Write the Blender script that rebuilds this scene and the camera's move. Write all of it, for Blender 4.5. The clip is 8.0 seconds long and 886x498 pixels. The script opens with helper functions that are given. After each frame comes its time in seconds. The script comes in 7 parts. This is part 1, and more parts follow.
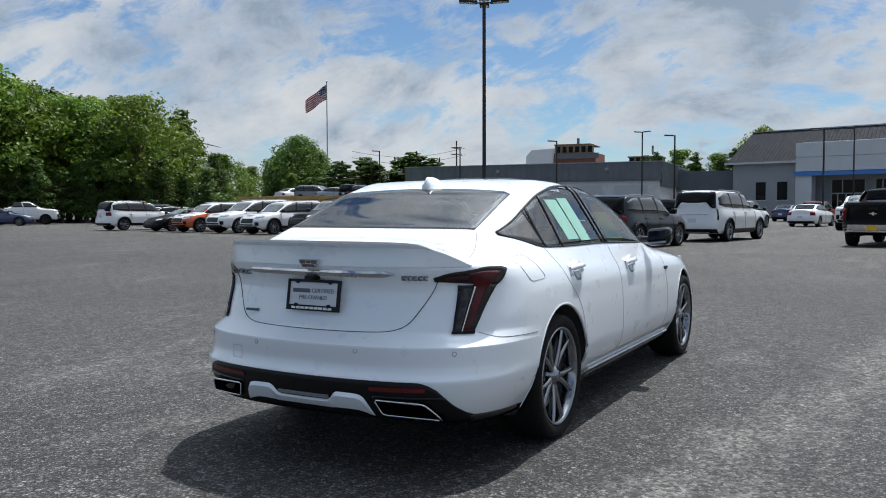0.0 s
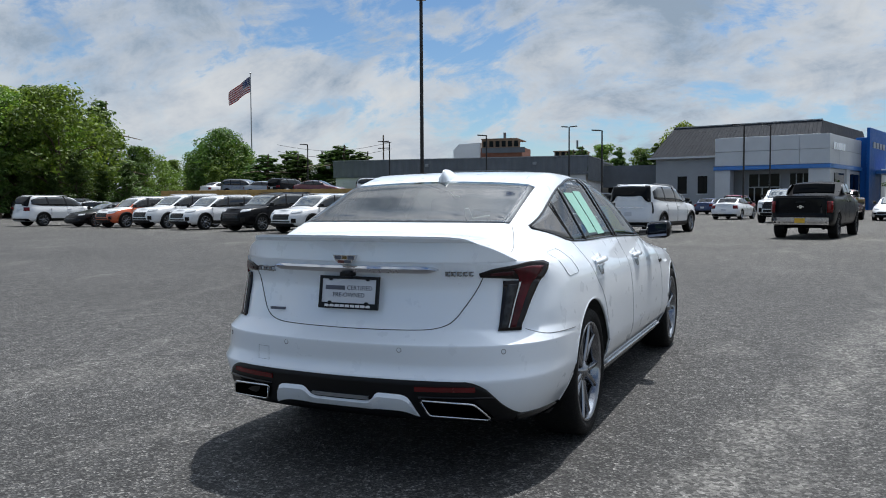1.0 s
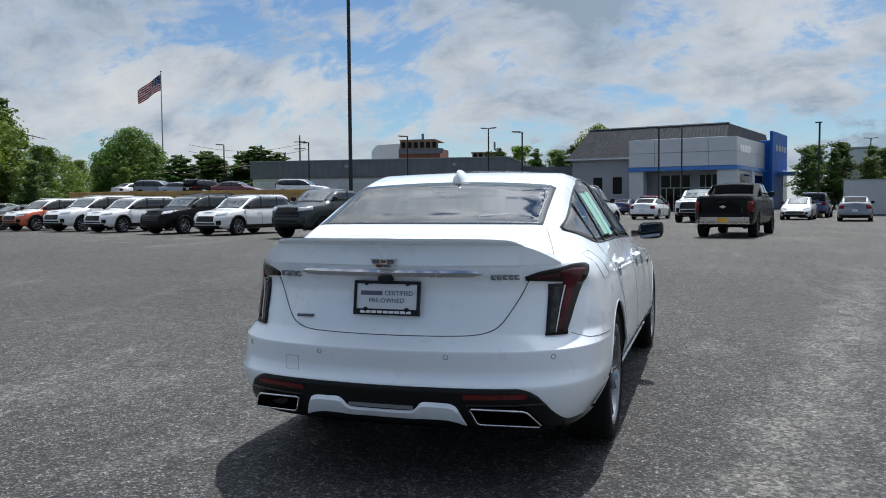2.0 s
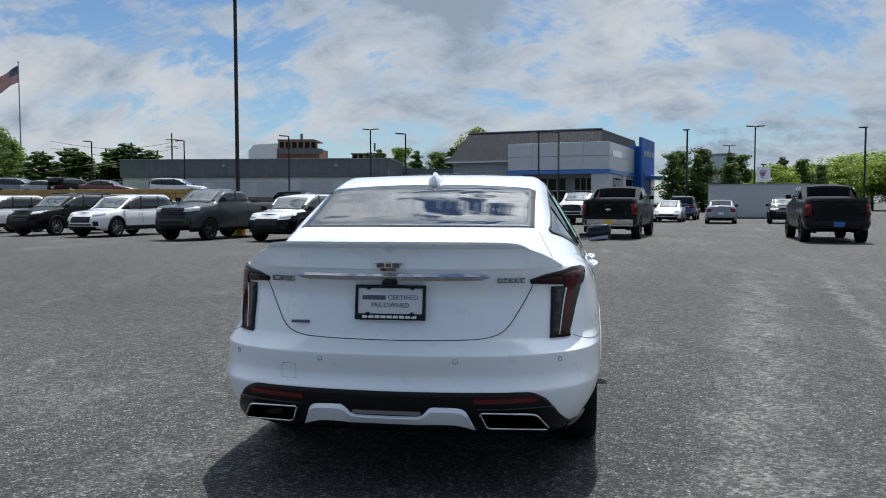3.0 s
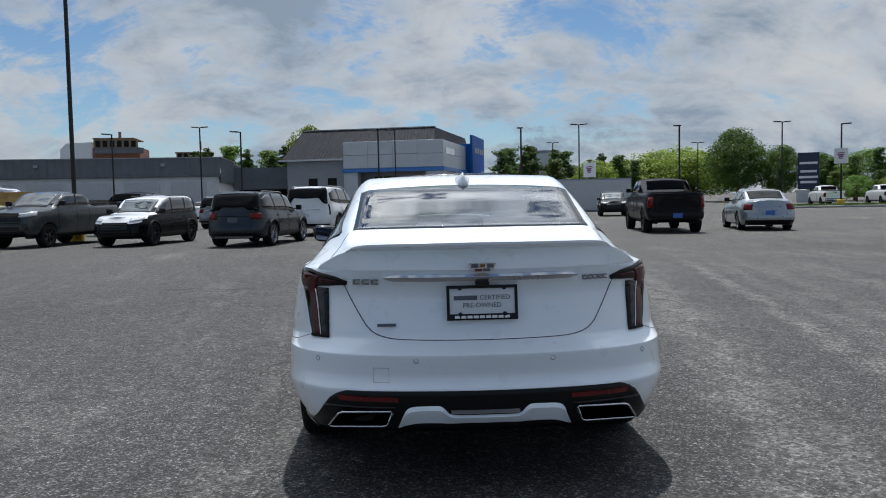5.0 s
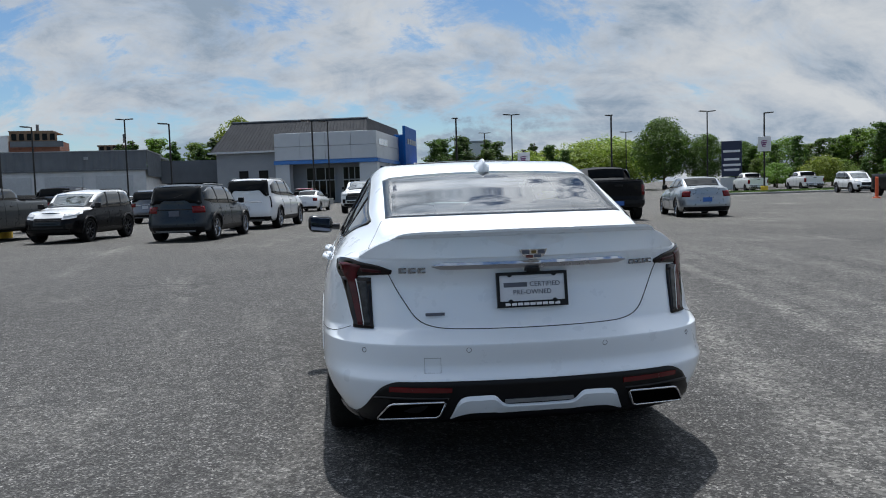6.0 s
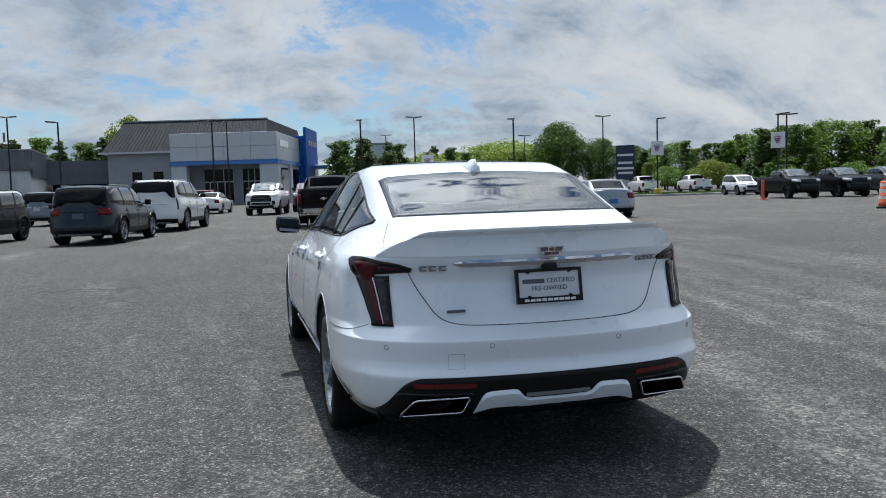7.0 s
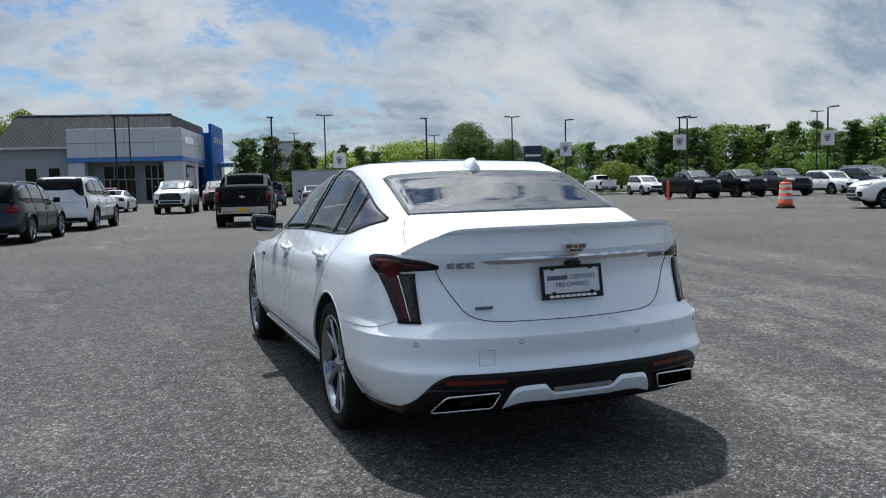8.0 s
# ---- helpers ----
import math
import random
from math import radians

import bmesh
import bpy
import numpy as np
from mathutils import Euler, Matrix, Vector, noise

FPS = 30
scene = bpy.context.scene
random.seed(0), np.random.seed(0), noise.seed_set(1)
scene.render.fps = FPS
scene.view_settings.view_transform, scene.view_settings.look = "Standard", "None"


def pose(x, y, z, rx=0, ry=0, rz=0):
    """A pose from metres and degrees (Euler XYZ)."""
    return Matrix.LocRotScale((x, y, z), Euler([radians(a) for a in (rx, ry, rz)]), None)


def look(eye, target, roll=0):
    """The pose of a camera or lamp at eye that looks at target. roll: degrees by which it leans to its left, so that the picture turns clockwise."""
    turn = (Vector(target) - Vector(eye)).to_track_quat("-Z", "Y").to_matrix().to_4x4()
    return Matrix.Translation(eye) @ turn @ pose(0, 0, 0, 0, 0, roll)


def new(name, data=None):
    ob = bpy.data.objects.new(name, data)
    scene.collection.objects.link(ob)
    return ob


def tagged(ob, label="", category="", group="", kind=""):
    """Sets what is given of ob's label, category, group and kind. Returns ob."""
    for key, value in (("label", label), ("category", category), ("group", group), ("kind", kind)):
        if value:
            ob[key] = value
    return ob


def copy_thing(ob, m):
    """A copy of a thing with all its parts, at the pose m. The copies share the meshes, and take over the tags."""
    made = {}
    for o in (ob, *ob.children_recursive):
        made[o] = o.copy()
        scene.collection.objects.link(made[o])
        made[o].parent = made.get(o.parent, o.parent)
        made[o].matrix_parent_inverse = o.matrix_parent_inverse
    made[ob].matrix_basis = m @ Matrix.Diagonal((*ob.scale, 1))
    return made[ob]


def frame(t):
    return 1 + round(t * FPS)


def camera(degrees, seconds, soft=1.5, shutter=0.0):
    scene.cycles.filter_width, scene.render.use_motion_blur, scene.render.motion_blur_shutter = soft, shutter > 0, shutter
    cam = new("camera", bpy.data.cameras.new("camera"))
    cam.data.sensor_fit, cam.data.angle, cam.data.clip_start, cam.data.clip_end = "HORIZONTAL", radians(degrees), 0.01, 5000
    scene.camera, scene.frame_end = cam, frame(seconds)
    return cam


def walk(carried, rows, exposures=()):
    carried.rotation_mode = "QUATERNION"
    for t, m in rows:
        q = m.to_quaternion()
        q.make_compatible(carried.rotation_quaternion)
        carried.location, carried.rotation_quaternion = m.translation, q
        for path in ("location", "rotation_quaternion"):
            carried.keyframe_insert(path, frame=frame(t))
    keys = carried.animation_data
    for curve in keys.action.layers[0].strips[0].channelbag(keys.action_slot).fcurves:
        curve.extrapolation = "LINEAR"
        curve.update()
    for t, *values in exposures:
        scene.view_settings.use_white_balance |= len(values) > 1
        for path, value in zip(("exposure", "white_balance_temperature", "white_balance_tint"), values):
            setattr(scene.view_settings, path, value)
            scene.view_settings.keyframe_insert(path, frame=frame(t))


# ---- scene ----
cam = camera(56.3, 8.0, 1.0)
PATH = [
    (0, (2.497, -3.338, 1.279), (1.557, -1.575, 1.179), -0.2),
    (0.5, (2.209, -3.391, 1.274), (1.336, -1.595, 1.165), -0.4),
    (1, (1.937, -3.463, 1.277), (1.161, -1.623, 1.162), -0.3),
    (1.2, (1.824, -3.508, 1.285), (1.097, -1.648, 1.171), -0.3),
    (2.3, (1.181, -3.543, 1.281), (0.651, -1.618, 1.165), -0.4),
    (2.5, (1.079, -3.555, 1.282), (0.599, -1.617, 1.165), -0.3),
    (3, (0.777, -3.623, 1.291), (0.481, -1.648, 1.179), -0.1),
    (3.5, (0.496, -3.661, 1.285), (0.268, -1.677, 1.17), -0.2),
    (4, (0.209, -3.666, 1.303), (0.072, -1.674, 1.188), -0.3),
    (4.5, (-0.097, -3.704, 1.313), (-0.111, -1.707, 1.201), -0.5),
    (4.7, (-0.218, -3.73, 1.319), (-0.17, -1.734, 1.205), -0.7),
    (5.8, (-0.801, -3.601, 1.303), (-0.564, -1.621, 1.158), -1.9),
    (6, (-0.905, -3.587, 1.306), (-0.622, -1.612, 1.159), -1.8),
    (6.5, (-1.203, -3.581, 1.318), (-0.772, -1.633, 1.171), -1.8),
    (7, (-1.451, -3.532, 1.308), (-0.928, -1.607, 1.159), -1.7),
    (7.5, (-1.714, -3.444, 1.318), (-1.103, -1.546, 1.162), -1.7),
    (8, (-1.98, -3.381, 1.317), (-1.243, -1.528, 1.16), -1.4),
]
walk(cam, [(t, look(eye, target, roll)) for t, eye, target, roll in PATH],
     [(0, 0.34), (2.5, 0.31), (3.5, 0.22), (4.0, 0.13), (4.5, 0.11), (5.5, 0.20), (6.5, 0.31), (8, 0.34)])

# ---- light and sky ----
SUN_ELEVATION, SUN_AZIMUTH = radians(66), radians(5)   # azimuth from +y towards +x
sun = new("sun", bpy.data.lights.new("sun", "SUN"))
sun.data.energy, sun.data.angle, sun.data.color = 4.15, radians(1.0), (1.0, 0.985, 0.965)
sun.matrix_world = look((0, 0, 60), (-math.sin(SUN_AZIMUTH), -math.cos(SUN_AZIMUTH), 60 - math.tan(SUN_ELEVATION)))

world = bpy.data.worlds.new("sky")
scene.world = world
world.use_nodes = True
wn, wl = world.node_tree.nodes, world.node_tree.links
wn.clear()


def wnode(kind, **values):
    n = wn.new(kind)
    for k, v in values.items():
        if k.startswith("in_"):
            n.inputs[int(k[3:])].default_value = v
    return n


def wmath(op, a, b=None, clamp=False):
    n = wn.new("ShaderNodeMath")
    n.operation, n.use_clamp = op, clamp
    for i, v in enumerate((a, b)):
        if v is None:
            continue
        if isinstance(v, (int, float)):
            n.inputs[i].default_value = v
        else:
            wl.new(v, n.inputs[i])
    return n.outputs[0]


sky = wn.new("ShaderNodeTexSky")
sky.sky_type = "NISHITA"
sky.sun_disc = False
sky.sun_elevation, sky.sun_rotation = SUN_ELEVATION, SUN_AZIMUTH
sky.altitude, sky.air_density, sky.dust_density, sky.ozone_density = 50, 1.0, 0.15, 3.0
co = wn.new("ShaderNodeTexCoord")
sep = wn.new("ShaderNodeSeparateXYZ")
wl.new(co.outputs["Generated"], sep.inputs[0])
up = wmath("ADD", wmath("MAXIMUM", sep.outputs[2], 0.0), 0.60)
flat = wn.new("ShaderNodeCombineXYZ")
wl.new(wmath("DIVIDE", sep.outputs[0], up), flat.inputs[0])
wl.new(wmath("DIVIDE", sep.outputs[1], up), flat.inputs[1])


def cloud_noise(scale, detail, rough, shift, stretch=(1, 1, 1), distort=0.0):
    m = wn.new("ShaderNodeMapping")
    m.inputs["Location"].default_value = shift
    m.inputs["Scale"].default_value = stretch
    wl.new(flat.outputs[0], m.inputs[0])
    n = wn.new("ShaderNodeTexNoise")
    n.inputs["Scale"].default_value, n.inputs["Detail"].default_value = scale, detail
    n.inputs["Roughness"].default_value, n.inputs["Distortion"].default_value = rough, distort
    wl.new(m.outputs[0], n.inputs["Vector"])
    return n.outputs["Fac"]


def ramp(fac, stops):
    r = wn.new("ShaderNodeValToRGB")
    while len(r.color_ramp.elements) < len(stops):
        r.color_ramp.elements.new(0.5)
    for e, (p, c) in zip(r.color_ramp.elements, stops):
        e.position, e.color = p, (c, c, c, 1) if isinstance(c, (int, float)) else (*c, 1)
    wl.new(fac, r.inputs[0])
    return r.outputs[0]


bank = cloud_noise(1.9, 4, 0.55, (2.6, 0.3, 0))
puff = cloud_noise(7.5, 13, 0.66, (0.4, 7.3, 0), (1.0, 1.25, 1), 0.35)
wisp = cloud_noise(3.6, 10, 0.66, (5.2, 2.4, 0), (1.0, 1.9, 1), 1.2)
amount = wmath("ADD", wmath("MULTIPLY", bank, 0.34), wmath("ADD", wmath("MULTIPLY", puff, 0.46), wmath("MULTIPLY", wisp, 0.36)))
# the cloud deck is open in one broad gap and closes on both sides of it
amount = wmath("ADD", amount, wmath("MULTIPLY", wmath("ABSOLUTE", wmath("ADD", sep.outputs[0], 0.36)), wmath("MULTIPLY", wmath("SUBTRACT", 0.47, sep.outputs[2]), 0.20)))
# and it thins out behind the walk
amount = wmath("ADD", amount, wmath("MULTIPLY", wmath("MINIMUM", sep.outputs[1], 0.0), 0.085))
# high up, towards the sun, it breaks into small curds
high = wn.new("ShaderNodeMapRange")
high.interpolation_type = "SMOOTHSTEP"
for i, v in enumerate((0.36, 0.60, 0.0, 1.0)):
    high.inputs[i + 1].default_value = v
wl.new(sep.outputs[2], high.inputs[0])
curd = cloud_noise(19.0, 8, 0.60, (3.3, 1.7, 0), (1.0, 1.5, 1), 0.8)
amount = wmath("ADD", amount, wmath("MULTIPLY", high.outputs[0], wmath("ADD", wmath("MULTIPLY", curd, 0.62), -0.240)))
cover = ramp(amount, [(0.515, 0.0), (0.55, 0.30), (0.585, 0.80), (0.64, 1.0)])
# fewer clouds overhead than towards the horizon
thin = wn.new("ShaderNodeMapRange")
thin.interpolation_type = "SMOOTHSTEP"
for i, v in enumerate((0.35, 0.85, 1.0, 0.9)):
    thin.inputs[i + 1].default_value = v
wl.new(sep.outputs[2], thin.inputs[0])
cover = wmath("MULTIPLY", cover, thin.outputs[0])
belly = cloud_noise(2.6, 8, 0.58, (8.1, 3.7, 0), (1.0, 1.7, 1), 0.6)
shade = ramp(wmath("ADD", wmath("MULTIPLY", belly, 0.62), wmath("MULTIPLY", puff, 0.42)),
             [(0.43, (1.15, 1.12, 1.08)), (0.50, (1.0, 1.0, 1.0)), (0.56, (0.80, 0.85, 0.91)), (0.63, (0.52, 0.62, 0.73))])
cloud = wn.new("ShaderNodeMix")
cloud.data_type = "RGBA"
tint = wn.new("ShaderNodeMix")
tint.data_type, tint.blend_type = "RGBA", "MULTIPLY"
tint.inputs[0].default_value = 1.0
wl.new(shade, tint.inputs[6])
# clouds towards the sun scatter more light to the eye than those opposite
toward = wn.new("ShaderNodeVectorMath")
toward.operation = "DOT_PRODUCT"
wl.new(co.outputs["Generated"], toward.inputs[0])
toward.inputs[1].default_value = (math.sin(SUN_AZIMUTH) * math.cos(SUN_ELEVATION), math.cos(SUN_AZIMUTH) * math.cos(SUN_ELEVATION), math.sin(SUN_ELEVATION))
# thin edges near the sun glow, thick cores stay grey
edge = ramp(wmath("ADD", wmath("MULTIPLY", puff, 0.6), wmath("MULTIPLY", wisp, 0.4)), [(0.42, 1.0), (0.53, 0.62), (0.62, 0.14)])
edge = wmath("MULTIPLY", edge, 7.0)
glow = wmath("ADD", wmath("MULTIPLY", wmath("POWER", wmath("MAXIMUM", toward.outputs["Value"], 0.0), 9.0), edge), wmath("ADD", wmath("MULTIPLY", toward.outputs["Value"], -0.20), 0.97))
bright = wn.new("ShaderNodeMix")
bright.data_type, bright.blend_type = "RGBA", "MULTIPLY"
bright.inputs[0].default_value = 1.0
bright.inputs[6].default_value = (6.5, 7.0, 7.6, 1)
wl.new(glow, bright.inputs[7])
wl.new(bright.outputs[2], tint.inputs[7])
wl.new(cover, cloud.inputs[0])
clear = wn.new("ShaderNodeMix")
clear.data_type, clear.blend_type = "RGBA", "MULTIPLY"
clear.inputs[0].default_value = 1.0
clear.inputs[7].default_value = (0.76, 0.89, 1.0, 1)
wl.new(sky.outputs[0], clear.inputs[6])
wl.new(clear.outputs[2], cloud.inputs[6])
wl.new(tint.outputs[2], cloud.inputs[7])
back = wn.new("ShaderNodeBackground")
back.inputs["Strength"].default_value = 0.076
wl.new(cloud.outputs[2], back.inputs[0])
out = wn.new("ShaderNodeOutputWorld")
wl.new(back.outputs[0], out.inputs[0])
scene.view_settings.exposure = 0.0

# ---- materials ----
def nodes_of(name):
    m = bpy.data.materials.new(name)
    m.use_nodes = True
    return m, m.node_tree.nodes, m.node_tree.links, m.node_tree.nodes["Principled BSDF"]


def noise_out(n, l, scale, detail=4, rough=0.55, coord="Object", stretch=(1, 1, 1), distort=0.0):
    c = n.new("ShaderNodeTexCoord")
    mp = n.new("ShaderNodeMapping")
    mp.inputs["Scale"].default_value = stretch
    l.new(c.outputs[coord], mp.inputs[0])
    t = n.new("ShaderNodeTexNoise")
    t.inputs["Scale"].default_value, t.inputs["Detail"].default_value = scale, detail
    t.inputs["Roughness"].default_value, t.inputs["Distortion"].default_value = rough, distort
    l.new(mp.outputs[0], t.inputs["Vector"])
    return t.outputs["Fac"]


def ramp_out(n, l, fac, stops):
    r = n.new("ShaderNodeValToRGB")
    while len(r.color_ramp.elements) < len(stops):
        r.color_ramp.elements.new(0.5)
    for e, (p, c) in zip(r.color_ramp.elements, stops):
        e.position, e.color = p, (c, c, c, 1) if isinstance(c, (int, float)) else (*c, 1)
    l.new(fac, r.inputs[0])
    return r.outputs[0]


def mix_out(n, l, fac, a, b, blend="MIX"):
    m = n.new("ShaderNodeMix")
    m.data_type, m.blend_type = "RGBA", blend
    for sock, v in ((m.inputs[0], fac), (m.inputs[6], a), (m.inputs[7], b)):
        if isinstance(v, (int, float)):
            sock.default_value = v
        elif isinstance(v, tuple):
            sock.default_value = (*v, 1)
        else:
            l.new(v, sock)
    return m.outputs[2]


def plain(name, colour, rough=0.5, metal=0.0, var=0.12, scale=6.0, bump=0.0, bump_scale=40.0, coat=0.0, spec=0.5):
    """A surface with slight blotches and grain."""
    m, n, l, b = nodes_of(name)
    f = noise_out(n, l, scale, 6, 0.6)
    lo, hi = tuple(c * (1 - var) for c in colour), tuple(min(1, c * (1 + var)) for c in colour)
    l.new(ramp_out(n, l, f, [(0.3, lo), (0.7, hi)]), b.inputs["Base Color"])
    g = noise_out(n, l, scale * 3.1, 4)
    l.new(ramp_out(n, l, g, [(0.3, max(0.02, rough * 0.85)), (0.7, min(1, rough * 1.15))]), b.inputs["Roughness"])
    b.inputs["Metallic"].default_value = metal
    b.inputs["Coat Weight"].default_value = coat
    b.inputs["Coat Roughness"].default_value = 0.03
    b.inputs["Specular IOR Level"].default_value = spec
    if bump:
        k = n.new("ShaderNodeBump")
        k.inputs["Strength"].default_value, k.inputs["Distance"].default_value = bump, 0.01
        l.new(noise_out(n, l, bump_scale, 5, 0.65), k.inputs["Height"])
        l.new(k.outputs[0], b.inputs["Normal"])
    return m


def car_paint(name, colour, metallic=0.0, dust=0.06, coat=1.0):
    m, n, l, b = nodes_of(name)
    f = noise_out(n, l, 1.7, 6, 0.6)
    d = tuple(c * (1 - dust) + 0.30 * dust for c in colour)
    l.new(ramp_out(n, l, f, [(0.42, colour), (0.75, d)]), b.inputs["Base Color"])
    l.new(ramp_out(n, l, noise_out(n, l, 9, 5), [(0.3, 0.26), (0.75, 0.36)]), b.inputs["Roughness"])
    b.inputs["Metallic"].default_value = metallic
    b.inputs["Coat Weight"].default_value = coat
    b.inputs["Specular IOR Level"].default_value = 0.5 * coat
    b.inputs["Coat Roughness"].default_value = 0.025
    return m


def tinted_glass(name, colour, opaque=0.0, ior=1.5):
    """Solid dark lens, or a thin clear sheet: see-through with a Fresnel gloss."""
    m, n, l, b = nodes_of(name)
    b.inputs["Base Color"].default_value = (*colour, 1)
    l.new(ramp_out(n, l, noise_out(n, l, 3, 5), [(0.35, 0.0), (0.8, 0.03)]), b.inputs["Roughness"])
    b.inputs["Specular IOR Level"].default_value = 0.10 if opaque == 1.0 else 0.4
    if opaque:
        b.inputs["Coat Weight"].default_value = 0.0 if opaque == 1.0 else 0.5
        b.inputs["Coat Roughness"].default_value = 0.0
        return m
    tr, gl, fr, mx = (n.new("ShaderNodeBsdfTransparent"), n.new("ShaderNodeBsdfGlossy"), n.new("ShaderNodeFresnel"), n.new("ShaderNodeMixShader"))
    tr.inputs[0].default_value = (*colour, 1)
    gl.inputs["Roughness"].default_value = 0.004
    fr.inputs[0].default_value = ior
    l.new(fr.outputs[0], mx.inputs[0])
    l.new(tr.outputs[0], mx.inputs[1])
    l.new(gl.outputs[0], mx.inputs[2])
    l.new(mx.outputs[0], n["Material Output"].inputs[0])
    return m


def foliage(name, dark, light):
    m, n, l, b = nodes_of(name)
    geo = n.new("ShaderNodeNewGeometry")
    info = n.new("ShaderNodeObjectInfo")
    isl = ramp_out(n, l, geo.outputs["Random Per Island"], [(0.0, dark), (0.6, tuple((a + c) / 2 for a, c in zip(dark, light))), (1.0, light)])
    big = noise_out(n, l, 0.5, 3)
    col = mix_out(n, l, ramp_out(n, l, big, [(0.35, 0.0), (0.7, 0.5)]), isl, light)
    hsv = n.new("ShaderNodeHueSaturation")
    hs = n.new("ShaderNodeMapRange")
    hs.inputs[3].default_value, hs.inputs[4].default_value = 0.485, 0.512
    l.new(info.outputs["Random"], hs.inputs[0])
    l.new(hs.outputs[0], hsv.inputs["Hue"])
    vs = n.new("ShaderNodeMapRange")
    vs.inputs[3].default_value, vs.inputs[4].default_value = 0.8, 1.2
    l.new(info.outputs["Random"], vs.inputs[0])
    l.new(vs.outputs[0], hsv.inputs["Value"])
    l.new(col, hsv.inputs["Color"])
    l.new(hsv.outputs[0], b.inputs["Base Color"])
    b.inputs["Roughness"].default_value = 0.55
    tr = n.new("ShaderNodeBsdfTranslucent")
    l.new(hsv.outputs[0], tr.inputs[0])
    mx = n.new("ShaderNodeMixShader")
    mx.inputs[0].default_value = 0.45
    l.new(b.outputs[0], mx.inputs[1])
    l.new(tr.outputs[0], mx.inputs[2])
    l.new(mx.outputs[0], n["Material Output"].inputs[0])
    return m


def asphalt_material():
    m, n, l, b = nodes_of("asphalt")
    c = "Object"
    stones = n.new("ShaderNodeTexVoronoi")
    stones.inputs["Scale"].default_value = 95
    tc = n.new("ShaderNodeTexCoord")
    l.new(tc.outputs[c], stones.inputs["Vector"])
    grain = ramp_out(n, l, stones.outputs["Color"], [(0.0, (0.007, 0.007, 0.008)), (0.4, (0.018, 0.018, 0.019)), (0.65, (0.044, 0.044, 0.044)), (1.0, (0.25, 0.246, 0.232))])
    fine = noise_out(n, l, 45, 5, 0.75)
    grain = mix_out(n, l, 0.22, grain, ramp_out(n, l, fine, [(0.35, (0.012, 0.012, 0.013)), (0.65, (0.090, 0.089, 0.087))]))
    chips = n.new("ShaderNodeTexVoronoi")
    chips.inputs["Scale"].default_value = 46
    l.new(tc.outputs[c], chips.inputs["Vector"])
    grain = mix_out(n, l, 1.0, grain, ramp_out(n, l, chips.outputs["Color"], [(0.15, 0.55), (0.5, 0.80), (0.85, 1.40)]), "MULTIPLY")
    patchy = ramp_out(n, l, noise_out(n, l, 7, 6, 0.7), [(0.35, 0.66), (0.65, 1.28)])
    grain = mix_out(n, l, 1.0, grain, patchy, "MULTIPLY")
    # large blotches, and pale worn tracks along the lanes
    blot = ramp_out(n, l, noise_out(n, l, 0.22, 6, 0.6), [(0.3, 0.88), (0.5, 1.12), (0.72, 1.42)])
    lane = n.new("ShaderNodeMapping")
    lane.inputs["Rotation"].default_value = (0, 0, radians(12.1))
    l.new(tc.outputs[c], lane.inputs[0])
    across = n.new("ShaderNodeSeparateXYZ")
    l.new(lane.outputs[0], across.inputs[0])
    tracks = n.new("ShaderNodeMapRange")
    for i, v in enumerate((0.0, 10.0, 0.0, 1.0)):
        tracks.inputs[i + 1].default_value = v
    wob = n.new("ShaderNodeMath")
    wob.operation = "MULTIPLY_ADD"
    l.new(noise_out(n, l, 1.1, 6, 0.7), wob.inputs[0])
    wob.inputs[1].default_value = 0.9
    sub = n.new("ShaderNodeMath")
    sub.operation = "SUBTRACT"
    l.new(across.outputs[0], sub.inputs[0])
    sub.inputs[1].default_value = 0.45
    l.new(sub.outputs[0], wob.inputs[2])
    l.new(wob.outputs[0], tracks.inputs[0])
    bands = ramp_out(n, l, tracks.outputs[0], [(0.115, 0.0), (0.155, 0.75), (0.20, 0.10), (0.25, 0.0), (0.268, 0.9), (0.285, 0.05), (0.315, 0.5), (0.335, 0.0), (0.365, 0.6), (0.40, 0.15), (0.47, 0.5), (0.50, 0.0), (0.64, 0.4), (0.70, 0.0)])
    brk = ramp_out(n, l, noise_out(n, l, 3.2, 9, 0.8, stretch=(1.0, 0.5, 1)), [(0.38, 0.0), (0.56, 1.0)])
    keep = n.new("ShaderNodeMath")
    keep.operation = "MULTIPLY"
    l.new(bands, keep.inputs[0])
    l.new(brk, keep.inputs[1])
    along = n.new("ShaderNodeMapRange")
    for i, v in enumerate((9.0, 16.0, 1.0, 0.0)):
        along.inputs[i + 1].default_value = v
    l.new(across.outputs[1], along.inputs[0])
    keep2 = n.new("ShaderNodeMath")
    keep2.operation = "MULTIPLY"
    l.new(keep.outputs[0], keep2.inputs[0])
    l.new(along.outputs[0], keep2.inputs[1])
    pale = ramp_out(n, l, chips.outputs["Color"], [(0.2, (0.045, 0.044, 0.042)), (0.55, (0.12, 0.117, 0.11)), (0.9, (0.26, 0.255, 0.24))])
    col = mix_out(n, l, keep2.outputs[0], grain, pale)
    worn = noise_out(n, l, 0.5, 9, 0.74, stretch=(1.5, 0.36, 1), distort=0.4)
    worn = ramp_out(n, l, worn, [(0.55, 0.0), (0.64, 0.35), (0.75, 0.7)])
    col = mix_out(n, l, worn, col, pale)
    col = mix_out(n, l, 1.0, col, blot, "MULTIPLY")
    # paler lanes to the right; with distance, glancing-view brightness painted into the colour
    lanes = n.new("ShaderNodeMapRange")
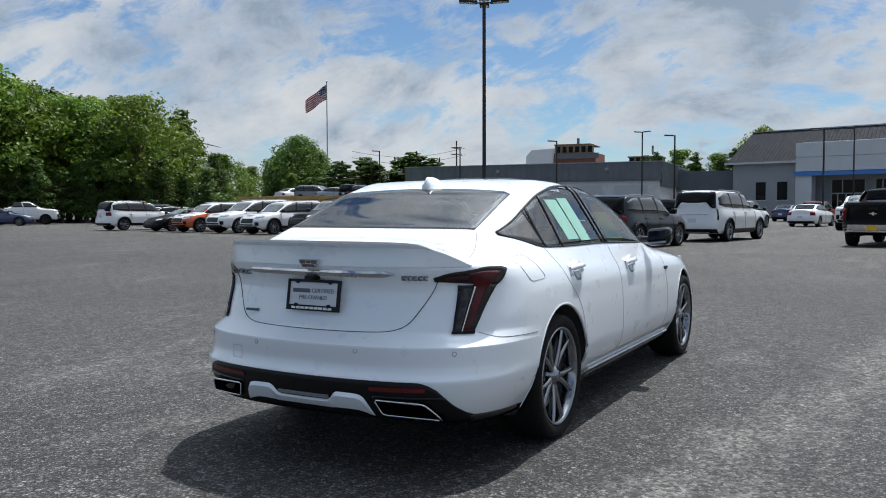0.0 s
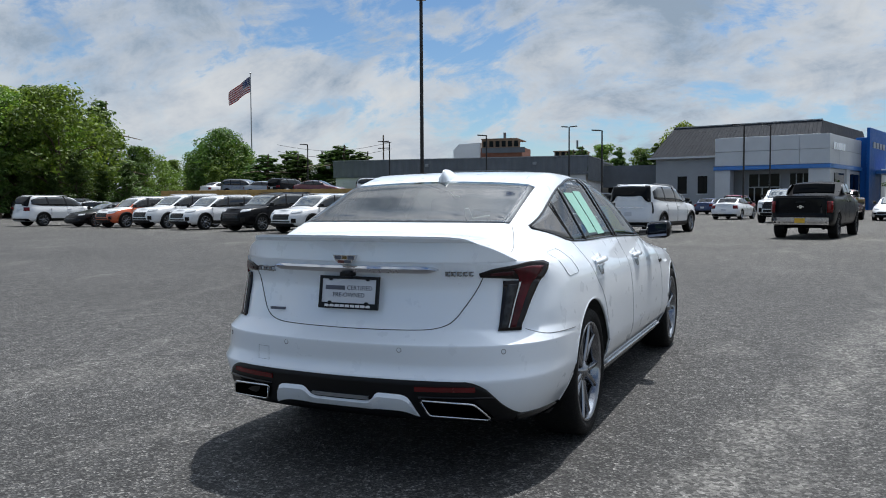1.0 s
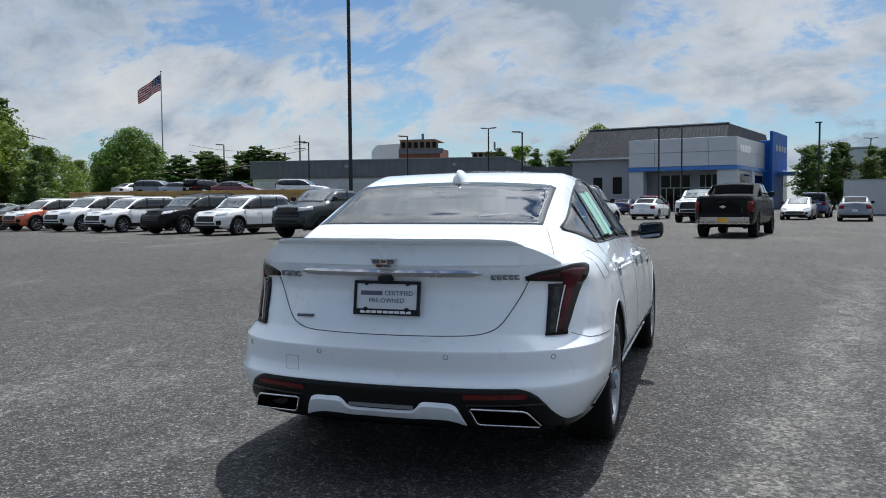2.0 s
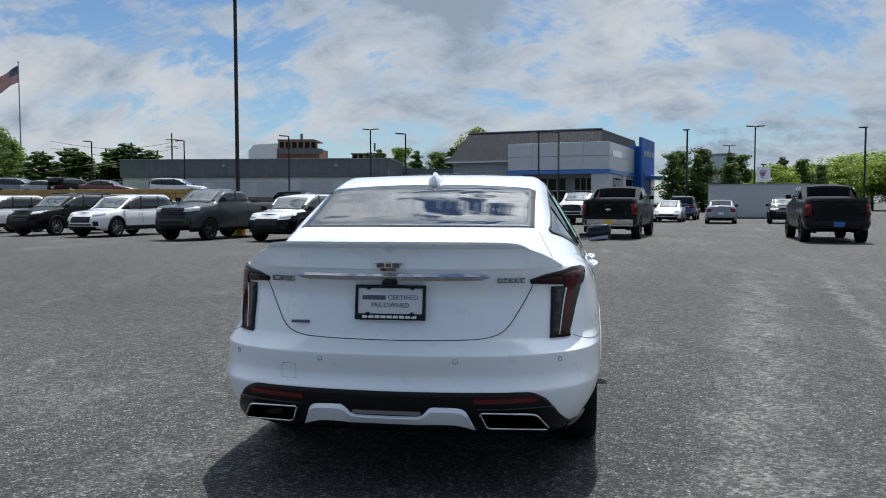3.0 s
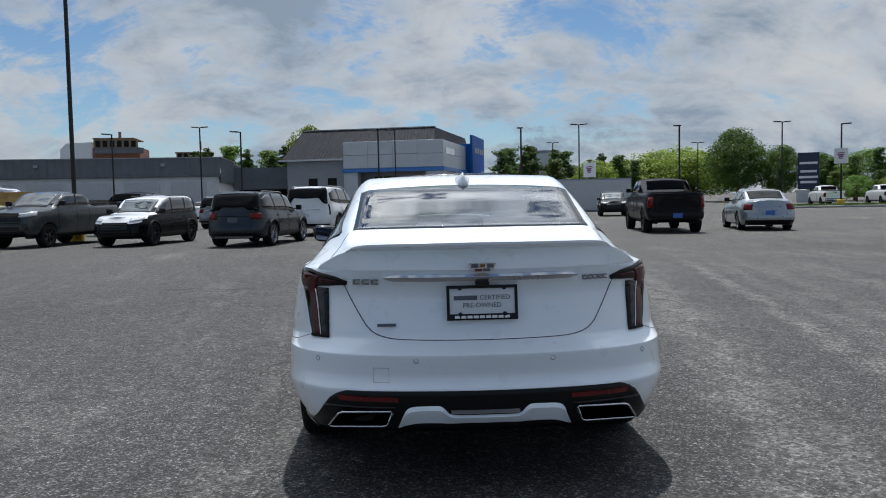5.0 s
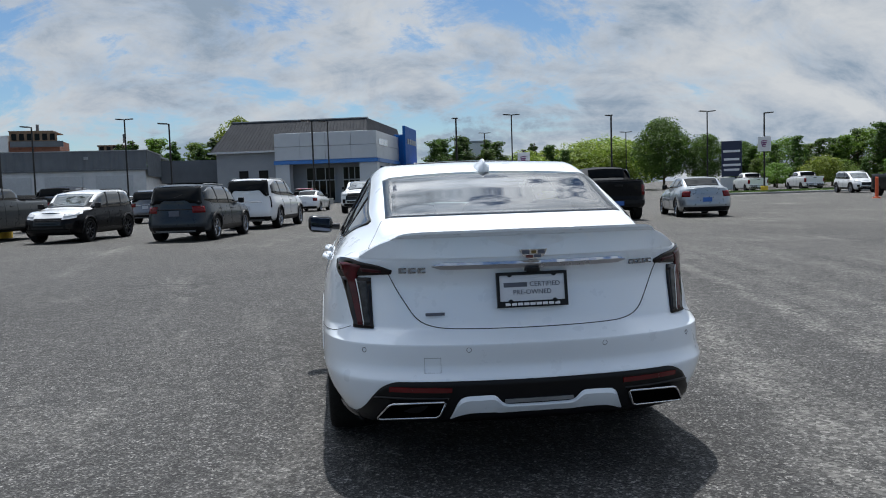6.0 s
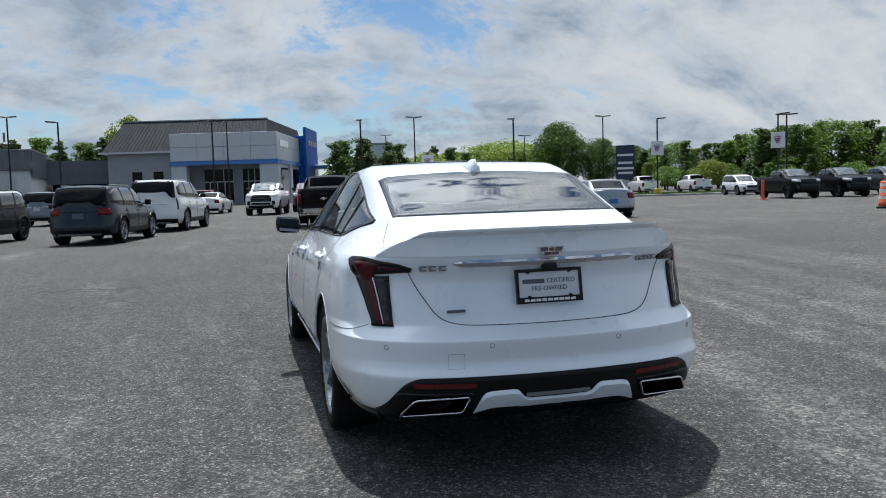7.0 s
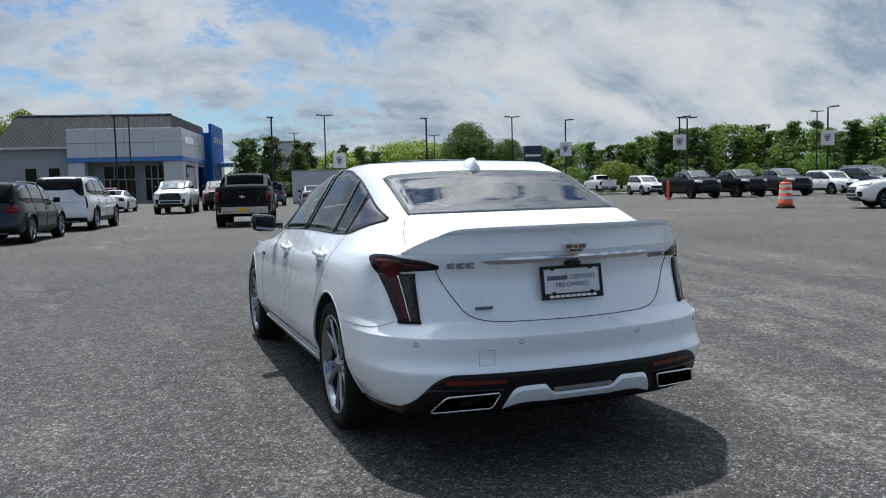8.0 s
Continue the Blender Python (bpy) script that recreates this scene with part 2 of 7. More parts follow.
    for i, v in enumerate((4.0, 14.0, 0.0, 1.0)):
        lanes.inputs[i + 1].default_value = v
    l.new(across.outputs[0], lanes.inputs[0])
    far_bright = n.new("ShaderNodeMapRange")
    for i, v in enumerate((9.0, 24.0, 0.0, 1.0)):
        far_bright.inputs[i + 1].default_value = v
    l.new(across.outputs[1], far_bright.inputs[0])
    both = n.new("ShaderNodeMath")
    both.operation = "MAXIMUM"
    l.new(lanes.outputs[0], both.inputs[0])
    l.new(far_bright.outputs[0], both.inputs[1])
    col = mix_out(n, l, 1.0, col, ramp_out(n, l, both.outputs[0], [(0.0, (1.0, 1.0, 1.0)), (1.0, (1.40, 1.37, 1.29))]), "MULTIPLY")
    dark = ramp_out(n, l, noise_out(n, l, 0.8, 7, 0.7), [(0.60, 0.0), (0.72, 0.6)])
    col = mix_out(n, l, dark, col, (0.026, 0.026, 0.028))
    crack = n.new("ShaderNodeTexVoronoi")
    crack.feature = "DISTANCE_TO_EDGE"
    crack.inputs["Scale"].default_value = 0.16
    warp = n.new("ShaderNodeVectorMath")
    warp.operation = "MULTIPLY_ADD"
    wn3 = n.new("ShaderNodeTexNoise")
    wn3.inputs["Scale"].default_value, wn3.inputs["Detail"].default_value = 0.9, 6
    l.new(tc.outputs[c], wn3.inputs["Vector"])
    l.new(wn3.outputs["Color"], warp.inputs[0])
    warp.inputs[1].default_value = (1.6, 1.6, 0)
    l.new(tc.outputs[c], warp.inputs[2])
    l.new(warp.outputs[0], crack.inputs["Vector"])
    col = mix_out(n, l, ramp_out(n, l, crack.outputs["Distance"], [(0.0, 0.8), (0.0035, 0.0)]), col, (0.014, 0.014, 0.015))
    l.new(col, b.inputs["Base Color"])
    l.new(ramp_out(n, l, fine, [(0.3, 0.72), (0.7, 0.92)]), b.inputs["Roughness"])
    b.inputs["Specular IOR Level"].default_value = 0.35
    k = n.new("ShaderNodeBump")
    k.inputs["Strength"].default_value, k.inputs["Distance"].default_value = 0.8, 0.008
    l.new(stones.outputs["Distance"], k.inputs["Height"])
    l.new(k.outputs[0], b.inputs["Normal"])
    return m


M = {
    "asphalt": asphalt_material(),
    "white": car_paint("white_paint", (0.81, 0.86, 0.915), dust=0.0),
    "white2": car_paint("white_paint_other", (0.74, 0.75, 0.76)),
    "black": car_paint("black_paint", (0.003, 0.003, 0.004), dust=0.002, coat=0.16),
    "grey": car_paint("grey_paint", (0.034, 0.041, 0.046), 0.1, 0.02, 0.45),
    "slate": car_paint("slate_blue_paint", (0.014, 0.021, 0.030), 0.1, 0.01, 0.45),
    "silver": car_paint("silver_paint", (0.29, 0.32, 0.35), 0.5),
    "steel": car_paint("steel_grey_paint", (0.20, 0.21, 0.23), 0.5),
    "blue": car_paint("dark_blue_paint", (0.012, 0.025, 0.09), 0.2),
    "red": car_paint("red_paint", (0.35, 0.012, 0.012)),
    "maroon": car_paint("dark_red_paint", (0.10, 0.008, 0.010), 0.2),
    "orange": car_paint("orange_red_paint", (0.55, 0.09, 0.02)),
    "green": car_paint("lime_paint", (0.42, 0.50, 0.05)),
    "trim": plain("black_plastic", (0.006, 0.006, 0.007), 0.42, var=0.2, scale=9, spec=0.25),
    "gloss": plain("gloss_black", (0.005, 0.005, 0.006), 0.12, var=0.2, coat=0.15, spec=0.3),
    "throat_shade": plain("throat_shade_black", (0.002, 0.002, 0.002), 1.0, var=0.3, spec=0.0),
    "under": plain("underbody", (0.010, 0.010, 0.010), 0.9, var=0.3),
    "seam": plain("panel_gap", (0.02, 0.021, 0.023), 0.8),
    "seam_mid": plain("grey_rubber_ring", (0.10, 0.105, 0.115), 0.7),
    "seam_pale": plain("shallow_panel_gap", (0.30, 0.315, 0.34), 0.7),
    "tyre": plain("tyre_rubber", (0.009, 0.009, 0.009), 0.8, var=0.25, scale=14, bump=0.3, bump_scale=60, spec=0.2),
    "alloy": plain("polished_alloy", (0.27, 0.28, 0.30), 0.13, 1.0, var=0.15),
    "alloy_dark": plain("dark_alloy", (0.03, 0.03, 0.033), 0.35, 0.6),
    "chrome": plain("chrome", (0.72, 0.73, 0.75), 0.07, 1.0, var=0.06),
    "dim_mirror": plain("dimmed_mirror", (0.10, 0.115, 0.15), 0.05, 1.0, var=0.05),
    "bar_reflection": plain("chrome_reflection_tint", (0.50, 0.52, 0.58), 0.30, 1.0, var=0.06),
    "badge": plain("dark_chrome", (0.27, 0.28, 0.31), 0.20, 1.0, var=0.1),
    "gold": plain("dull_gold", (0.17, 0.12, 0.05), 0.3, 0.8),
    "glass": tinted_glass("tinted_glass", (0.40, 0.48, 0.45), 0.0, 3.2),
    "glass_side": tinted_glass("clear_side_glass", (0.82, 0.92, 0.88), 0.0, 2.5),
    "dglass": tinted_glass("dark_glass", (0.005, 0.006, 0.007), 1.0),
    "screen": plain("windscreen_glass", (0.050, 0.060, 0.058), 0.06, var=0.6, scale=2.2, coat=1.0, spec=0.8),
    "wglass": plain("tinted_window_glass", (0.010, 0.012, 0.013), 0.05, var=0.5, scale=2.5, coat=0.6),
    "lens_red": plain("red_lens", (0.062, 0.003, 0.007), 0.14, var=0.6, scale=9, coat=0.0, spec=0.28),
    "lens_maroon": plain("maroon_lens", (0.035, 0.004, 0.007), 0.14, var=0.5, scale=12, coat=0.0, spec=0.28),
    "dark_pane": plain("dark_quarter_pane", (0.040, 0.036, 0.032), 0.08, var=0.3, coat=0.6),
    "lens_dark": plain("smoked_lens", (0.007, 0.004, 0.0045), 0.08, var=0.3, spec=0.32),
    "lens_clear": plain("clear_lamp", (0.50, 0.52, 0.54), 0.10, var=0.3, scale=14, coat=0.8),
    "reflector": plain("red_reflector", (0.10, 0.005, 0.007), 0.25, var=0.3),
    "interior": plain("dark_interior", (0.075, 0.077, 0.078), 0.75, var=0.2),
    "plate": plain("plate_white", (0.62, 0.64, 0.68), 0.45, var=0.05),
    "plate_y": plain("plate_yellow", (0.75, 0.42, 0.03), 0.45, var=0.05),
    "plate_b": plain("plate_blue", (0.03, 0.12, 0.40), 0.45, var=0.05),
    "ink": plain("grey_ink", (0.09, 0.10, 0.13), 0.6),
    "bark": plain("bark", (0.10, 0.075, 0.05), 0.9, var=0.35, scale=3, bump=0.8, bump_scale=12),
    "leaf": foliage("leaves_mid", (0.038, 0.080, 0.010), (0.18, 0.30, 0.036)),
    "leaf_m": foliage("leaves_deep", (0.026, 0.058, 0.009), (0.12, 0.21, 0.030)),
    "leaf_b": foliage("leaves_bright", (0.06, 0.115, 0.010), (0.30, 0.41, 0.045)),
    "leaf_d": foliage("leaves_dark", (0.022, 0.048, 0.009), (0.105, 0.19, 0.032)),
    "grass": plain("grass", (0.085, 0.14, 0.03), 0.9, var=0.4, scale=2.5, bump=0.8, bump_scale=25),
    "wall_grey": plain("grey_wall_paint", (0.30, 0.315, 0.335), 0.75, var=0.06, scale=0.6),
    "panel": plain("pale_metal_panel", (0.52, 0.54, 0.57), 0.38, 0.0, var=0.05, scale=0.7, coat=0.2),
    "siding": plain("grey_metal_siding", (0.125, 0.138, 0.155), 0.5, 0.0, var=0.12, scale=0.8),
    "siding_b": plain("blue_grey_siding", (0.10, 0.115, 0.135), 0.5, 0.0, var=0.12, scale=0.8),
    "roof_metal": plain("dark_roof_metal", (0.034, 0.038, 0.045), 0.8, 0.0, var=0.12, scale=0.8, spec=0.15),
    "lens_grey": plain("smoked_clear_lens", (0.030, 0.031, 0.033), 0.16, var=0.7, scale=30, coat=0.0, spec=0.25),
    "lens_bg": plain("red_lamp", (0.14, 0.004, 0.006), 0.15, var=0.4, scale=9, spec=0.3),
    "block": plain("whitewashed_block", (0.60, 0.61, 0.62), 0.85, var=0.1, scale=1.2),
    "door_pale": plain("pale_shutter", (0.50, 0.515, 0.53), 0.6, var=0.08),
    "bluesign": plain("blue_panel", (0.010, 0.11, 0.40), 0.55, var=0.08, scale=0.9, spec=0.2),
    "bluemid": plain("blue_band", (0.03, 0.17, 0.50), 0.35, var=0.06, coat=0.2),
    "pole": plain("dark_bronze_pole", (0.022, 0.020, 0.019), 0.5, 0.3, var=0.2),
    "pole_pale": plain("grey_metal_pole", (0.32, 0.33, 0.34), 0.45, 0.5, var=0.15),
    "lampglass": plain("lamp_lens", (0.45, 0.45, 0.43), 0.3),
    "brick": plain("red_brick", (0.24, 0.10, 0.065), 0.85, var=0.25, scale=2),
    "tan": plain("tan_timber", (0.42, 0.26, 0.09), 0.8, var=0.25, scale=1.5, bump=0.4),
    "tarp": plain("white_tarp", (0.75, 0.76, 0.77), 0.6, var=0.08),
    "hivis": plain("orange_plastic", (0.62, 0.10, 0.03), 0.5, var=0.1),
    "band": plain("white_reflective_band", (0.78, 0.77, 0.74), 0.4, var=0.06),
    "concrete": plain("concrete", (0.36, 0.35, 0.33), 0.85, var=0.15, scale=1.5, bump=0.3),
    "kerb_y": plain("yellow_kerb_paint", (0.62, 0.40, 0.04), 0.7, var=0.2, scale=3),
    "sign_w": plain("sign_white", (0.72, 0.72, 0.74), 0.5, var=0.05),
    "sign_p": plain("sign_purple", (0.20, 0.04, 0.16), 0.5, var=0.1),
    "sign_d": plain("sign_dark_blue", (0.015, 0.022, 0.06), 0.4, var=0.1),
    "flag_r": plain("flag_red", (0.42, 0.02, 0.03), 0.8, var=0.1),
    "flag_w": plain("flag_white", (0.72, 0.70, 0.70), 0.8, var=0.06),
    "flag_b": plain("flag_blue", (0.02, 0.03, 0.13), 0.8, var=0.1),
    "paper": plain("green_window_paper", (0.25, 0.48, 0.40), 0.6, var=0.06),
    "sheet_y": plain("yellow_window_sheet", (0.78, 0.82, 0.30), 0.6, var=0.06),
    "wood_pale": plain("brown_cladding", (0.26, 0.17, 0.11), 0.8, var=0.25, scale=2),
    "hedge": foliage("hedge_leaves", (0.10, 0.17, 0.02), (0.27, 0.36, 0.05)),
}

# ---- building helpers ----
def part(name, bm, material, parent=None, label="", smooth=False):
    """Links a bmesh, or a mesh, as one object."""
    if isinstance(bm, bmesh.types.BMesh):
        me = bpy.data.meshes.new(name)
        bm.to_mesh(me)
        bm.free()
        for one in (material if isinstance(material, (list, tuple)) else [material]):
            me.materials.append(one)
        if smooth:
            me.shade_smooth()
    else:
        me = bm
    ob = new(name, me)
    if parent:
        ob.parent = parent
    if label:
        tagged(ob, label)
    return ob


def empty(name, m, label, category, group="", kind=""):
    ob = new(name)
    ob.empty_display_size = 0.2
    ob.matrix_world = m
    return tagged(ob, label, category, group, kind)


def box(bm, x0, x1, y0, y1, z0, z1, m=None, bevel=0.0):
    vs = [bm.verts.new((x, y, z)) for x in (x0, x1) for y in (y0, y1) for z in (z0, z1)]
    fs = [bm.faces.new([vs[i] for i in q]) for q in ((0, 1, 3, 2), (4, 6, 7, 5), (0, 4, 5, 1), (2, 3, 7, 6), (0, 2, 6, 4), (1, 5, 7, 3))]
    if bevel:
        es = list({e for f in fs for e in f.edges})
        r = bmesh.ops.bevel(bm, geom=es, offset=bevel, segments=2, affect="EDGES", profile=0.5)
        vs = list({v for f in r["faces"] for v in f.verts} | {v for v in vs if v.is_valid})
    if m is not None:
        for v in vs:
            v.co = m @ v.co
    return vs


def tube(bm, path, radius, seg=8, caps=True, closed=False):
    """A round bar along a list of points; radius a number or one for each point."""
    pts = [Vector(p) for p in path]
    rings = []
    n = len(pts)
    for i, p in enumerate(pts):
        a = pts[i - 1] if i or closed else p
        b = pts[(i + 1) % n] if i < n - 1 or closed else p
        d = (b - a).normalized()
        s = d.cross(Vector((0, 0, 1)) if abs(d.z) < 0.95 else Vector((1, 0, 0))).normalized()
        t = s.cross(d)
        r = radius[i] if isinstance(radius, (list, tuple)) else radius
        rings.append([bm.verts.new(p + (s * math.cos(2 * math.pi * k / seg) + t * math.sin(2 * math.pi * k / seg)) * r) for k in range(seg)])
    for i in range(n if closed else n - 1):
        a, b = rings[i], rings[(i + 1) % n]
        for k in range(seg):
            bm.faces.new((a[k], a[(k + 1) % seg], b[(k + 1) % seg], b[k]))
    if caps and not closed:
        bm.faces.new(rings[0])
        bm.faces.new(rings[-1][::-1])
    return rings


def lathe(bm, profile, seg, axis="x", centre=(0, 0, 0)):
    """Turns (radius, along) pairs round an axis."""
    c = Vector(centre)
    rings = []
    for r, a in profile:
        ring = []
        for k in range(seg):
            u, w = r * math.cos(2 * math.pi * k / seg), r * math.sin(2 * math.pi * k / seg)
            ring.append(bm.verts.new(c + (Vector((a, u, w)) if axis == "x" else Vector((u, w, a)))))
        rings.append(ring)
    for a, b in zip(rings, rings[1:]):
        for k in range(seg):
            bm.faces.new((a[k], a[(k + 1) % seg], b[(k + 1) % seg], b[k]))
    return rings


def prism(bm, outline, depth, m=None):
    """A flat outline of (x, z), extruded from y = 0 to depth."""
    a = [bm.verts.new((x, 0, z)) for x, z in outline]
    b = [bm.verts.new((x, depth, z)) for x, z in outline]
    n = len(a)
    bm.faces.new(a)
    bm.faces.new(b[::-1])
    for i in range(n):
        bm.faces.new((a[i], b[i], b[(i + 1) % n], a[(i + 1) % n]))
    bmesh.ops.recalc_face_normals(bm, faces=bm.faces[:])
    if m is not None:
        for v in a + b:
            v.co = m @ v.co


def smooth_at(pts, q):
    """A smooth curve through (place, value) pairs, with no overshoot."""
    if q <= pts[0][0]:
        return pts[0][1]
    if q >= pts[-1][0]:
        return pts[-1][1]
    n = len(pts)
    i = max(k for k in range(n - 1) if pts[k][0] <= q)
    h = [pts[k + 1][0] - pts[k][0] for k in range(n - 1)]
    d = [(pts[k + 1][1] - pts[k][1]) / h[k] for k in range(n - 1)]

    def slope(k):
        if k == 0:
            return d[0]
        if k == n - 1:
            return d[-1]
        if d[k - 1] * d[k] <= 0:
            return 0.0
        w1, w2 = 2 * h[k] + h[k - 1], h[k] + 2 * h[k - 1]
        return (w1 + w2) / (w1 / d[k - 1] + w2 / d[k])

    t = (q - pts[i][0]) / h[i]
    return ((1 + 2 * t) * (1 - t) ** 2 * pts[i][1] + t * (1 - t) ** 2 * h[i] * slope(i)
            + t * t * (3 - 2 * t) * pts[i + 1][1] + t * t * (t - 1) * h[i] * slope(i + 1))


class Shape:
    """The skin of a vehicle: a lower hull of stacked plan outlines and an upper shell of cross sections. y runs forward from the tail."""

    def __init__(self, length, zb, zt, wide, rear, front, belt, rail_x, rail_z, crown, nr=3.0, mr=6.0, nf=2.8, mf=6.0, side=0.02, bow=0.0, crisp=True):
        self.length, self.zb, self.zt, self.wide, self.rear, self.front = length, zb, zt, wide, rear, front
        self.belt, self.rail_x, self.rail_z, self.crown = belt, rail_x, rail_z, crown
        self.nr, self.mr, self.nf, self.mf, self.side, self.bow, self.crisp = nr, mr, nf, mf, side, bow, crisp
        self.yc = length / 2

    def level(self, zz):
        return smooth_at(self.wide, zz), smooth_at(self.rear, zz), smooth_at(self.front, zz), (smooth_at(self.bow, zz) if isinstance(self.bow, list) else self.bow)

    def top(self, y):
        return smooth_at(self.belt, y)

    def zz(self, y, z):
        return self.zb + (z - self.zb) / (self.top(y) - self.zb) * (self.zt - self.zb)

    def plan(self, phi, w, yr, yf, bow):
        c, s = max(0.0, math.cos(phi)), math.sin(phi)
        if s < 0:
            k = c ** (2 / self.nr)
            return w * k, self.yc - (self.yc - yr) * (-s) ** (2 / self.mr) + bow * k * k * (-s) ** 0.3
        return w * c ** (2 / self.nf), self.yc + (yf - self.yc) * s ** (2 / self.mf)

    def ring(self, phi, zz):
        """phi: -90 degrees at the tail's middle, 0 at the side, 90 at the nose's middle."""
        x, y = self.plan(phi, *self.level(zz))
        return Vector((x, y, self.zb + (zz - self.zb) / (self.zt - self.zb) * (self.top(y) - self.zb)))

    def side_x(self, y, z):
        zz = self.zz(y, z)
        return self.plan(self.phi_y(y, zz), *self.level(zz))[0]

    def rear_y(self, x, z):
        return self.plan(self.phi_rear(x, z), *self.level(z))[1]

    def front_y(self, x, zz):
        return self.plan(self.phi_front(x, zz), *self.level(zz))[1]

    def phi_rear(self, x, zz):
        w = self.level(zz)[0]
        return -math.acos(min(1.0, (abs(x) / w)) ** (self.nr / 2))

    def phi_front(self, x, zz):
        w = self.level(zz)[0]
        return math.acos(min(1.0, (abs(x) / w)) ** (self.nf / 2))

    def phi_y(self, y, zz):
        lev = self.level(zz)
        lo, hi = -math.pi / 2, math.pi / 2
        for _ in range(34):
            mid = (lo + hi) / 2
            if self.plan(mid, *lev)[1] < y:
                lo = mid
            else:
                hi = mid
        return (lo + hi) / 2

    def section(self, y, edge=None):
        """Points from the right belt edge to the middle, at y."""
        xb = self.ring(self.phi_y(y, self.zt), self.zt).x if edge is None else edge
        zb = self.top(y)
        xr, zr, zc = xb * smooth_at(self.rail_x, y), zb + smooth_at(self.rail_z, y), zb + smooth_at(self.crown, y)
        bulge = (smooth_at(self.side, y) if isinstance(self.side, list) else self.side) * min(1, (zr - zb) * 3)
        pts = [Vector((xb, zb)), Vector((xb + (xr - xb) * 0.3 + bulge, zb + (zr - zb) * 0.33)),
               Vector((xb + (xr - xb) * 0.66 + bulge, zb + (zr - zb) * 0.68)), Vector((xr, zr))]
        if self.crisp:
            pts.insert(3, Vector((xb + (xr - xb) * 0.90 + bulge * 0.5, zb + (zr - zb) * 0.92)))
        for f in ((0.93, 0.7, 0.45, 0.2, 0.0) if self.crisp else (0.8, 0.6, 0.4, 0.2, 0.0)):
            pts.append(Vector((xr * f, zr + (zc - zr) * (1 - f ** 2.2))))
        for _ in range(2):
            fresh = [pts[0]]
            for a, b in zip(pts, pts[1:]):
                fresh += [a * 0.75 + b * 0.25, a * 0.25 + b * 0.75]
            pts = fresh + [pts[-1]]
        return pts

    def shell_side(self, y, z):
        """The upper shell's point at y and height z, on the right."""
        p = self.section(y)
        for a, b in zip(p, p[1:]):
            if a.y <= z <= b.y and b.y > a.y:
                return Vector((a.x + (b.x - a.x) * (z - a.y) / (b.y - a.y), y, z))
        return Vector((p[0].x, y, z))

    def shell_top(self, x, y):
        p = self.section(y)
        q = abs(x)
        for a, b in zip(p[::-1], p[-2::-1]):
            if a.x <= q <= b.x and b.x > a.x:
                return Vector((x, y, a.y + (b.y - a.y) * (q - a.x) / (b.x - a.x)))
        return Vector((x, y, p[0].y))

    def mesh(self, n_ring, n_level, extra=()):
        dense = [radians(-90 + 180 * k / 1500) for k in range(1501)]
        mid = self.zb + 0.6 * (self.zt - self.zb)
        run, last = [0.0], self.ring(dense[0], mid)
        for p in dense[1:]:
            q = self.ring(p, mid)
            run.append(run[-1] + (q - last).length)
            last = q
        phis = list(np.interp(np.linspace(0, run[-1], n_ring + 1), run, dense))
        bm = bmesh.new()
        rows = []
        steps = sorted([self.zb + (self.zt - self.zb) * j / n_level for j in range(n_level + 1)] + list(extra))
        for zz in steps:
            right = [self.ring(p, zz) for p in phis]
            right[0].x = right[-1].x = 0.0
            row = [bm.verts.new(p) for p in right]
            row += [bm.verts.new((-p.x, p.y, p.z)) for p in right[-2:0:-1]]
            rows.append(row)
        total = len(rows[0])
        for a, b in zip(rows, rows[1:]):
            for k in range(total):
                bm.faces.new((a[k], a[(k + 1) % total], b[(k + 1) % total], b[k]))
        for row, flip in ((rows[0], True),):
            for k in range(n_ring):
                q = [row[k], row[k + 1], row[(total - k - 1) % total], row[(total - k) % total]]
                q = list(dict.fromkeys(q))
                bm.faces.new(q[::-1] if flip else q)
        top = rows[-1]
        sections = [[top[0]]]
        for k in range(1, n_ring):
            v = top[k]
            s = self.section(v.co.y, v.co.x)
            line = [v] + [bm.verts.new((p.x, v.co.y, p.y)) for p in s[1:]]
            line += [bm.verts.new((-p.x, v.co.y, p.y)) for p in s[-2:0:-1]] + [top[total - k]]
            sections.append(line)
        sections.append([top[n_ring]])
        for a, b in zip(sections, sections[1:]):
            if len(a) == 1 or len(b) == 1:
                one, many = (a[0], b) if len(a) == 1 else (b[0], a)
                for p, q in zip(many, many[1:]):
                    bm.faces.new((one, p, q))
                continue
            for k in range(len(a) - 1):
                bm.faces.new((a[k], b[k], b[k + 1], a[k + 1]))
        bmesh.ops.recalc_face_normals(bm, faces=bm.faces[:])
        return bm


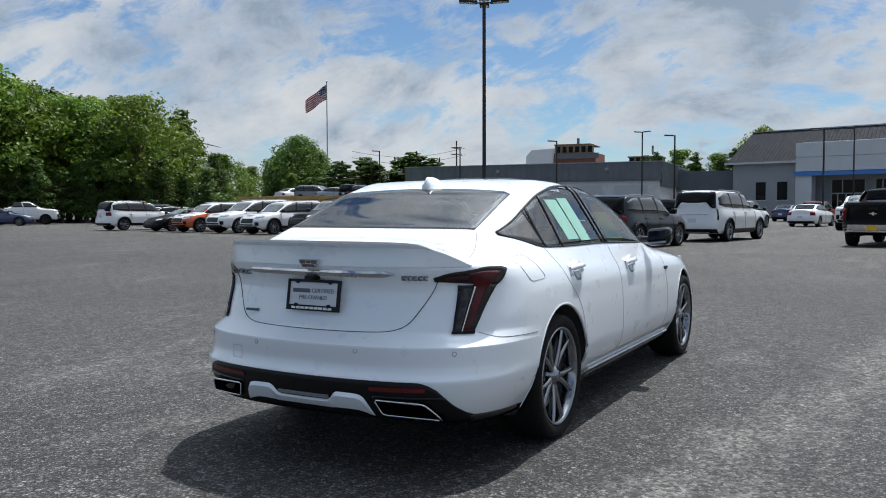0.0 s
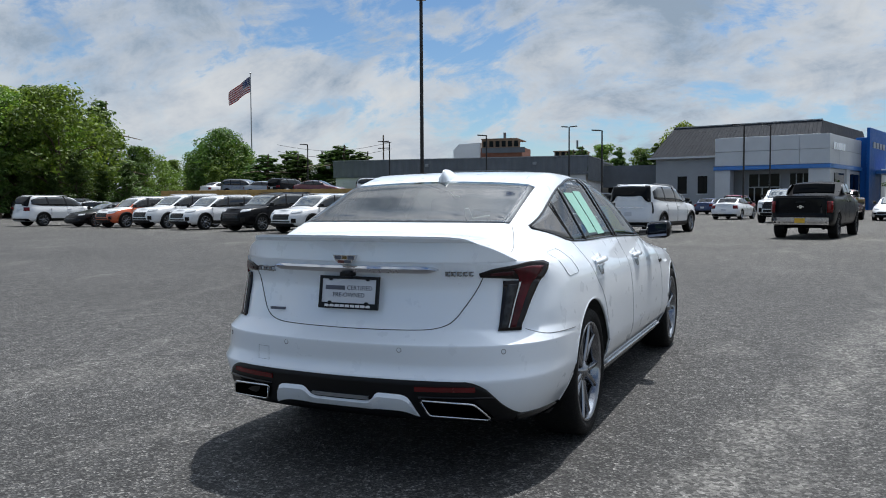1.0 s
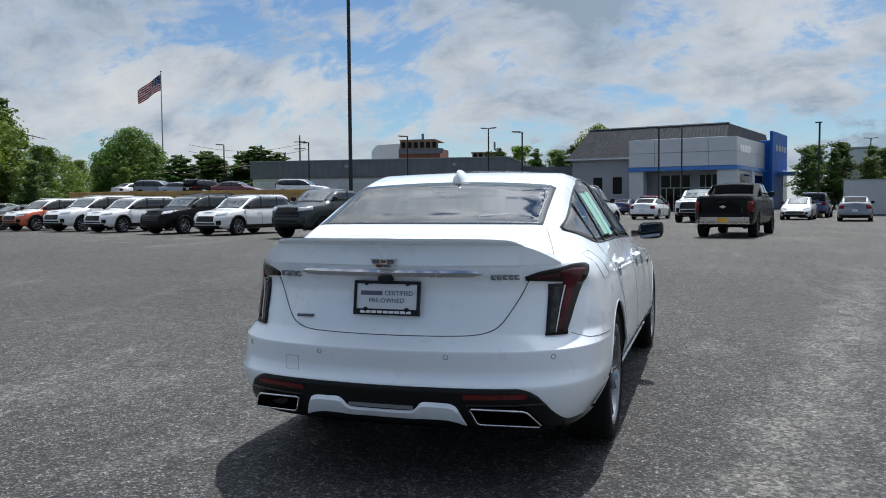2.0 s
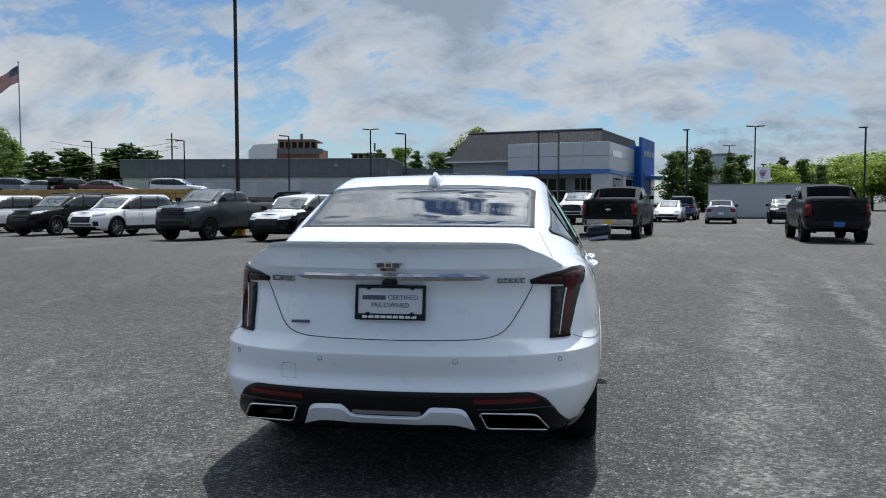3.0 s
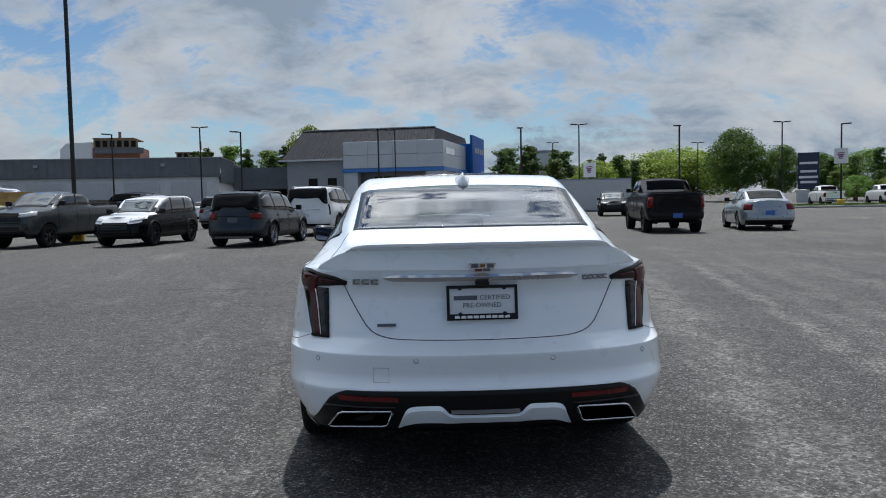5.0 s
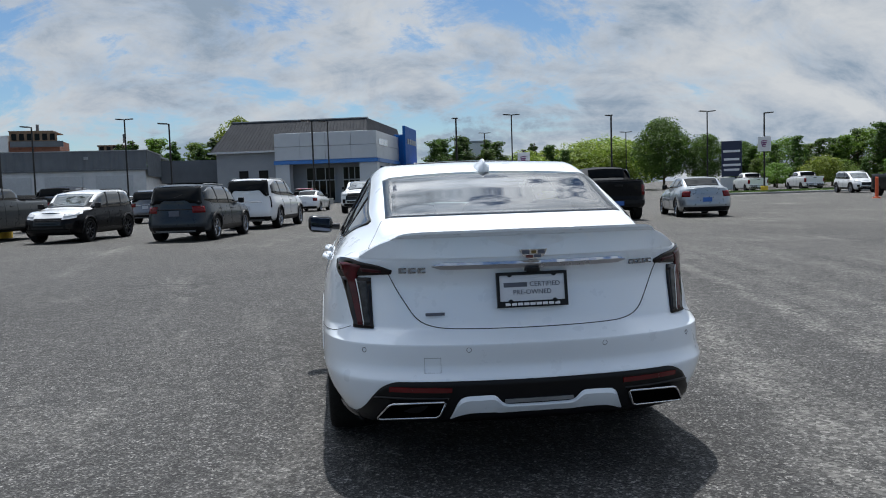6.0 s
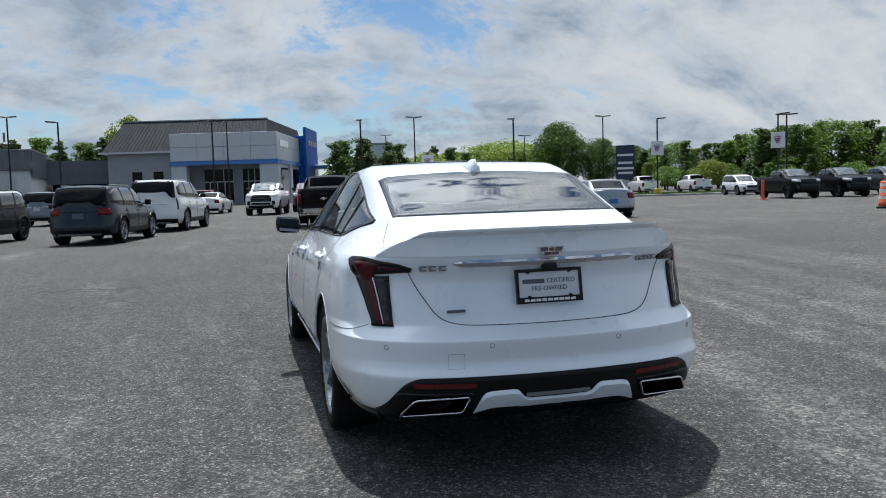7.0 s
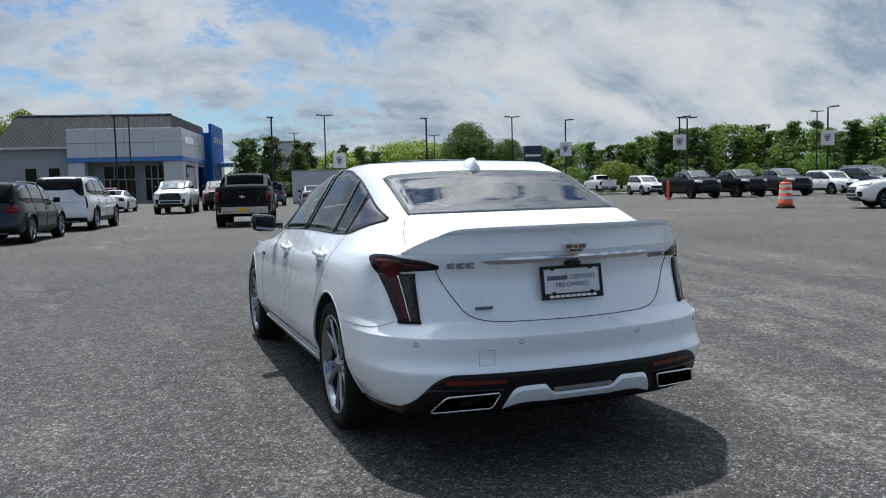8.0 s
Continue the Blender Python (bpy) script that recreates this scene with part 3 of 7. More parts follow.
def carve(bm, cutters, materials):
    """Cuts wheel wells out of a closed skin. Returns a bmesh whose well faces carry the second material."""
    me = bpy.data.meshes.new("skin")
    bm.to_mesh(me)
    bm.free()
    for one in materials:
        me.materials.append(one)
    ob = new("skin", me)
    cut = bmesh.new()
    for x0, x1, y, z, r in cutters:
        rings = lathe(cut, [(r, x0), (r, x1)], 40, "x", (0, y, z))
        cut.faces.new(rings[0])
        cut.faces.new(rings[1][::-1])
    bmesh.ops.recalc_face_normals(cut, faces=cut.faces[:])
    for f in cut.faces:
        f.material_index = 1
    cm = bpy.data.meshes.new("cutter")
    cut.to_mesh(cm)
    cut.free()
    for one in materials:
        cm.materials.append(one)
    co = new("cutter", cm)
    mod = ob.modifiers.new("wells", "BOOLEAN")
    mod.operation, mod.solver, mod.object, mod.use_self = "DIFFERENCE", "EXACT", co, False
    bpy.context.view_layer.update()
    res = bpy.data.meshes.new_from_object(ob.evaluated_get(bpy.context.evaluated_depsgraph_get()))
    bpy.data.objects.remove(ob)
    bpy.data.objects.remove(co)
    made = bmesh.new()
    made.from_mesh(res)
    bpy.data.meshes.remove(res)
    return made


def patch(bm, f, nu, nv, lift=0.004, sink=0.012, mirror=False, flip=False):
    """A thin solid piece that lies on a skin: f(u, v) gives the skin's points; it stands proud by lift, and its rim goes in by sink."""
    p = [[Vector(f(i / nu, j / nv)) for j in range(nv + 1)] for i in range(nu + 1)]
    if mirror:
        p = [[Vector((-q.x, q.y, q.z)) for q in row] for row in p]
    grid, nrm = [], {}
    sign = -1 if flip != mirror else 1
    for i in range(nu + 1):
        for j in range(nv + 1):
            a = p[min(i + 1, nu)][j] - p[max(i - 1, 0)][j]
            b = p[i][min(j + 1, nv)] - p[i][max(j - 1, 0)]
            c = a.cross(b)
            nrm[i, j] = (c.normalized() if c.length > 1e-9 else Vector((0, 0, 0))) * sign
    grid = [[bm.verts.new(p[i][j] + nrm[i, j] * lift) for j in range(nv + 1)] for i in range(nu + 1)]
    for i in range(nu):
        for j in range(nv):
            q = (grid[i][j], grid[i + 1][j], grid[i + 1][j + 1], grid[i][j + 1])
            bm.faces.new(q if sign > 0 else q[::-1])
    rim = [(i, 0) for i in range(nu)] + [(nu, j) for j in range(nv)] + [(i, nv) for i in range(nu, 0, -1)] + [(0, j) for j in range(nv, 0, -1)]
    low = [bm.verts.new(p[i][j] - nrm[i, j] * sink) for i, j in rim]
    for k in range(len(rim)):
        (i, j), (i2, j2) = rim[k], rim[(k + 1) % len(rim)]
        q = (grid[i][j], low[k], low[(k + 1) % len(rim)], grid[i2][j2])
        bm.faces.new(q if sign > 0 else q[::-1])


def ribbon(bm, pts, radius=0.003):
    tube(bm, pts, radius, 6)


WHEELS = {}


def wheel_meshes(kind):
    """Tyre and rim, with the axle along x, the outer face towards +x, radius 1 for the tyre."""
    if kind in WHEELS:
        return WHEELS[kind]
    low, ratio, spokes = {"sport": (0.775, 0.70, 10), "plain": (0.71, 0.68, 9), "truck": (0.63, 0.68, 6)}[kind]
    seg = 64 if kind == "sport" else 28
    t = bmesh.new()
    w = ratio
    lathe(t, [(low - 0.02, w * 0.42), (low + 0.03, w * 0.50), (0.86, w * 0.53), (0.955, w * 0.50), (0.99, w * 0.40), (1.0, w * 0.2),
              (1.0, -w * 0.2), (0.99, -w * 0.40), (0.955, -w * 0.5), (0.86, -w * 0.53), (low, -w * 0.5)], seg)
    bmesh.ops.recalc_face_normals(t, faces=t.faces[:])
    tyre = bpy.data.meshes.new("tyre")
    t.to_mesh(tyre)
    t.free()
    tyre.materials.append(M["tyre"])
    tyre.shade_smooth()
    r = bmesh.new()
    lathe(r, [(low - 0.01, w * 0.40), (low + 0.015, w * 0.49), (low - 0.015, w * 0.505), (low - 0.045, w * 0.44), (low - 0.07, w * 0.1), (low - 0.09, -w * 0.45), (low - 0.2, -w * 0.48)], seg)
    hub = 0.15
    lathe(r, [(0.001, w * 0.44), (hub * 0.55, w * 0.44), (hub * 0.6, w * 0.40), (hub, w * 0.38), (hub * 1.1, w * 0.1)], 24)
    for k in range(spokes):
        a = 2 * math.pi * k / spokes
        if kind == "sport":
            a = 2 * math.pi * (k // 2) / 5 + (0.26 if k % 2 else -0.26)
        inner = 2 * math.pi * (k // 2) / 5 + (0.10 if k % 2 else -0.10) if kind == "sport" else a
        wide = 0.055 if kind == "sport" else (0.06 if kind == "plain" else 0.12)
        ro = low - 0.03
        u0 = Vector((0, math.cos(inner), math.sin(inner)))
        u1 = Vector((0, math.cos(a), math.sin(a)))
        s0 = Vector((0, -u0.z, u0.y))
        s1 = Vector((0, -u1.z, u1.y))
        ring = []
        for f in (0.0, 0.35, 0.7, 1.0):
            u, s = u0.lerp(u1, f), s0.lerp(s1, f)
            rad = hub * 0.8 + (ro - hub * 0.8) * f
            ww = wide * (1.15 - 0.55 * f if kind == "sport" else 1.0)
            d = w * (0.37 + 0.06 * f)
            ring.append([r.verts.new(u * rad + s * ww + Vector((d - 0.05, 0, 0))), r.verts.new(u * rad + s * ww * 0.55 + Vector((d, 0, 0))),
                         r.verts.new(u * rad - s * ww * 0.55 + Vector((d, 0, 0))), r.verts.new(u * rad - s * ww + Vector((d - 0.05, 0, 0))),
                         r.verts.new(u * rad + Vector((d - 0.11, 0, 0)))])
        for a1, b1 in zip(ring, ring[1:]):
            for q in range(5):
                r.faces.new((a1[q], a1[(q + 1) % 5], b1[(q + 1) % 5], b1[q]))
    bmesh.ops.recalc_face_normals(r, faces=r.faces[:])
    rim = bpy.data.meshes.new("rim")
    r.to_mesh(rim)
    r.free()
    rim.materials.append(M["alloy"] if kind != "truck" else M["alloy_dark"])
    rim.shade_smooth()
    d = bmesh.new()
    lathe(d, [(0.2, 0.02), (low - 0.16, 0.02), (low - 0.16, -0.02), (0.2, -0.02)], 32)
    lathe(d, [(0.001, -w * 0.2), (low - 0.05, -w * 0.22)], 24)
    disc = bpy.data.meshes.new("brake_disc")
    d.to_mesh(disc)
    d.free()
    disc.materials.append(M["pole_pale"] if kind == "sport" else M["under"])
    WHEELS[kind] = tyre, rim, disc
    return WHEELS[kind]


def add_wheels(car, kind, radius, track, axles, rim_mat=None):
    tyre, rim, disc = wheel_meshes(kind)
    for y in axles:
        for sx in (1, -1):
            w = part("wheel", tyre, None, car)
            m = pose(sx * track, y, radius, 0, 0, 0 if sx > 0 else 180) @ Matrix.Diagonal((radius, radius, radius, 1))
            w.matrix_local = m @ pose(0, 0, 0, 23 + 31 * y, 0, 0)
            r = part("rim", rim, None, w)
            if rim_mat:
                r.material_slots[0].link = "OBJECT"
                r.material_slots[0].material = rim_mat
            part("brake_disc", disc, None, w)

# ---- vehicles in general ----
def lerp(a, b, t):
    return a + (b - a) * t


def hole(bm, inside):
    """Opens a skin where inside(centre, normal) holds."""
    bmesh.ops.delete(bm, geom=[f for f in bm.faces if inside(f.calc_center_median(), f.normal)], context="FACES")


KINDS = {
    # length, half width, wheel radius, axles, ground clearance, belt at the tail
    "suv": dict(shape=dict(length=4.7, zb=0.26, zt=1.10, wide=[(0.26, 0.84), (0.40, 0.92), (0.75, 0.93), (0.95, 0.90), (1.10, 0.85)],
                           rear=[(0.26, 0.10), (0.45, 0.0), (0.62, 0.02), (0.75, 0.06), (1.10, 0.10)],
                           front=[(0.26, 4.55), (0.45, 4.70), (0.75, 4.70), (0.95, 4.64), (1.10, 4.45)],
                           belt=[(0, 1.10), (1.2, 1.06), (3.2, 1.02), (3.7, 1.0), (4.3, 0.95), (4.7, 0.86)],
                           rail_x=[(0, 0.88), (0.5, 0.83), (3.0, 0.83), (3.5, 0.88), (4.7, 0.90)],
                           rail_z=[(0.06, 0.0), (0.16, 0.15), (0.45, 0.46), (0.9, 0.54), (2.2, 0.55), (2.7, 0.47), (3.4, 0.05), (3.7, 0.01), (4.7, 0)],
                           crown=[(0.06, 0.0), (0.16, 0.16), (0.45, 0.49), (0.9, 0.58), (2.2, 0.60), (2.6, 0.54), (3.45, 0.08), (3.7, 0.05), (4.5, 0.03), (4.7, 0)],
                           nr=5.0, mr=12.0, nf=3.6, mf=9.0, bow=0.10),
                radius=0.37, track=0.80, axles=(0.98, 3.74), wheel="plain", clad=True, rails=True,
                low=[(0.40, 1.17), (0.9, 1.10), (3.35, 1.05)], high=[(0.40, 1.40), (0.9, 1.555), (2.2, 1.565), (2.65, 1.47), (3.35, 1.07)],
                bars=(1.30, 2.30), rear_glass=(0.11, 0.46), screen=(2.75, 3.42), lamp=(0.83, 1.02), grille=(0.56, 0.86), head=(0.78, 0.92)),
    "sedan": dict(shape=dict(length=4.85, zb=0.20, zt=1.02, wide=[(0.20, 0.83), (0.35, 0.90), (0.65, 0.91), (0.88, 0.87), (1.02, 0.80)],
                             rear=[(0.20, 0.12), (0.38, 0.0), (0.60, 0.02), (0.80, 0.10), (1.02, 0.12)],
                             front=[(0.20, 4.70), (0.40, 4.85), (0.70, 4.83), (1.02, 4.6)],
                             belt=[(0, 1.02), (1.0, 1.0), (3.0, 0.95), (3.6, 0.90), (4.4, 0.78), (4.85, 0.66)],
                             rail_x=[(0, 0.82), (0.8, 0.78), (1.5, 0.76), (2.6, 0.78), (3.3, 0.86), (4.85, 0.88)],
                             rail_z=[(0, 0.012), (0.48, 0.022), (0.70, 0.09), (1.30, 0.36), (1.8, 0.41), (2.4, 0.39), (3.4, 0.04), (3.7, 0.0), (4.85, 0)],
                             crown=[(0, 0.02), (0.45, 0.04), (0.68, 0.11), (1.3, 0.39), (1.8, 0.45), (2.4, 0.44), (3.45, 0.07), (3.7, 0.05), (4.85, 0)], nr=6.0, mr=14.0, nf=3.4, mf=8.0, bow=0.12),
                  radius=0.33, track=0.78, axles=(1.05, 3.83), wheel="plain", clad=False, rails=False,
                  low=[(0.85, 1.10), (1.2, 1.05), (3.2, 0.99)], high=[(0.85, 1.12), (1.35, 1.32), (1.9, 1.37), (2.4, 1.35), (3.2, 1.01)],
                  bars=(1.35, 2.15), rear_glass=(0.66, 1.26), screen=(2.55, 3.4), lamp_in=0.62, lamp=(0.72, 0.92), grille=(0.42, 0.66), head=(0.60, 0.72)),
    "pickup": dict(shape=dict(length=5.7, zb=0.42, zt=1.38, wide=[(0.42, 0.90), (0.60, 0.97), (1.0, 0.98), (1.25, 0.96), (1.38, 0.93)],
                              rear=[(0.42, 0.12), (0.50, 0.0), (0.70, 0.0), (0.72, 0.10), (1.38, 0.10)],
                              front=[(0.42, 5.60), (0.60, 5.70), (1.10, 5.68), (1.38, 5.58)],
                              belt=[(0, 1.38), (1.9, 1.36), (3.9, 1.32), (4.5, 1.28), (5.4, 1.22), (5.7, 1.16)],
                              rail_x=[(0, 0.90), (1.9, 0.86), (4.0, 0.84), (4.6, 0.90), (5.7, 0.92)],
                              rail_z=[(0, 0.0), (1.98, 0.0), (2.06, 0.20), (2.22, 0.44), (2.6, 0.50), (3.4, 0.49), (4.4, 0.03), (4.6, 0.0), (5.7, 0)],
                              crown=[(0, 0.0), (1.98, 0.0), (2.06, 0.23), (2.22, 0.49), (2.6, 0.56), (3.4, 0.55), (4.45, 0.08), (4.6, 0.06), (5.7, 0)],
                              nr=7.0, mr=16.0, nf=4.5, mf=10.0, side=0.012),
                   radius=0.405, track=0.83, axles=(1.15, 4.70), wheel="truck", clad=False, rails=False,
                   low=[(2.22, 1.44), (4.2, 1.40)], high=[(2.22, 1.60), (2.5, 1.79), (3.4, 1.79), (4.2, 1.44)],
                   bars=(3.05,), rear_glass=(2.03, 2.19), screen=(3.5, 4.38), lamp=(0.86, 1.22), grille=(0.78, 1.16), head=(1.02, 1.20), bed=True),
}


def stretched(spec, fx=1.0, fy=1.0, fz=1.0):
    """The same kind of vehicle with other proportions."""
    s = dict(spec["shape"])
    s["length"], s["zb"], s["zt"] = s["length"] * fy, s["zb"] * fz, s["zt"] * fz
    s["wide"] = [(z * fz, w * fx) for z, w in s["wide"]]
    for k in ("rear", "front"):
        s[k] = [(z * fz, y * fy) for z, y in s[k]]
    for k in ("belt", "rail_z", "crown"):
        s[k] = [(y * fy, z * fz) for y, z in s[k]]
    s["rail_x"] = [(y * fy, r) for y, r in s["rail_x"]]
    o = dict(spec, shape=s, track=spec["track"] * fx, axles=tuple(a * fy for a in spec["axles"]))
    for k in ("low", "high"):
        o[k] = [(y * fy, z * fz) for y, z in spec[k]]
    o["bars"] = tuple(b * fy for b in spec["bars"])
    for k in ("rear_glass", "screen"):
        o[k] = tuple(b * fy for b in spec[k])
    for k in ("lamp", "grille", "head"):
        o[k] = tuple(b * fz for b in spec[k])
    return o


def vehicle(name, spec, m, paint, label, category, group="", roof=None, hood=None, rim=None, plate="plate", tail="lens_bg", chrome_bumper=False, dark_low=True, badge=None):
    s = Shape(**spec["shape"])
    car = empty(name, m, label, category, group)
    r, tr, axles = spec["radius"], spec["track"], spec["axles"]
    mats = [M[paint], M["under"], M[roof or paint], M[hood or paint]]
    wmax = max(w for _, w in spec["shape"]["wide"])
    bm = carve(s.mesh(44, 9), [(q * 0.5, q * 1.3, y, r * 1.02, r * 1.13) for y in axles for q in (1, -1)], mats)
    y_roof0, y_roof1 = spec["rear_glass"][0], spec["screen"][0] + 0.15
    for f in bm.faces:
        c = f.calc_center_median()
        if f.normal.z < -0.8 and c.z < s.zb + 0.1:
            f.material_index = 1
        elif f.material_index == 0 and c.z > s.top(c.y) + 0.30 * (s.zt - s.zb):
            f.material_index = 2
        elif f.material_index == 0 and hood and c.y > spec["screen"][1] - 0.1 and f.normal.z > 0.5:
            f.material_index = 3
    part("body", bm, mats, car, smooth=True)
    add_wheels(car, spec["wheel"], r, tr, axles, rim)
    low, high = spec["low"], spec["high"]
    y0, y1 = low[0][0], low[-1][0]

    def pane(u, v):
        y = lerp(y0, y1, u)
        return s.shell_side(y, lerp(smooth_at(low, y), smooth_at(high, y), v))

    for mir in (False, True):
        b = bmesh.new()
        patch(b, pane, 16, 4, 0.006, 0.02, mir)
        part("side_window", b, M["wglass"], car, smooth=True)
        for yb in spec["bars"]:
            b = bmesh.new()
            patch(b, lambda u, v: s.shell_side(yb + 0.07 * u - 0.12 * v, lerp(smooth_at(low, yb), smooth_at(high, yb), v)), 1, 4, 0.011, 0.01, mir)
            part("window_post", b, M[paint] if spec is KINDS["pickup"] else M["trim"], car)
        # headlamp and tail lamp
        z0, z1 = spec["head"]
        zh = lambda z: s.zb + (z - s.zb) / (s.top(s.length) - s.zb) * (s.zt - s.zb) if s.top(s.length) > z else s.zt
        b = bmesh.new()
        patch(b, lambda u, v: s.ring(lerp(s.phi_front(wmax * 0.52, zh(z0)), s.phi_y(s.length - 0.42, zh(z0)), u), lerp(zh(z0), min(zh(z1), s.zt * 0.985), v)), 8, 3, 0.010, 0.02, mir, True)
        part("headlight", b, M["lens_clear"], car, smooth=True)
        z0, z1 = spec["lamp"]
        b = bmesh.new()
        inner = wmax * spec.get("lamp_in", 0.80 if spec["wheel"] == "truck" else 0.56)
        patch(b, lambda u, v: s.ring(lerp(s.phi_rear(inner, z0), s.phi_y(0.30, z0), u), lerp(z0, z1, v)), 8, 3, 0.012, 0.02, mir)
        part("tail_light", b, M[tail], car, smooth=True)
        # mirror
        ym = y1 - 0.12 if spec["wheel"] != "truck" else y1 - 0.2
        b = bmesh.new()
        zc = smooth_at(low, ym) + 0.08
        x0 = s.shell_side(ym, smooth_at(low, ym)).x
        box(b, x0 + 0.04, x0 + 0.22, ym - 0.05, ym + 0.07, zc - 0.08, zc + 0.08, Matrix.Diagonal((-1 if mir else 1, 1, 1, 1)), 0.03)
        box(b, x0 - 0.02, x0 + 0.06, ym - 0.02, ym + 0.03, zc - 0.06, zc - 0.02, Matrix.Diagonal((-1 if mir else 1, 1, 1, 1)))
        bmesh.ops.recalc_face_normals(b, faces=b.faces[:])
        part("wing_mirror", b, M["trim"], car)
        if spec["clad"]:
            b = bmesh.new()
            patch(b, lambda u, v: Vector((s.side_x(lerp(axles[0] + r * 1.1, axles[1] - r * 1.1, u), lerp(s.zb + 0.02, s.zb + 0.17, v)), lerp(axles[0] + r * 1.1, axles[1] - r * 1.1, u), lerp(s.zb + 0.02, s.zb + 0.17, v))), 8, 2, 0.012, 0.02, mir)
            part("side_cladding", b, M["trim"], car)
            for ya in axles:
                b = bmesh.new()
                pts = [(s.side_x(ya + r * 1.13 * math.cos(a), max(s.zb + 0.03, r * 1.02 + r * 1.13 * math.sin(a))) + 0.004, ya + r * 1.13 * math.cos(a), r * 1.02 + r * 1.13 * math.sin(a)) for a in [radians(d) for d in range(-10, 191, 20)]]
                tube(b, [(x * (-1 if mir else 1), y, z) for x, y, z in pts], 0.035, 6)
                part("arch_trim", b, M["trim"], car)
        if spec["rails"]:
            b = bmesh.new()
            pts = []
            for y in np.linspace(0.7, y1 - 0.95, 8):
                p = s.section(y)
                k = max(range(len(p)), key=lambda i: p[i].x * 0.8 + p[i].y)
                pts.append((p[k].x * 0.93 * (-1 if mir else 1), y, s.shell_top(p[k].x * 0.93, y).z + 0.035))
            tube(b, pts, 0.018, 6)
            part("roof_rail", b, M["trim"] if paint == "black" else M["pole_pale"], car)
        # door seams and handles
        yd = [spec["bars"][-1] + 0.03, y1 - 0.05] + ([axles[0] + r * 1.25] if spec["wheel"] != "truck" else [y0 + 0.1])
        for y in yd:
            b = bmesh.new()
            ribbon(b, [((s.side_x(y, z) + 0.001) * (-1 if mir else 1), y, z) for z in np.linspace(s.zb + 0.12, s.top(y) - 0.01, 6)], 0.006)
            part("door_gap", b, M["seam"], car)
        for y in (spec["bars"][-1] + 0.18, max(y0, axles[0]) + 0.45):
            z = s.top(y) - 0.13
            b = bmesh.new()
            box(b, -0.012, 0.022, -0.09, 0.09, -0.016, 0.016, Matrix.Translation(((s.side_x(y, z) + 0.006) * (-1 if mir else 1), y, z)), 0.008)
            part("door_handle", b, M[paint], car)

    def glass_strip(span, inset):
        def f(u, v):
            y = lerp(span[0], span[1], v)
            return s.shell_top((2 * u - 1) * (s.section(y)[0].x * (0.80 - 0.05 * v if spec["clad"] else 0.74) - inset), y)
        return f

    def tail_glass(u, v):
        x = (2 * u - 1) * wmax * (0.80 - 0.10 * v)
        y = lerp(spec["rear_glass"][0], spec["rear_glass"][1], v) + 0.10 * (abs(x) / (0.85 * wmax)) ** 2.5
        return s.shell_top(x, y)

    b = bmesh.new()
    patch(b, tail_glass if spec["clad"] else glass_strip(spec["rear_glass"], 0.035), 20, 10, 0.034 if spec["clad"] else 0.010, 0.03)
    part("rear_window", b, M["dglass"], car, smooth=True)
    b = bmesh.new()
    patch(b, glass_strip(spec["screen"], 0.05), 10, 5, 0.008, 0.02)
    part("windscreen", b, M["screen"], car, smooth=True)
    # nose
    zf = lambda z: s.zb + (z - s.zb) / (s.top(s.length) - s.zb) * (s.zt - s.zb)
    g0, g1 = spec["grille"]
    b = bmesh.new()
    patch(b, lambda u, v: (lambda x, zz: Vector((x, s.front_y(x, zz), lerp(g0, g1, v))))(lerp(-0.5, 0.5, u) * wmax * (0.96 if spec["clad"] else 1.18), min(s.zt, zf(lerp(g0, g1, v)))), 10, 3, 0.012, 0.02, flip=True)
    grille = part("grille", b, M["gloss"], car)
    for k in range(3):
        b = bmesh.new()
        z = lerp(g0, g1, (k + 0.5) / 3)
        tube(b, [(x, s.front_y(x, min(s.zt, zf(z))) + 0.016, z) for x in np.linspace(-0.5, 0.5, 7) * wmax * (0.86 if spec["clad"] else 1.1)], 0.010, 5)
        part("slat", b, M["chrome"] if k == 1 and chrome_bumper else M["trim"], grille)
    b = bmesh.new()
    zl, zu = s.zb + 0.02, s.zb + 0.16
    patch(b, lambda u, v: (lambda x, zz: Vector((x, s.front_y(x, zf(zz)), zz)))(lerp(-0.72, 0.72, u) * wmax, lerp(zl, zu, v)), 10, 2, 0.012, 0.02, flip=True)
    part("front_bumper", b, M["chrome"] if chrome_bumper else M["trim"], car)
    b = bmesh.new()
    patch(b, lambda u, v: (lambda x, zz: Vector((x, s.front_y(x, zf(zz)), zz)))(lerp(-0.55, 0.55, u) * wmax, lerp(zu + 0.03, max(zu + 0.09, g0 - 0.05), v)), 8, 2, 0.010, 0.02, flip=True)
    part("lower_intake", b, M["under"], car)
    for q in (-1, 1):
        b = bmesh.new()
        patch(b, lambda u, v: (lambda x, zz: Vector((x, s.front_y(x, zf(zz)), zz)))(q * lerp(0.62, 0.80, u) * wmax, lerp(zu + 0.02, max(zu + 0.12, g0 + 0.05), v)), 4, 2, 0.010, 0.02, flip=q > 0)
        part("fog_lamp_bezel", b, M["gloss"], car)
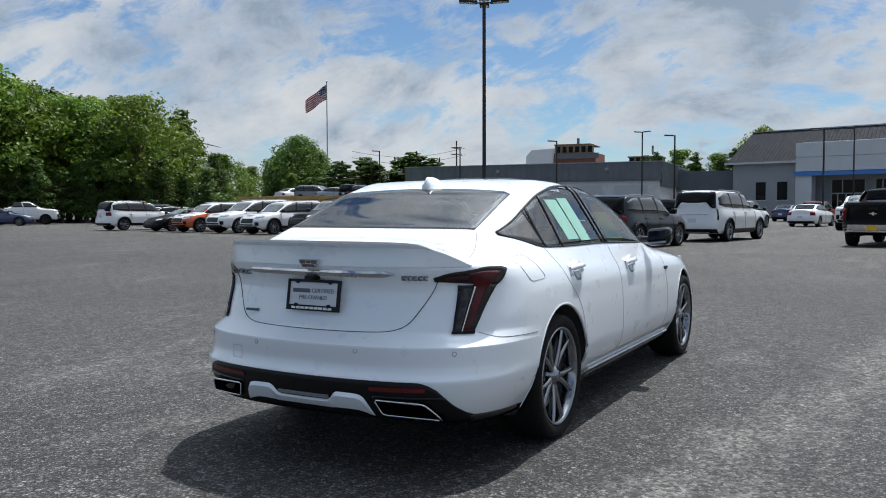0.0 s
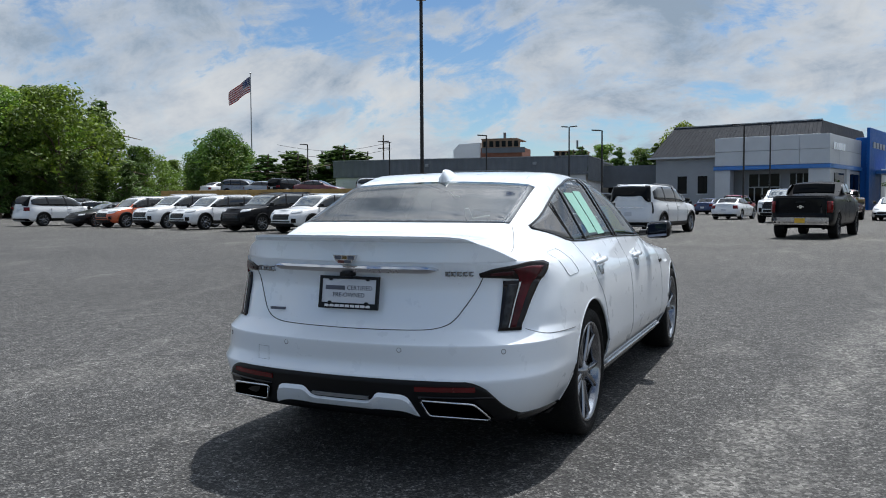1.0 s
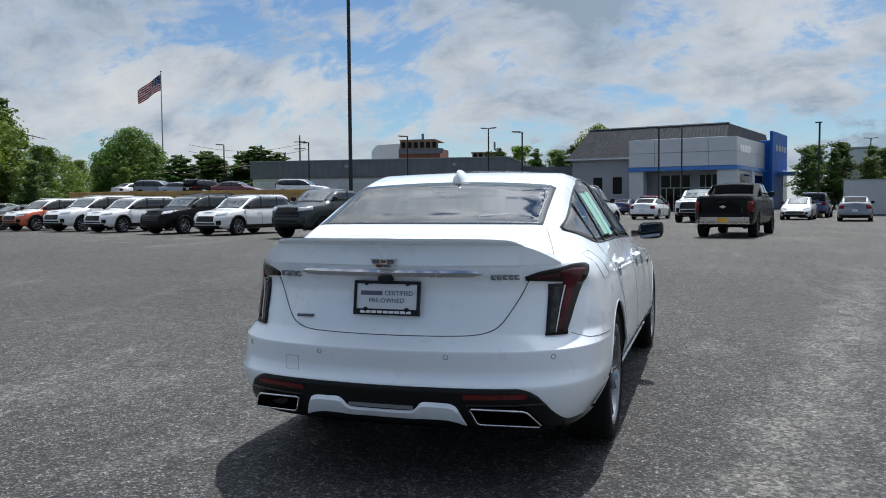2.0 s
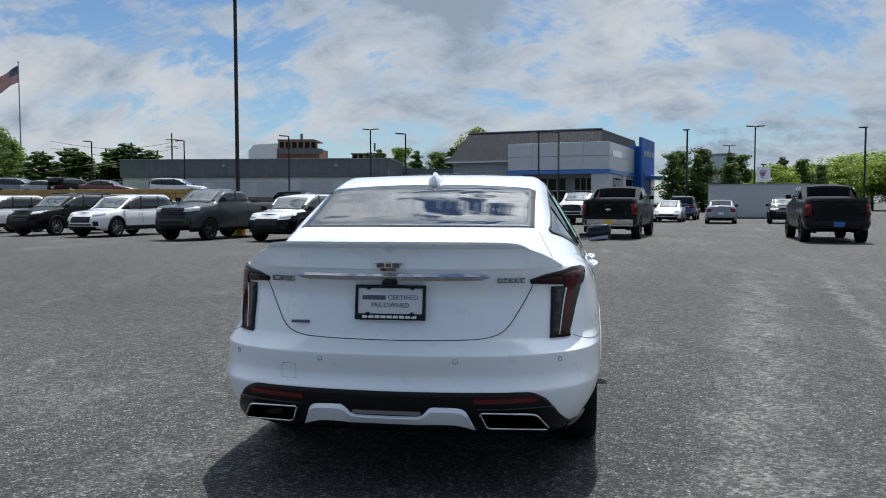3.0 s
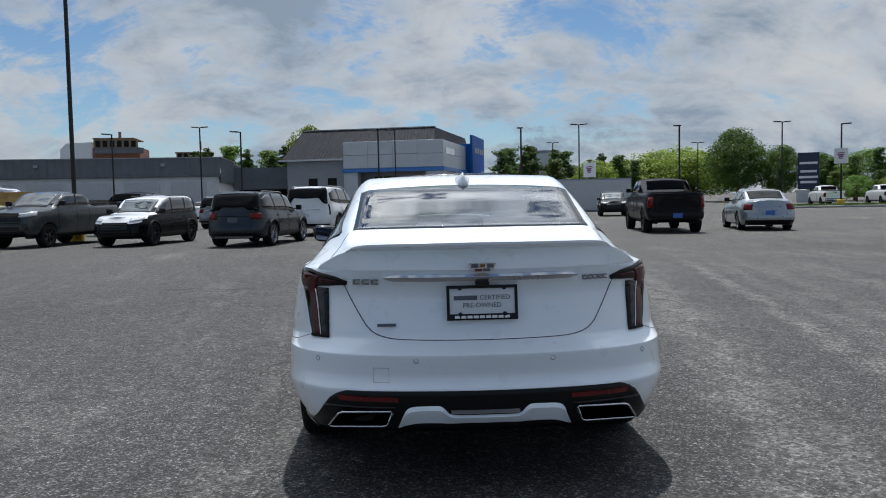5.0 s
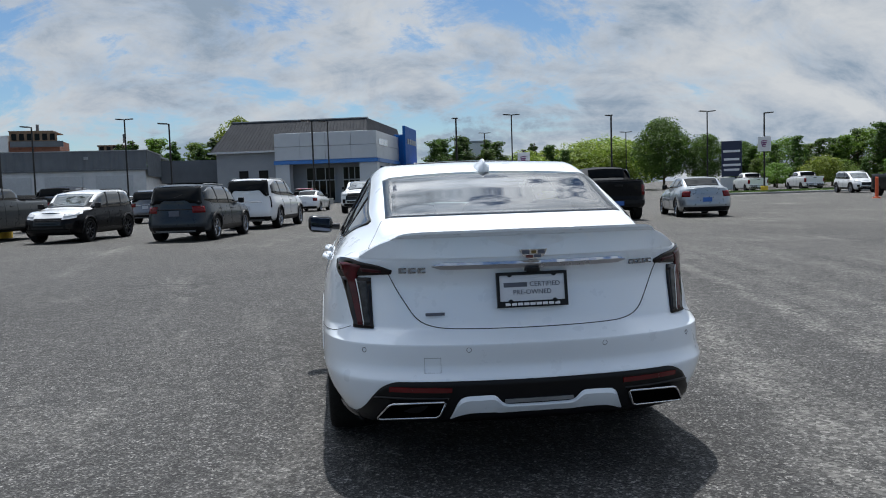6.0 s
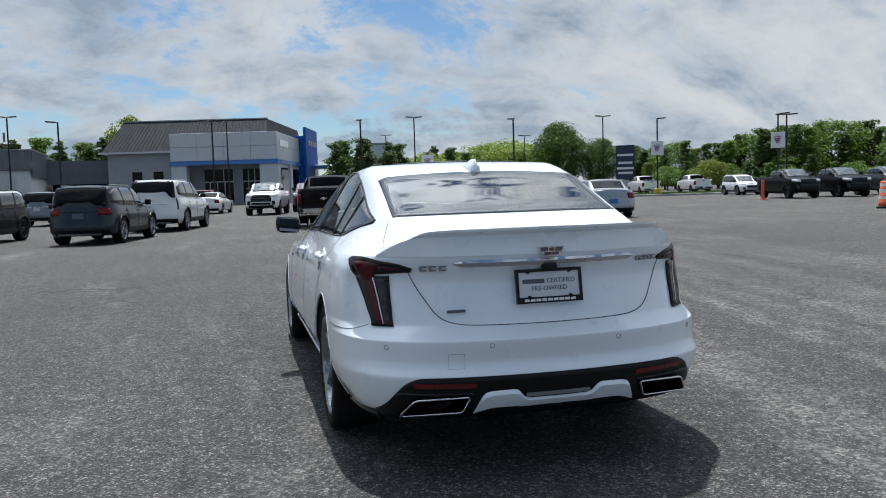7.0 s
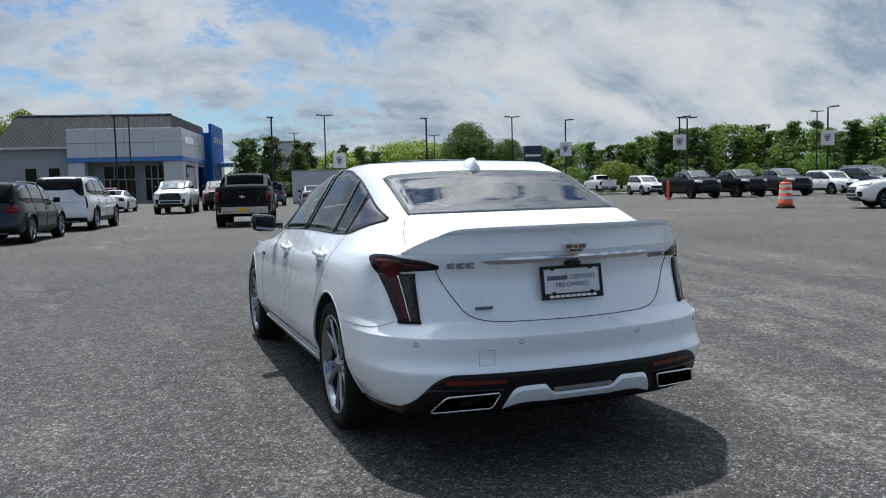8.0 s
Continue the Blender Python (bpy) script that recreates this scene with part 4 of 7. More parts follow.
    # tail
    if spec["clad"]:
        b = bmesh.new()
        zc = (spec["lamp"][0] + spec["lamp"][1]) / 2
        tube(b, [(x, s.rear_y(x, zc) - 0.008, zc) for x in np.linspace(-0.55, 0.55, 9) * wmax], 0.014, 5)
        part("trim_bar", b, M["chrome"] if paint != "slate" else M["gloss"], car)
        b = bmesh.new()
        patch(b, lambda u, v: (lambda x, z: Vector((x, s.rear_y(x, z), z)))(lerp(-0.62, 0.62, u) * wmax, lerp(s.zb + 0.035, s.zb + 0.075, v)), 10, 1, 0.026, 0.0)
        part("skid_strip", b, M["pole_pale"], car)
        b = bmesh.new()
        yw = lerp(*spec["rear_glass"], 0.12)
        tube(b, [s.shell_top(0.0, yw) + Vector((0, -0.02, 0.02)), s.shell_top(0.22, yw + 0.06) + Vector((0, -0.02, 0.02))], 0.012, 5)
        part("rear_wiper", b, M["trim"], car)
        b = bmesh.new()
        ys = spec["rear_glass"][1]
        patch(b, lambda u, v: (lambda p: p + Vector((0, -0.10 * (1 - v), -0.01 * (1 - v))))(s.shell_top(lerp(-0.52, 0.52, u), ys + 0.02 + 0.2 * v)), 8, 2, 0.02, 0.012)
        part("roof_spoiler", b, M[roof or paint], car)
    if chrome_bumper or dark_low:
        b = bmesh.new()
        z0, z1 = (s.zb + 0.05, s.zb + 0.28) if spec["wheel"] == "truck" else (s.zb + 0.02, s.zb + 0.17)
        patch(b, lambda u, v: (lambda x, z: Vector((x, s.rear_y(x, z), z)))(lerp(-0.86, 0.86, u) * wmax, lerp(z0, z1, v)), 12, 2, 0.012, 0.02)
        part("rear_bumper", b, M["chrome"] if chrome_bumper else M["trim"], car)
    zp = spec["lamp"][0] - 0.10 if spec["wheel"] != "truck" else s.zb + 0.18
    if spec["clad"]:
        zp = spec["lamp"][0] - 0.02
    b = bmesh.new()
    yp = s.rear_y(0, zp)
    box(b, -0.155, 0.155, yp - 0.022, yp - 0.012, zp - 0.076, zp + 0.076, None, 0.003)
    part("number_plate", b, M[plate], car)
    if spec.get("bed"):
        b = bmesh.new()
        patch(b, lambda u, v: Vector((lerp(-0.80, 0.80, u), lerp(0.20, 1.92, v), s.shell_top(lerp(-0.80, 0.80, u), lerp(0.20, 1.92, v)).z)), 4, 4, 0.02, 0.02)
        part("bed_cover", b, M["trim"], car)
        b = bmesh.new()
        ribbon(b, [(-0.78, 0.09, 0.80), (-0.78, 0.09, 1.34), (0.78, 0.09, 1.34), (0.78, 0.09, 0.80)], 0.008)
        part("tailgate_gap", b, M["seam"], car)
        b = bmesh.new()
        box(b, -0.13, 0.13, 0.055, 0.085, 1.17, 1.23, None, 0.008)
        part("tailgate_handle", b, M["trim"], car)
        b = bmesh.new()
        for q in (-0.62, 0.62):
            tube(b, [(q, 0.45, 0.36), (q, 5.2, 0.36)], 0.06, 6)
        tube(b, [(-0.8, 1.15, 0.40), (0.8, 1.15, 0.40)], 0.07, 8)
        part("chassis", b, M["under"], car)
    if badge:
        b = bmesh.new()
        zb = (spec["lamp"][0] + spec["lamp"][1]) / 2
        yb = s.rear_y(0, zb) - 0.02
        prism(b, [(-0.11, zb - 0.015), (-0.04, zb - 0.015), (-0.03, zb - 0.05), (0.03, zb - 0.05), (0.04, zb - 0.015), (0.11, zb - 0.015), (0.10, zb + 0.02), (0.04, zb + 0.02), (0.03, zb + 0.05), (-0.03, zb + 0.05), (-0.04, zb + 0.02), (-0.10, zb + 0.02)], 0.015, Matrix.Translation((0, yb, 0)))
        part("badge", b, M[badge], car)
    return car


def stand(x, y, facing, back=True, spec=None, z=0.0):
    """The pose of a vehicle from the middle of its rear (or front) axle and the way that it faces."""
    f = Vector((*facing, 0)).normalized()
    yaw = math.degrees(math.atan2(-f.x, f.y))
    return pose(x, y, z, 0, 0, yaw) @ pose(0, -spec["axles"][0 if back else 1], 0)

# ---- the white saloon ----
CAR = pose(0, 0, 0, 0, 0, -0.9) @ pose(0, -0.13, 0)
SPEC = Shape(length=4.92, zb=0.20, zt=1.0,
             wide=[(0.20, 0.81), (0.30, 0.875), (0.40, 0.925), (0.50, 0.945), (0.70, 0.940), (0.85, 0.925), (0.95, 0.900), (1.0, 0.874)],
             rear=[(0.20, 0.12), (0.30, 0.05), (0.44, 0.006), (0.476, 0.0), (0.484, 0.006), (0.52, 0.028), (0.60, 0.008), (0.629, 0.003), (0.631, 0.007), (0.684, 0.088), (0.690, 0.094), (0.75, 0.112), (0.88, 0.138), (0.95, 0.115), (1.0, 0.090)],
             front=[(0.20, 4.74), (0.40, 4.90), (0.65, 4.92), (0.85, 4.84), (1.0, 4.72)],
             belt=[(0, 1.0), (0.2, 1.0), (0.5, 0.995), (1.0, 0.971), (2.0, 0.942), (3.1, 0.915), (3.5, 0.892), (4.2, 0.830), (4.7, 0.740), (4.92, 0.660)],
             rail_x=[(0, 0.86), (0.25, 0.815), (0.5, 0.745), (0.68, 0.728), (0.95, 0.708), (1.2, 0.682), (1.6, 0.680), (2.2, 0.688), (2.8, 0.728), (3.3, 0.82), (4.92, 0.86)],
             rail_z=[(0, 0.085), (0.42, 0.098), (0.68, 0.178), (0.95, 0.298), (1.2, 0.408), (1.6, 0.492), (2.2, 0.482), (2.8, 0.375), (3.3, 0.13), (3.6, 0.07), (4.92, 0.03)],
             crown=[(0.06, 0.090), (0.25, 0.107), (0.5, 0.125), (0.68, 0.188), (1.0, 0.330), (1.2, 0.420), (1.5, 0.498), (2.0, 0.533), (2.4, 0.524), (2.7, 0.480), (3.2, 0.255), (3.5, 0.131), (3.8, 0.115), (4.5, 0.10), (4.92, 0.04)],
             nr=5.0, mr=12.0, nf=4.2, mf=8.0, bow=[(0.20, 0.10), (0.48, 0.12), (0.62, 0.18), (0.70, 0.20), (1.0, 0.20)], side=[(0.0, -0.06), (0.5, -0.09), (0.9, -0.015), (1.3, -0.004), (2.2, 0.0), (4.92, 0.02)], crisp=False)
AXLES, WHEEL_R = (1.12, 4.07), 0.347
saloon = empty("sedan", CAR, "glossy white four-door sedan with dark glass, parked on asphalt", "car")
S = SPEC
LOW = [(0.79, 1.136), (0.95, 1.100), (1.09, 1.064), (1.16, 1.056), (2.1, 1.043), (3.14, 1.008)]
HIGH = [(0.79, 1.144), (1.0, 1.205), (1.19, 1.272), (1.5, 1.366), (1.85, 1.412), (2.2, 1.418), (2.5, 1.388), (2.8, 1.285), (3.04, 1.125), (3.14, 1.02)]
DLO0, DLO1 = 0.79, 3.14


def dlo(u, v, lo=0.0, hi=0.0):
    y = lerp(DLO0, DLO1, u)
    return S.shell_side(y, lerp(smooth_at(LOW, y) + lo, smooth_at(HIGH, y) - hi, v))


def rear_span(x):
    k = (x / 0.60) ** 2
    return 0.655 + 0.02 * k, 1.225 - 0.05 * k


def rear_half(y):
    return smooth_at([(0.6, 0.612), (0.95, 0.595), (1.25, 0.585)], y)


def rear_pane(u, v):
    q = 2 * u - 1
    y0, y1 = rear_span(q * 0.6)
    y = lerp(y0, y1, v)
    return S.shell_top(q * rear_half(y), y)


def front_pane(u, v):
    q = 2 * u - 1
    y = lerp(2.48 + 0.05 * q * q, 3.42 - 0.22 * q * q, v)
    return S.shell_top(q * smooth_at([(2.4, 0.60), (3.4, 0.70)], y), y)


def open_glass(c, n):
    x, y, z = abs(c.x), c.y, c.z
    if x > 0.5 and 1.18 < y < 3.05 and smooth_at(LOW, y) + 0.02 < z < smooth_at(HIGH, y) - 0.02 and abs(n.x) > 0.4:
        return True
    if 0.69 < y < 1.17 and x < rear_half(y) - 0.035 and z > S.top(y) + 0.03:
        return True
    return 2.56 < y < 3.16 and x < 0.57 and z > S.top(y) + 0.1


skin = carve(S.mesh(150, 40, (0.26, 0.28, 0.4755, 0.480, 0.487, 0.6285, 0.6295, 0.6305, 0.6325, 0.681, 0.6875, 0.6915)), [(q * 0.56, q * 1.25, y, WHEEL_R + 0.01, 0.392) for y in AXLES for q in (1, -1)], [M["white"], M["under"]])
hole(skin, open_glass)
# the underside rises behind the rear axle
for v in skin.verts:
    if v.co.y < 0.72:
        k = min(1, max(0, (abs(v.co.x) - 0.62) / 0.16))
        v.co.z = max(v.co.z, lerp(lerp(0.298, 0.252, k), 0.20, max(0, (v.co.y - 0.5) / 0.22)))
for f in skin.faces:
    if f.calc_center_median().z < (0.272 if f.normal.z < -0.7 or f.calc_center_median().y < 0.75 else 0.215):
        f.material_index = 1
part("body", skin, [M["white"], M["under"]], saloon, "white painted body shell", True)
add_wheels(saloon, "sport", WHEEL_R, 0.797, AXLES)

# glass
for mir in (False, True):
    b = bmesh.new()
    patch(b, lambda u, v: dlo(u, v), 40, 8, 0.002, 0.002, mir)
    part("side_window", b, M["glass_side"], saloon, "clear side glass", True)
    b = bmesh.new()
    us = np.linspace(0, 1, 36)
    loop = [dlo(u, 0) for u in us] + [dlo(u, 1) for u in us[::-1]]
    tube(b, [((p.x - 0.003) * (-1 if mir else 1), p.y, p.z) for p in loop], 0.0085, 6, closed=True)
    part("window_trim", b, M["gloss"], saloon, "gloss black window trim", True)
    for y0, lean, wide in ((2.14, -0.06, 0.05), (2.215, -0.06, 0.05), (1.395, 0.04, 0.034), (1.155, 0.045, 0.026)):
        b = bmesh.new()

        def post(u, v):
            y = y0 + lean * v + wide * (u - 0.5)
            return S.shell_side(y, lerp(smooth_at(LOW, y), smooth_at(HIGH, y), v))
        patch(b, post, 2, 8, 0.006, 0.02, mir)
        part("window_post", b, M["gloss"], saloon, smooth=True)
    b = bmesh.new()
    patch(b, lambda u, v: S.shell_side(lerp(DLO0, 1.16, u), lerp(smooth_at(LOW, lerp(DLO0, 1.16, u)), smooth_at(HIGH, lerp(DLO0, 1.16, u)), v)), 12, 4, 0.004, 0.01, mir)
    part("quarter_panel_trim", b, M["dark_pane"], saloon, "dark brown quarter glass", True)
b = bmesh.new()
patch(b, rear_pane, 30, 14, 0.003, 0.003)
part("rear_window", b, M["glass"], saloon, "tinted rear glass", True)
b = bmesh.new()
patch(b, front_pane, 24, 12, 0.003, 0.003)
part("windscreen", b, M["glass"], saloon, smooth=True)
for pane, wide in ((rear_pane, 0.06), (front_pane, 0.05)):
    b = bmesh.new()
    for edge in (lambda u, v: pane(u, v * wide), lambda u, v: pane(u, 1 - wide * 1.2 * (1 - v)), lambda u, v: pane(u * wide * 0.7, v), lambda u, v: pane(1 - wide * 0.7 * (1 - u), v)):
        patch(b, edge, 12, 6, -0.004, 0.006)
    part("glass_border", b, M["gloss"], saloon, "black glass border", True)
b = bmesh.new()
patch(b, lambda u, v: S.shell_top(lerp(-0.46, 0.46, u), lerp(1.62, 2.34, v)), 10, 8, 0.003, 0.01)
part("sunroof", b, M["gloss"], saloon, "dark glass sunroof", True)

# roof aerial
b = bmesh.new()
zr = S.shell_top(0, 1.33).z
for k in range(9):
    f = k / 8
    y, h, w = lerp(1.20, 1.43, f), 0.075 * (1 - (abs(f - 0.12) / 0.88) ** 1.6 if f > 0.12 else (f / 0.12) ** 0.5 * 0.999), 0.044 * math.sin(math.pi * (0.12 + 0.8 * f)) ** 0.7
    base = S.shell_top(0, y).z - 0.006
    ring = [b.verts.new((w * math.cos(a) * (1 if math.sin(a) < 0.5 else 0.35), y, base + h * max(0, math.sin(a)))) for a in [math.pi * q / 8 for q in range(9)]]
    if k:
        for p in range(8):
            b.faces.new((last[p], last[p + 1], ring[p + 1], ring[p]))
    else:
        b.faces.new(ring)
    last = ring
b.faces.new(last[::-1])
bmesh.ops.recalc_face_normals(b, faces=b.faces[:])
part("roof_aerial", b, M["white"], saloon, "white shark-fin aerial", True)

# boot lip: the lid's rear edge, falling away at the corners, with a thin kicked-up lip along its middle
b = bmesh.new()
rows = []
for k in range(101):
    x = lerp(-0.755, 0.755, k / 100)
    y = S.rear_y(x, 1.0)
    top = smooth_at([(0, 1.100), (0.56, 1.094), (0.64, 1.072), (0.71, 1.036), (0.755, 1.004)], abs(x))
    lip = max(0.0, 1 - (abs(x) / 0.612) ** 14)
    rows.append([b.verts.new((x, y + dy, z)) for dy, z in ((0.12, max(S.shell_top(x, y + 0.12).z - 0.002, top - 0.004)), (0.03, top), (-0.004 - 0.062 * lip, top + 0.022 * lip),
                                                           (-0.005 - 0.058 * lip, top + 0.012 * lip - 0.001), (-0.006 + 0.012 * lip, top - 0.004 - 0.006 * lip), (-0.003, 0.997))])
for p, q in zip(rows, rows[1:]):
    for k in range(5):
        b.faces.new((p[k], p[k + 1], q[k + 1], q[k]))
bmesh.ops.recalc_face_normals(b, faces=b.faces[:])
part("boot_spoiler", b, M["white"], saloon, "white boot lip spoiler")

# panel gaps
def rear_point(x, z, d=0.001):
    return Vector((x, S.rear_y(x, z) - d, z))


def side_point(y, z, mir=False, d=0.001):
    return Vector((((S.side_x(y, z) if z <= S.top(y) else S.shell_side(y, z).x) + d) * (-1 if mir else 1), y, z))


b = bmesh.new()
lid = [(0.632, 0.935), (0.595, 0.858), (0.548, 0.778), (0.522, 0.740), (0.488, 0.711), (0.44, 0.694), (0.38, 0.686), (0.2, 0.682), (0, 0.681)]
lid = lid + [(-x, z) for x, z in lid[-2::-1]]
fine_lid = [(smooth_at([(i, g[0]) for i, g in enumerate(lid)], q), smooth_at([(i, g[1]) for i, g in enumerate(lid)], q)) for q in np.linspace(0, len(lid) - 1, 90)]
ribbon(b, [rear_point(x, z) for x, z in fine_lid], 0.0021)
part("boot_gap", b, M["seam"], saloon)
for mir in (False, True):
    q = -1 if mir else 1
    b = bmesh.new()
    ribbon(b, [(q * p.x, p.y, p.z) for p in [S.shell_top(smooth_at([(0.34, 0.712), (0.42, 0.706), (0.52, 0.684), (0.60, 0.656), (0.66, 0.628)], y), y) for y in np.linspace(0.34, 0.66, 20)]], 0.0017)
    part("quarter_gap", b, M["seam"], saloon)
    b = bmesh.new()
    ribbon(b, [side_point(y, smooth_at([(0.34, 0.686), (0.38, 0.668), (0.44, 0.656), (0.74, 0.645)], y), mir, 0.0004) for y in np.linspace(0.34, 0.74, 18)], 0.0015)
    part("bumper_gap", b, M["seam"], saloon)
    b = bmesh.new()
    rear_door = [(1.13, 1.05), (1.19, 0.96), (1.27, 0.85), (1.38, 0.74), (1.45, 0.60), (1.47, 0.46), (1.46, 0.33)]
    for gap in (rear_door, ((2.21, 1.03), (2.22, 0.85), (2.21, 0.6), (2.19, 0.33)), ((3.30, 0.97), (3.40, 0.85), (3.40, 0.6), (3.34, 0.33)), ((1.46, 0.325), (2.2, 0.325), (3.34, 0.325))):
        b = bmesh.new()
        fine = [(smooth_at([(i, g[0]) for i, g in enumerate(gap)], q), smooth_at([(i, g[1]) for i, g in enumerate(gap)], q)) for q in np.linspace(0, len(gap) - 1, 10 * len(gap))]
        ribbon(b, [side_point(y, z, mir, 0.0004) for y, z in fine], 0.0013)
        part("door_gap", b, M["seam_pale"], saloon)
    # handles
    for y, z in ((1.42, 0.918), (2.50, 0.890)):
        b = bmesh.new()
        patch(b, lambda u, v: side_point(y - 0.12 + 0.24 * u, z - 0.035 + 0.07 * v + 0.02 * u, mir=False), 6, 4, 0.0015, 0.01, mir)
        cup = part("handle_recess", b, M["white"], saloon, smooth=True)
        # raised grey patch paints the shade of the hollow below the handle
        b = bmesh.new()
        patch(b, lambda u, v: side_point(y + lerp(-0.075, 0.055, u) * (0.45 + 0.55 * v), z - 0.062 + 0.058 * v, mir=False), 6, 4, 0.0022, 0.004, mir)
        part("handle_cup", b, M["silver"], cup, "grey patch painting the finger cup's shade under the handle", True)
        b = bmesh.new()
        tube(b, [side_point(y - 0.11, z + 0.01, mir, 0.008), side_point(y - 0.07, z + 0.018, mir, 0.035), side_point(y + 0.05, z + 0.022, mir, 0.038), side_point(y + 0.11, z + 0.02, mir, 0.010)], [0.012, 0.016, 0.016, 0.010], 8)
        part("door_handle", b, M["white"], saloon, "white door handle with a bright strip", True)
    # mirror
    b = bmesh.new()
    vs = box(b, 0.88, 1.065, 2.95, 3.09, 0.995, 1.125, None, 0.038)
    for v in b.verts:
        v.co.z += (v.co.x - 1.0) * 0.10
        v.co.y += (v.co.x - 1.0) * -0.25
        v.co.x *= q
    bmesh.ops.recalc_face_normals(b, faces=b.faces[:])
    mirror_cap = part("wing_mirror", b, M["gloss"], saloon, "gloss black wing mirror", True)
    b = bmesh.new()
    box(b, 0.90, 1.045, 2.943, 2.952, 1.012, 1.108, None, 0.003)
    for v in b.verts:
        v.co.z += (v.co.x - 1.0) * 0.10
        v.co.y += (v.co.x - 1.0) * -0.25
        v.co.x *= q
    part("mirror_glass", b, M["dim_mirror"], mirror_cap, "mirror glass")
    b = bmesh.new()
    tube(b, [(q * 0.83, 3.06, 1.03), (q * 0.90, 3.05, 1.035), (q * 0.97, 3.04, 1.045)], [0.028, 0.024, 0.02], 8)
    part("mirror_arm", b, M["gloss"], mirror_cap)
    # sill
    b = bmesh.new()
    patch(b, lambda u, v: side_point(lerp(1.55, 3.62, u), lerp(0.205, 0.27, v)), 16, 3, 0.02, 0.02, mir)
    part("side_skirt", b, M["gloss"], saloon, "gloss black side skirt", True)
    b = bmesh.new()
    tube(b, [side_point(y, 0.285 - 0.006 * (y - 1.5), mir, 0.012) for y in np.linspace(1.55, 3.62, 14)], 0.010, 6)
    part("skirt_strip", b, M["chrome"], saloon, "bright sill strip", True)
    # arch lips
    for ya in AXLES:
        b = bmesh.new()
        pts = []
        for d in range(-28, 209, 8):
            a = radians(d)
            y, z = ya + 0.392 * math.cos(a), WHEEL_R + 0.01 + 0.392 * math.sin(a)
            if z > 0.23:
                pts.append(side_point(y, z, mir, -0.006))
        tube(b, pts, 0.009, 6)
        part("arch_lip", b, M["white"], saloon, smooth=True)
    # front wing badge, headlight
    b = bmesh.new()
    box(b, -0.004, 0.006, -0.05, 0.05, -0.012, 0.012, Matrix.Translation(side_point(3.42, 0.80, mir)), 0.003)
    part("wing_badge", b, M["trim"], saloon)
    b = bmesh.new()
    patch(b, lambda u, v: S.ring(lerp(S.phi_front(0.62, 0.95), S.phi_y(4.35, 0.95), u), lerp(0.90, 1.04, v)), 8, 4, 0.006, 0.02, mir, True)
    part("headlight", b, M["lens_clear"], saloon, smooth=True)
    # tail lamp: a horizontal arm and an upright leg round the corner
    b = bmesh.new()

    def arm(u, v):
        lo = lerp(0.928, 0.908, u)
        hi = smooth_at([(0, 0.944), (0.18, 0.966), (0.45, 0.981), (0.75, 0.997), (0.9, 0.997), (1, 0.984)], u)
        zz = lerp(lo, hi, v)
        return S.ring(lerp(S.phi_rear(0.612, 0.94), S.phi_y(lerp(0.462, 0.548, v ** 0.8), zz), u), zz)
    patch(b, arm, 24, 6, 0.009, 0.02, mir)
    lamp = part("tail_light", b, M["lens_dark"], saloon, "smoked L-shaped tail lamp", True)
    b = bmesh.new()

    def leg(u, v):
        inner = lerp(0.702, 0.704, v)
        zz = lerp(0.682, 0.909, v)
        outer = smooth_at([(0.682, 0.318), (0.80, 0.386), (0.909, 0.462)], zz)
        return S.ring(lerp(S.phi_rear(inner, zz), S.phi_y(outer, zz), u), zz)
    patch(b, leg, 12, 12, 0.009, 0.02, mir)
    part("tail_light_leg", b, M["lens_dark"], lamp, smooth=True)

    def red_path(u, v):
        """The red band: up the leg, widening, then round into the arm."""
        if v < 0.72:
            return leg(lerp(0.47 - 0.03 * v, 0.74, u), lerp(0.05, 1.0, v / 0.72))
        f = (v - 0.72) / 0.28
        return arm(lerp(lerp(0.565, 0.40, f), lerp(0.86, 0.92, f), u), lerp(0.0, 0.74, f))
    for u0, u1, v0, v1, mat, name in ((0.395, 0.435, 0.04, 0.97, "band", "light_guide"), (0.10, 0.35, 0.06, 0.93, "lens_grey", "clear_lens")):
        b = bmesh.new()
        patch(b, lambda u, v: leg(lerp(u0, u1, u), lerp(v0, v1, v)), 4, 12, 0.0108, 0.0, mir)
        part(name, b, M[mat], lamp, smooth=True)
    b = bmesh.new()
    patch(b, red_path, 8, 18, 0.0105, 0.0, mir)
    part("red_lens", b, M["lens_red"], lamp, "red lamp lens", True)
    b = bmesh.new()
    patch(b, lambda u, v: arm(lerp(0.12, 0.44, u), lerp(0.25, 0.58, v)), 8, 3, 0.0105, 0.0, mir)
    part("inner_lens", b, M["lens_maroon"], lamp, smooth=True)
    # bumper reflector, exhaust outlet
    b = bmesh.new()
    patch(b, lambda u, v: rear_point(q * lerp(0.382, 0.648, u), lerp(0.424, 0.446, v) + 0.006 * u), 8, 2, 0.012, 0.0, flip=q < 0)
    part("reflector", b, M["reflector"], saloon, "long red bumper reflector")
    b = bmesh.new()
    ex = [(0.412, 0.376), (0.420, 0.382), (0.636, 0.374), (0.652, 0.368), (0.662, 0.358), (0.702, 0.304), (0.703, 0.296), (0.690, 0.293), (0.456, 0.307), (0.442, 0.311), (0.434, 0.320)]
    out_y = lambda x, z: lerp(S.rear_y(0.40, z), S.rear_y(x, z), 0.74) - 0.02
    tube(b, [(q * x, out_y(x, z), z) for x, z in ex], 0.0055, 6, closed=True)
    outlet = part("exhaust_outlet", b, M["chrome"], saloon, "chrome trapezoid exhaust outlet", True)
